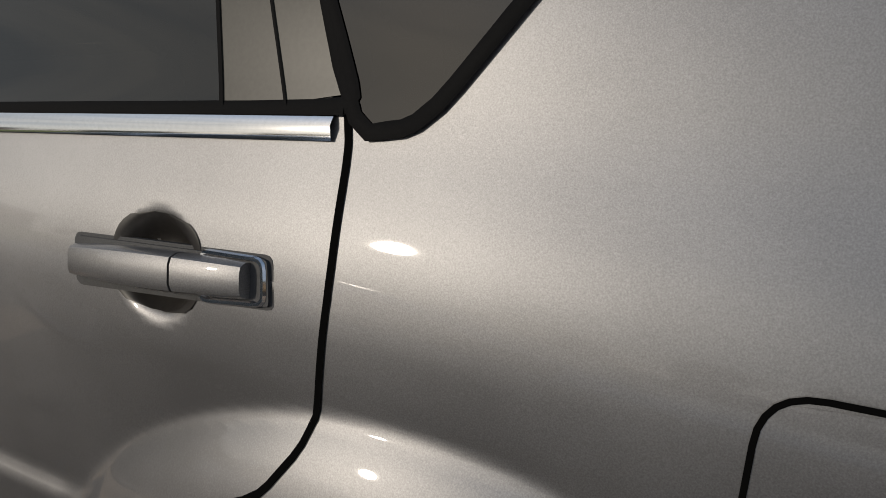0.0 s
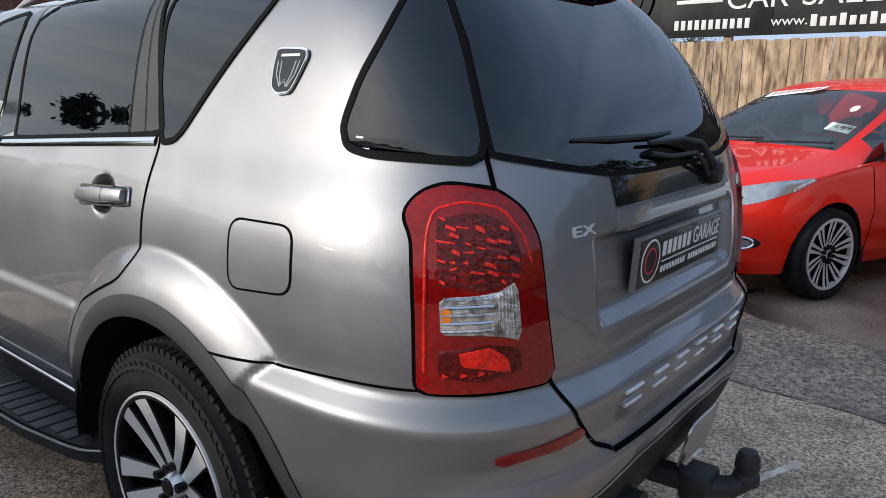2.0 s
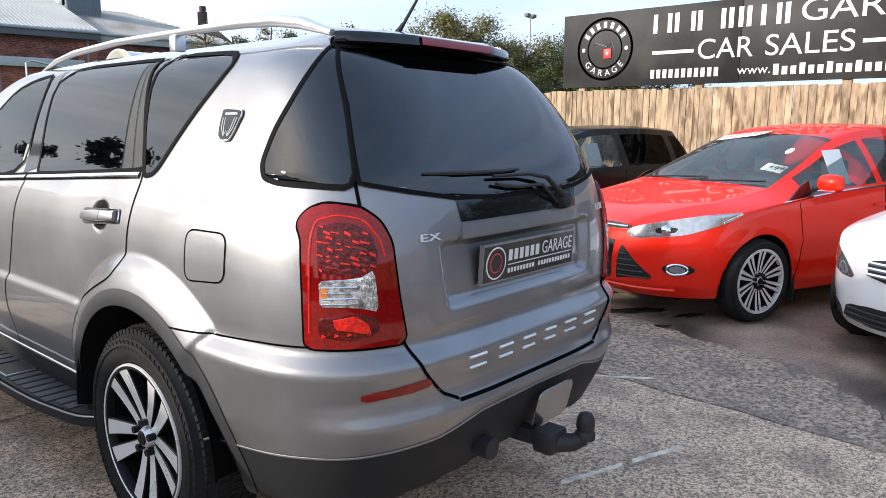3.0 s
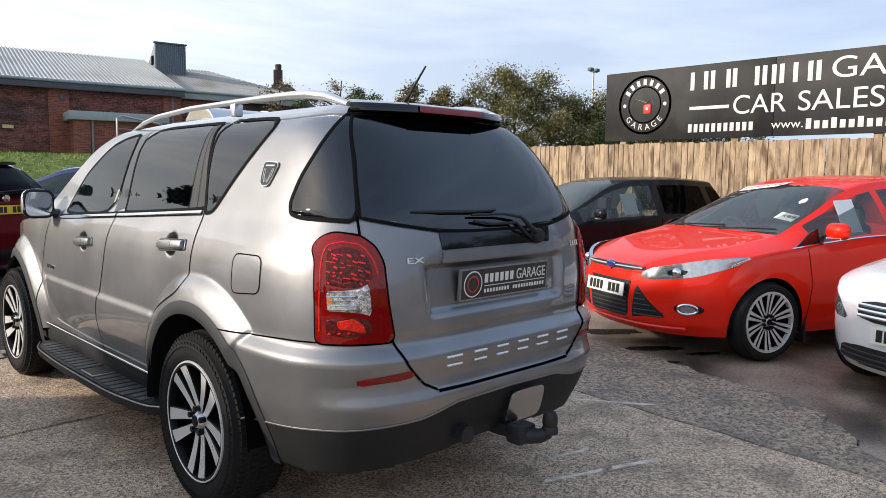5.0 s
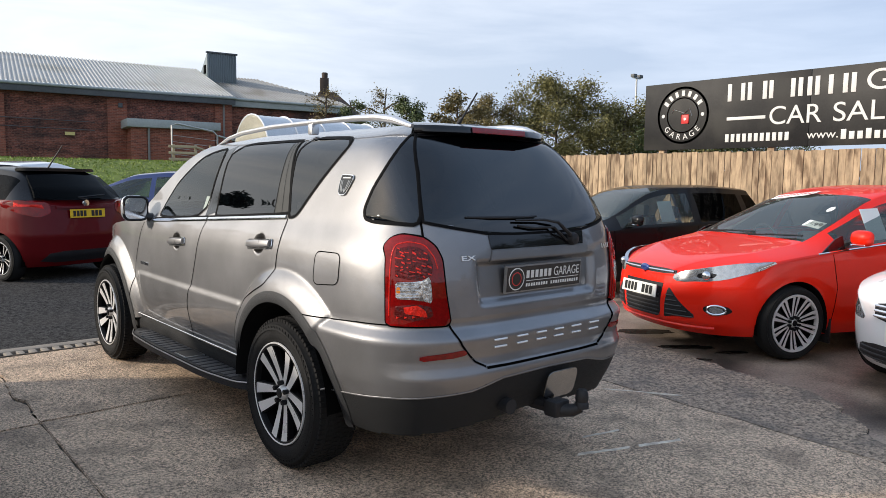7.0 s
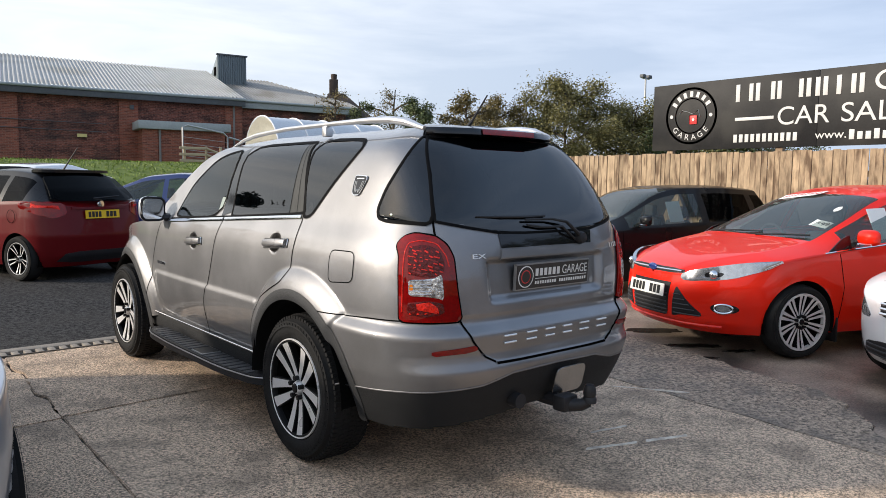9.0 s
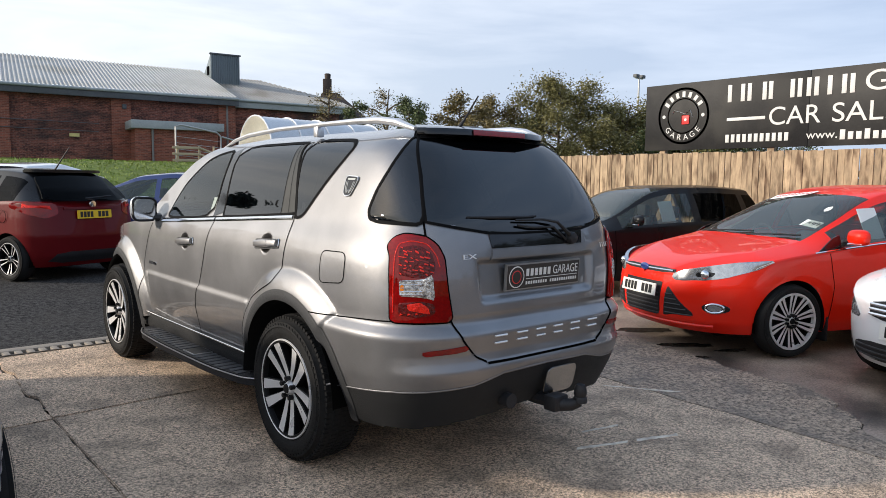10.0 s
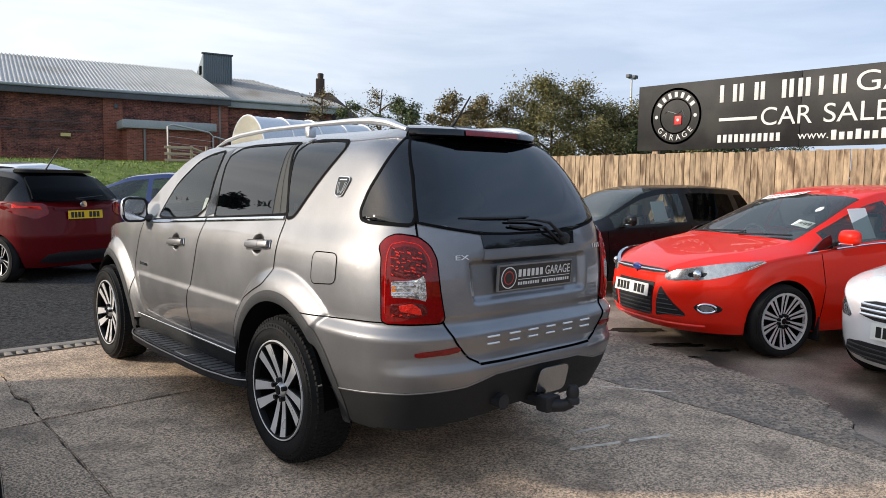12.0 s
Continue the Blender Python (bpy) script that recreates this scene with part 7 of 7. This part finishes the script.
part("roof_fin", prism_bm(chaikin([(0, 0), (.18, 0), (.03, .07), (0, .06)], 1), .03, .004, frame_on((.015, -2.85, 1.385), (0, 1, 0), (0, 0, 1))), PAINT_BLACK, black, "black roof fin")

# white car
WHT = CarForm(.90, .88, -3.5,
              [(.95, .60), (.80, .74), (.5, .84), (.1, .90), (-.4, .98), (-1.3, 1.50), (-2.0, 1.62), (-3.0, 1.56), (-3.3, 1.2), (-3.52, .9)],
              [(.95, .57), (.5, .76), (0, .84), (-.6, .92), (-3.0, 1.08), (-3.5, .95)],
              [(.95, .35), (.3, .70), (-.5, .72), (-1.3, .62), (-3.0, .6), (-3.5, .5)], bottom=.22, nose_n=2.5, nose_start=-.1, lean=.28)
WM = pose(3.66, -2.08, -.02, 0, 0, 73)
white = build_car("white_crossover", "white crossover car parked with its nose out", WHT, WM, PAINT_WHITE, 2.67, .34, (-3.0, -.6), (-1.30, -.45), (-3.3, -3.0), ((-1.65, -1.55), (-2.45, -2.35)), .79)
for k in (1, -1):
    hl = part("headlamp", scan_patch([(k * a, b) for a, b in chaikin([(.48, .55), (.66, .55), (.80, .60), (.87, .72), (.80, .74), (.62, .67)], 2)], on_front(WHT, .006), 10, 12, .04), HEADLAMP, white, "clear swept headlamp")
    part("amber_lens", scan_patch([(k * a, b) for a, b in chaikin([(.74, .60), (.81, .62), (.85, .71), (.80, .71)], 2)], on_front(WHT, .009), 6, 6, .02), AMBER, hl)
    part("bumper_corner", scan_patch([(k * a, b) for a, b in chaikin([(.60, .27), (.74, .29), (.78, .36), (.70, .38), (.62, .34)], 2)], on_front(WHT, .004), 8, 10, .02), BLACK_PLASTIC, white, "black bumper corner")
g = part("grille", scan_patch(chaikin([(-.42, .70), (-.40, .565), (.40, .565), (.42, .70)], 1), on_front(WHT, .004), 8, 20, .02), BLACK_PLASTIC, white, "black grille")
for z in (.60, .635, .67):
    part("grille_bar", tube_bm([(x, float(WHT.front_y(x, z)) + .010, z) for x in np.linspace(-.40, .40, 18)], .012, 6), CHROME, g, "chrome grille bar")
g = part("lower_grille", scan_patch(chaikin([(-.55, .40), (-.60, .26), (.60, .26), (.55, .40)], 1), on_front(WHT, .004), 8, 20, .02), BLACK_PLASTIC, white, "black lower grille")
for z in (.29, .325, .36):
    part("grille_bar", tube_bm([(x, float(WHT.front_y(x, z)) + .006, z) for x in np.linspace(-.55, .55, 18)], .007, 5), GREY_PLASTIC, g)
plate_bars(white, frame_on((0, float(WHT.front_y(0, .50)) + .025, .50), (-1, 0, 0), (0, -.05, 1)), PLATE_WHITE)

# maroon hatchback, seen from behind; y forward from the front axle
MAR = CarForm(.850, .78, -3.13,
              [(.85, .65), (.6, .84), (.2, .95), (-.3, 1.05), (-.45, 1.10), (-.9, 1.32), (-1.3, 1.46), (-1.7, 1.505), (-2.1, 1.50), (-2.42, 1.47), (-2.60, 1.42), (-2.80, 1.25), (-3.0, 1.08), (-3.13, .95)],
              [(.85, .6), (.4, .84), (0, .90), (-.6, .95), (-2.0, 1.01), (-2.7, 1.05), (-3.2, 1.02)],
              [(.85, .3), (.3, .6), (-.4, .66), (-1.2, .58), (-2.2, .56), (-2.9, .52), (-3.2, .5)], tail_n=3.0, tail_start=.62, tail_lean=.16)
MM = pose(-.08, 7.77, .10, 0, 0, 22) @ Matrix.Translation((0, 2.51, 0))
maroon = build_car("maroon_hatchback", "maroon hatchback with a black roof seen from behind", MAR, MM, PAINT_MAROON, 2.51, .305, (-2.62, -.6), (-1.25, -.42), (-2.99, -2.80), ((-1.55, -1.45), (-2.15, -2.05)), .735, spokes=5, twin=True, roof_paint=PAINT_BLACK, dark_glass=DARK_PANE, rim=.205, apart=(.012, .022), arm=(.006, .006))


def on_tail(form, off=.0):
    return lambda u, z, d: (u, float(form.tail_y(u, z)) - off - d, z)


part("tail_screen", scan_patch(chaikin([(-.64, 1.065), (.64, 1.065), (.60, 1.20), (.52, 1.42), (-.52, 1.42), (-.60, 1.20)], 1), lambda u, z, d: (u, float(np.interp(z, [1.0, 1.2, 1.43], [-3.145, -2.96, -2.655])) + .10 * (u / .6) ** 2 - d, z), 12, 16, .02), DARK_PANE, maroon, "dark tail window")
part("spoiler", prism_bm(chaikin([(-.53, .1), (-.50, -.26), (.50, -.26), (.53, .1)], 2), .040, .012, Matrix.Translation((0, -2.40, 1.440))), PAINT_BLACK, maroon, "black roof spoiler")
for k in (1, -1):
    tl = part("tail_lamp", scan_patch([(k * a, b) for a, b in chaikin([(.48, .90), (.50, 1.03), (.62, 1.06), (.80, 1.065), (.845, 1.02), (.80, .90), (.64, .835)], 1)], on_tail(MAR, .008), 10, 14, .04), LAMP_RED, maroon, "red tail lamp")
    part("lamp_bar", scan_patch([(k * a, b) for a, b in ((.56, .955), (.80, .975), (.79, 1.035), (.58, 1.02))], on_tail(MAR, .012), 3, 8, .01), LAMP_RED_BRIGHT, tl)
    add_mirror(maroon, .93, -.80, 1.04, PAINT_BLACK, k)
plate_bars(maroon, frame_on((0, float(MAR.tail_y(0, .88)) - .020, .885), (1, 0, 0), (0, .05, 1)), PLATE_YELLOW)
part("plate_garnish", scan_patch([(-.42, .955), (.42, .955), (.42, .985), (-.42, .985)], on_tail(MAR, .020), 3, 14, .03), PAINT_MAROON, maroon)
part("lower_bumper", scan_patch(chaikin([(-.62, .25), (.62, .25), (.50, .40), (-.50, .40)], 1), on_tail(MAR, .006), 6, 16, .02), BLACK_PLASTIC, maroon, "black lower bumper")
part("emblem", lathe_bm([(0, -.01), (.045, -.008), (.05, 0)], 20, "y"), CHROME, maroon, "plain oval chrome emblem").location = (0, float(MAR.tail_y(0, 1.02)) - .012, 1.020)
part("wiper", tube_bm([(.0, -3.12, 1.07), (-.14, -3.11, 1.10), (.30, -3.06, 1.13)], .010, 5), BLACK_PLASTIC, maroon)
part("aerial", tube_bm([(0, -2.30, 1.48), (.12, -2.46, 1.80)], [.012, .005], 6), BLACK_PLASTIC, maroon)
part("fuel_ring", tube_bm([(-.848, -2.42 + .085 * math.cos(t), .86 + .085 * math.sin(t)) for t in np.linspace(0, 2 * math.pi, 25)[:-1]], .003, 5, 1, True), GAP, maroon)

# blue saloon and white car further off, silver hatchback alongside
BLU = CarForm(.875, .86, -3.55,
              [(.9, .62), (.6, .82), (.0, .98), (-.3, 1.04), (-1.2, 1.42), (-1.8, 1.48), (-2.5, 1.42), (-3.1, 1.20), (-3.45, 1.05), (-3.57, .8)],
              [(.9, .6), (.4, .82), (0, .90), (-.6, .95), (-2.6, 1.02), (-3.2, 1.02), (-3.6, .8)],
              [(.9, .3), (.3, .6), (-.4, .68), (-1.2, .58), (-2.6, .55), (-3.4, .52), (-3.6, .45)])
blue = build_car("blue_saloon", "dark blue saloon parked beyond the maroon car", BLU, pose(.9, 10.9, .12, 0, 0, 55), PAINT_BLUE, 2.7, .315, (-3.1, -.55), (-1.15, -.32), (-3.3, -2.6), ((-1.62, -1.52), (-2.45, -2.38)), .77)
pale = build_car("white_estate", "white estate car parked beyond the maroon hatchback", WHT, pose(2.0, 13.8, .14, 0, 0, -49), PAINT_WHITE, 2.67, .34, (-3.0, -.6), (-1.30, -.45), (-3.3, -3.0), ((-1.65, -1.55), (-2.45, -2.35)), .79)
build_car("silver_hatchback", "pale silver hatchback parked alongside on the concrete", RED, pose(-3.12, -.22, .0, 0, 0, 180) @ Matrix.Diagonal((1, 1, .93, 1)), PAINT_SILVER, 2.648, .322, (-2.95, -.48), (-1.12, -.24), (-3.18, -2.85), ((-1.46, -1.37), (-2.36, -2.28)), .80)
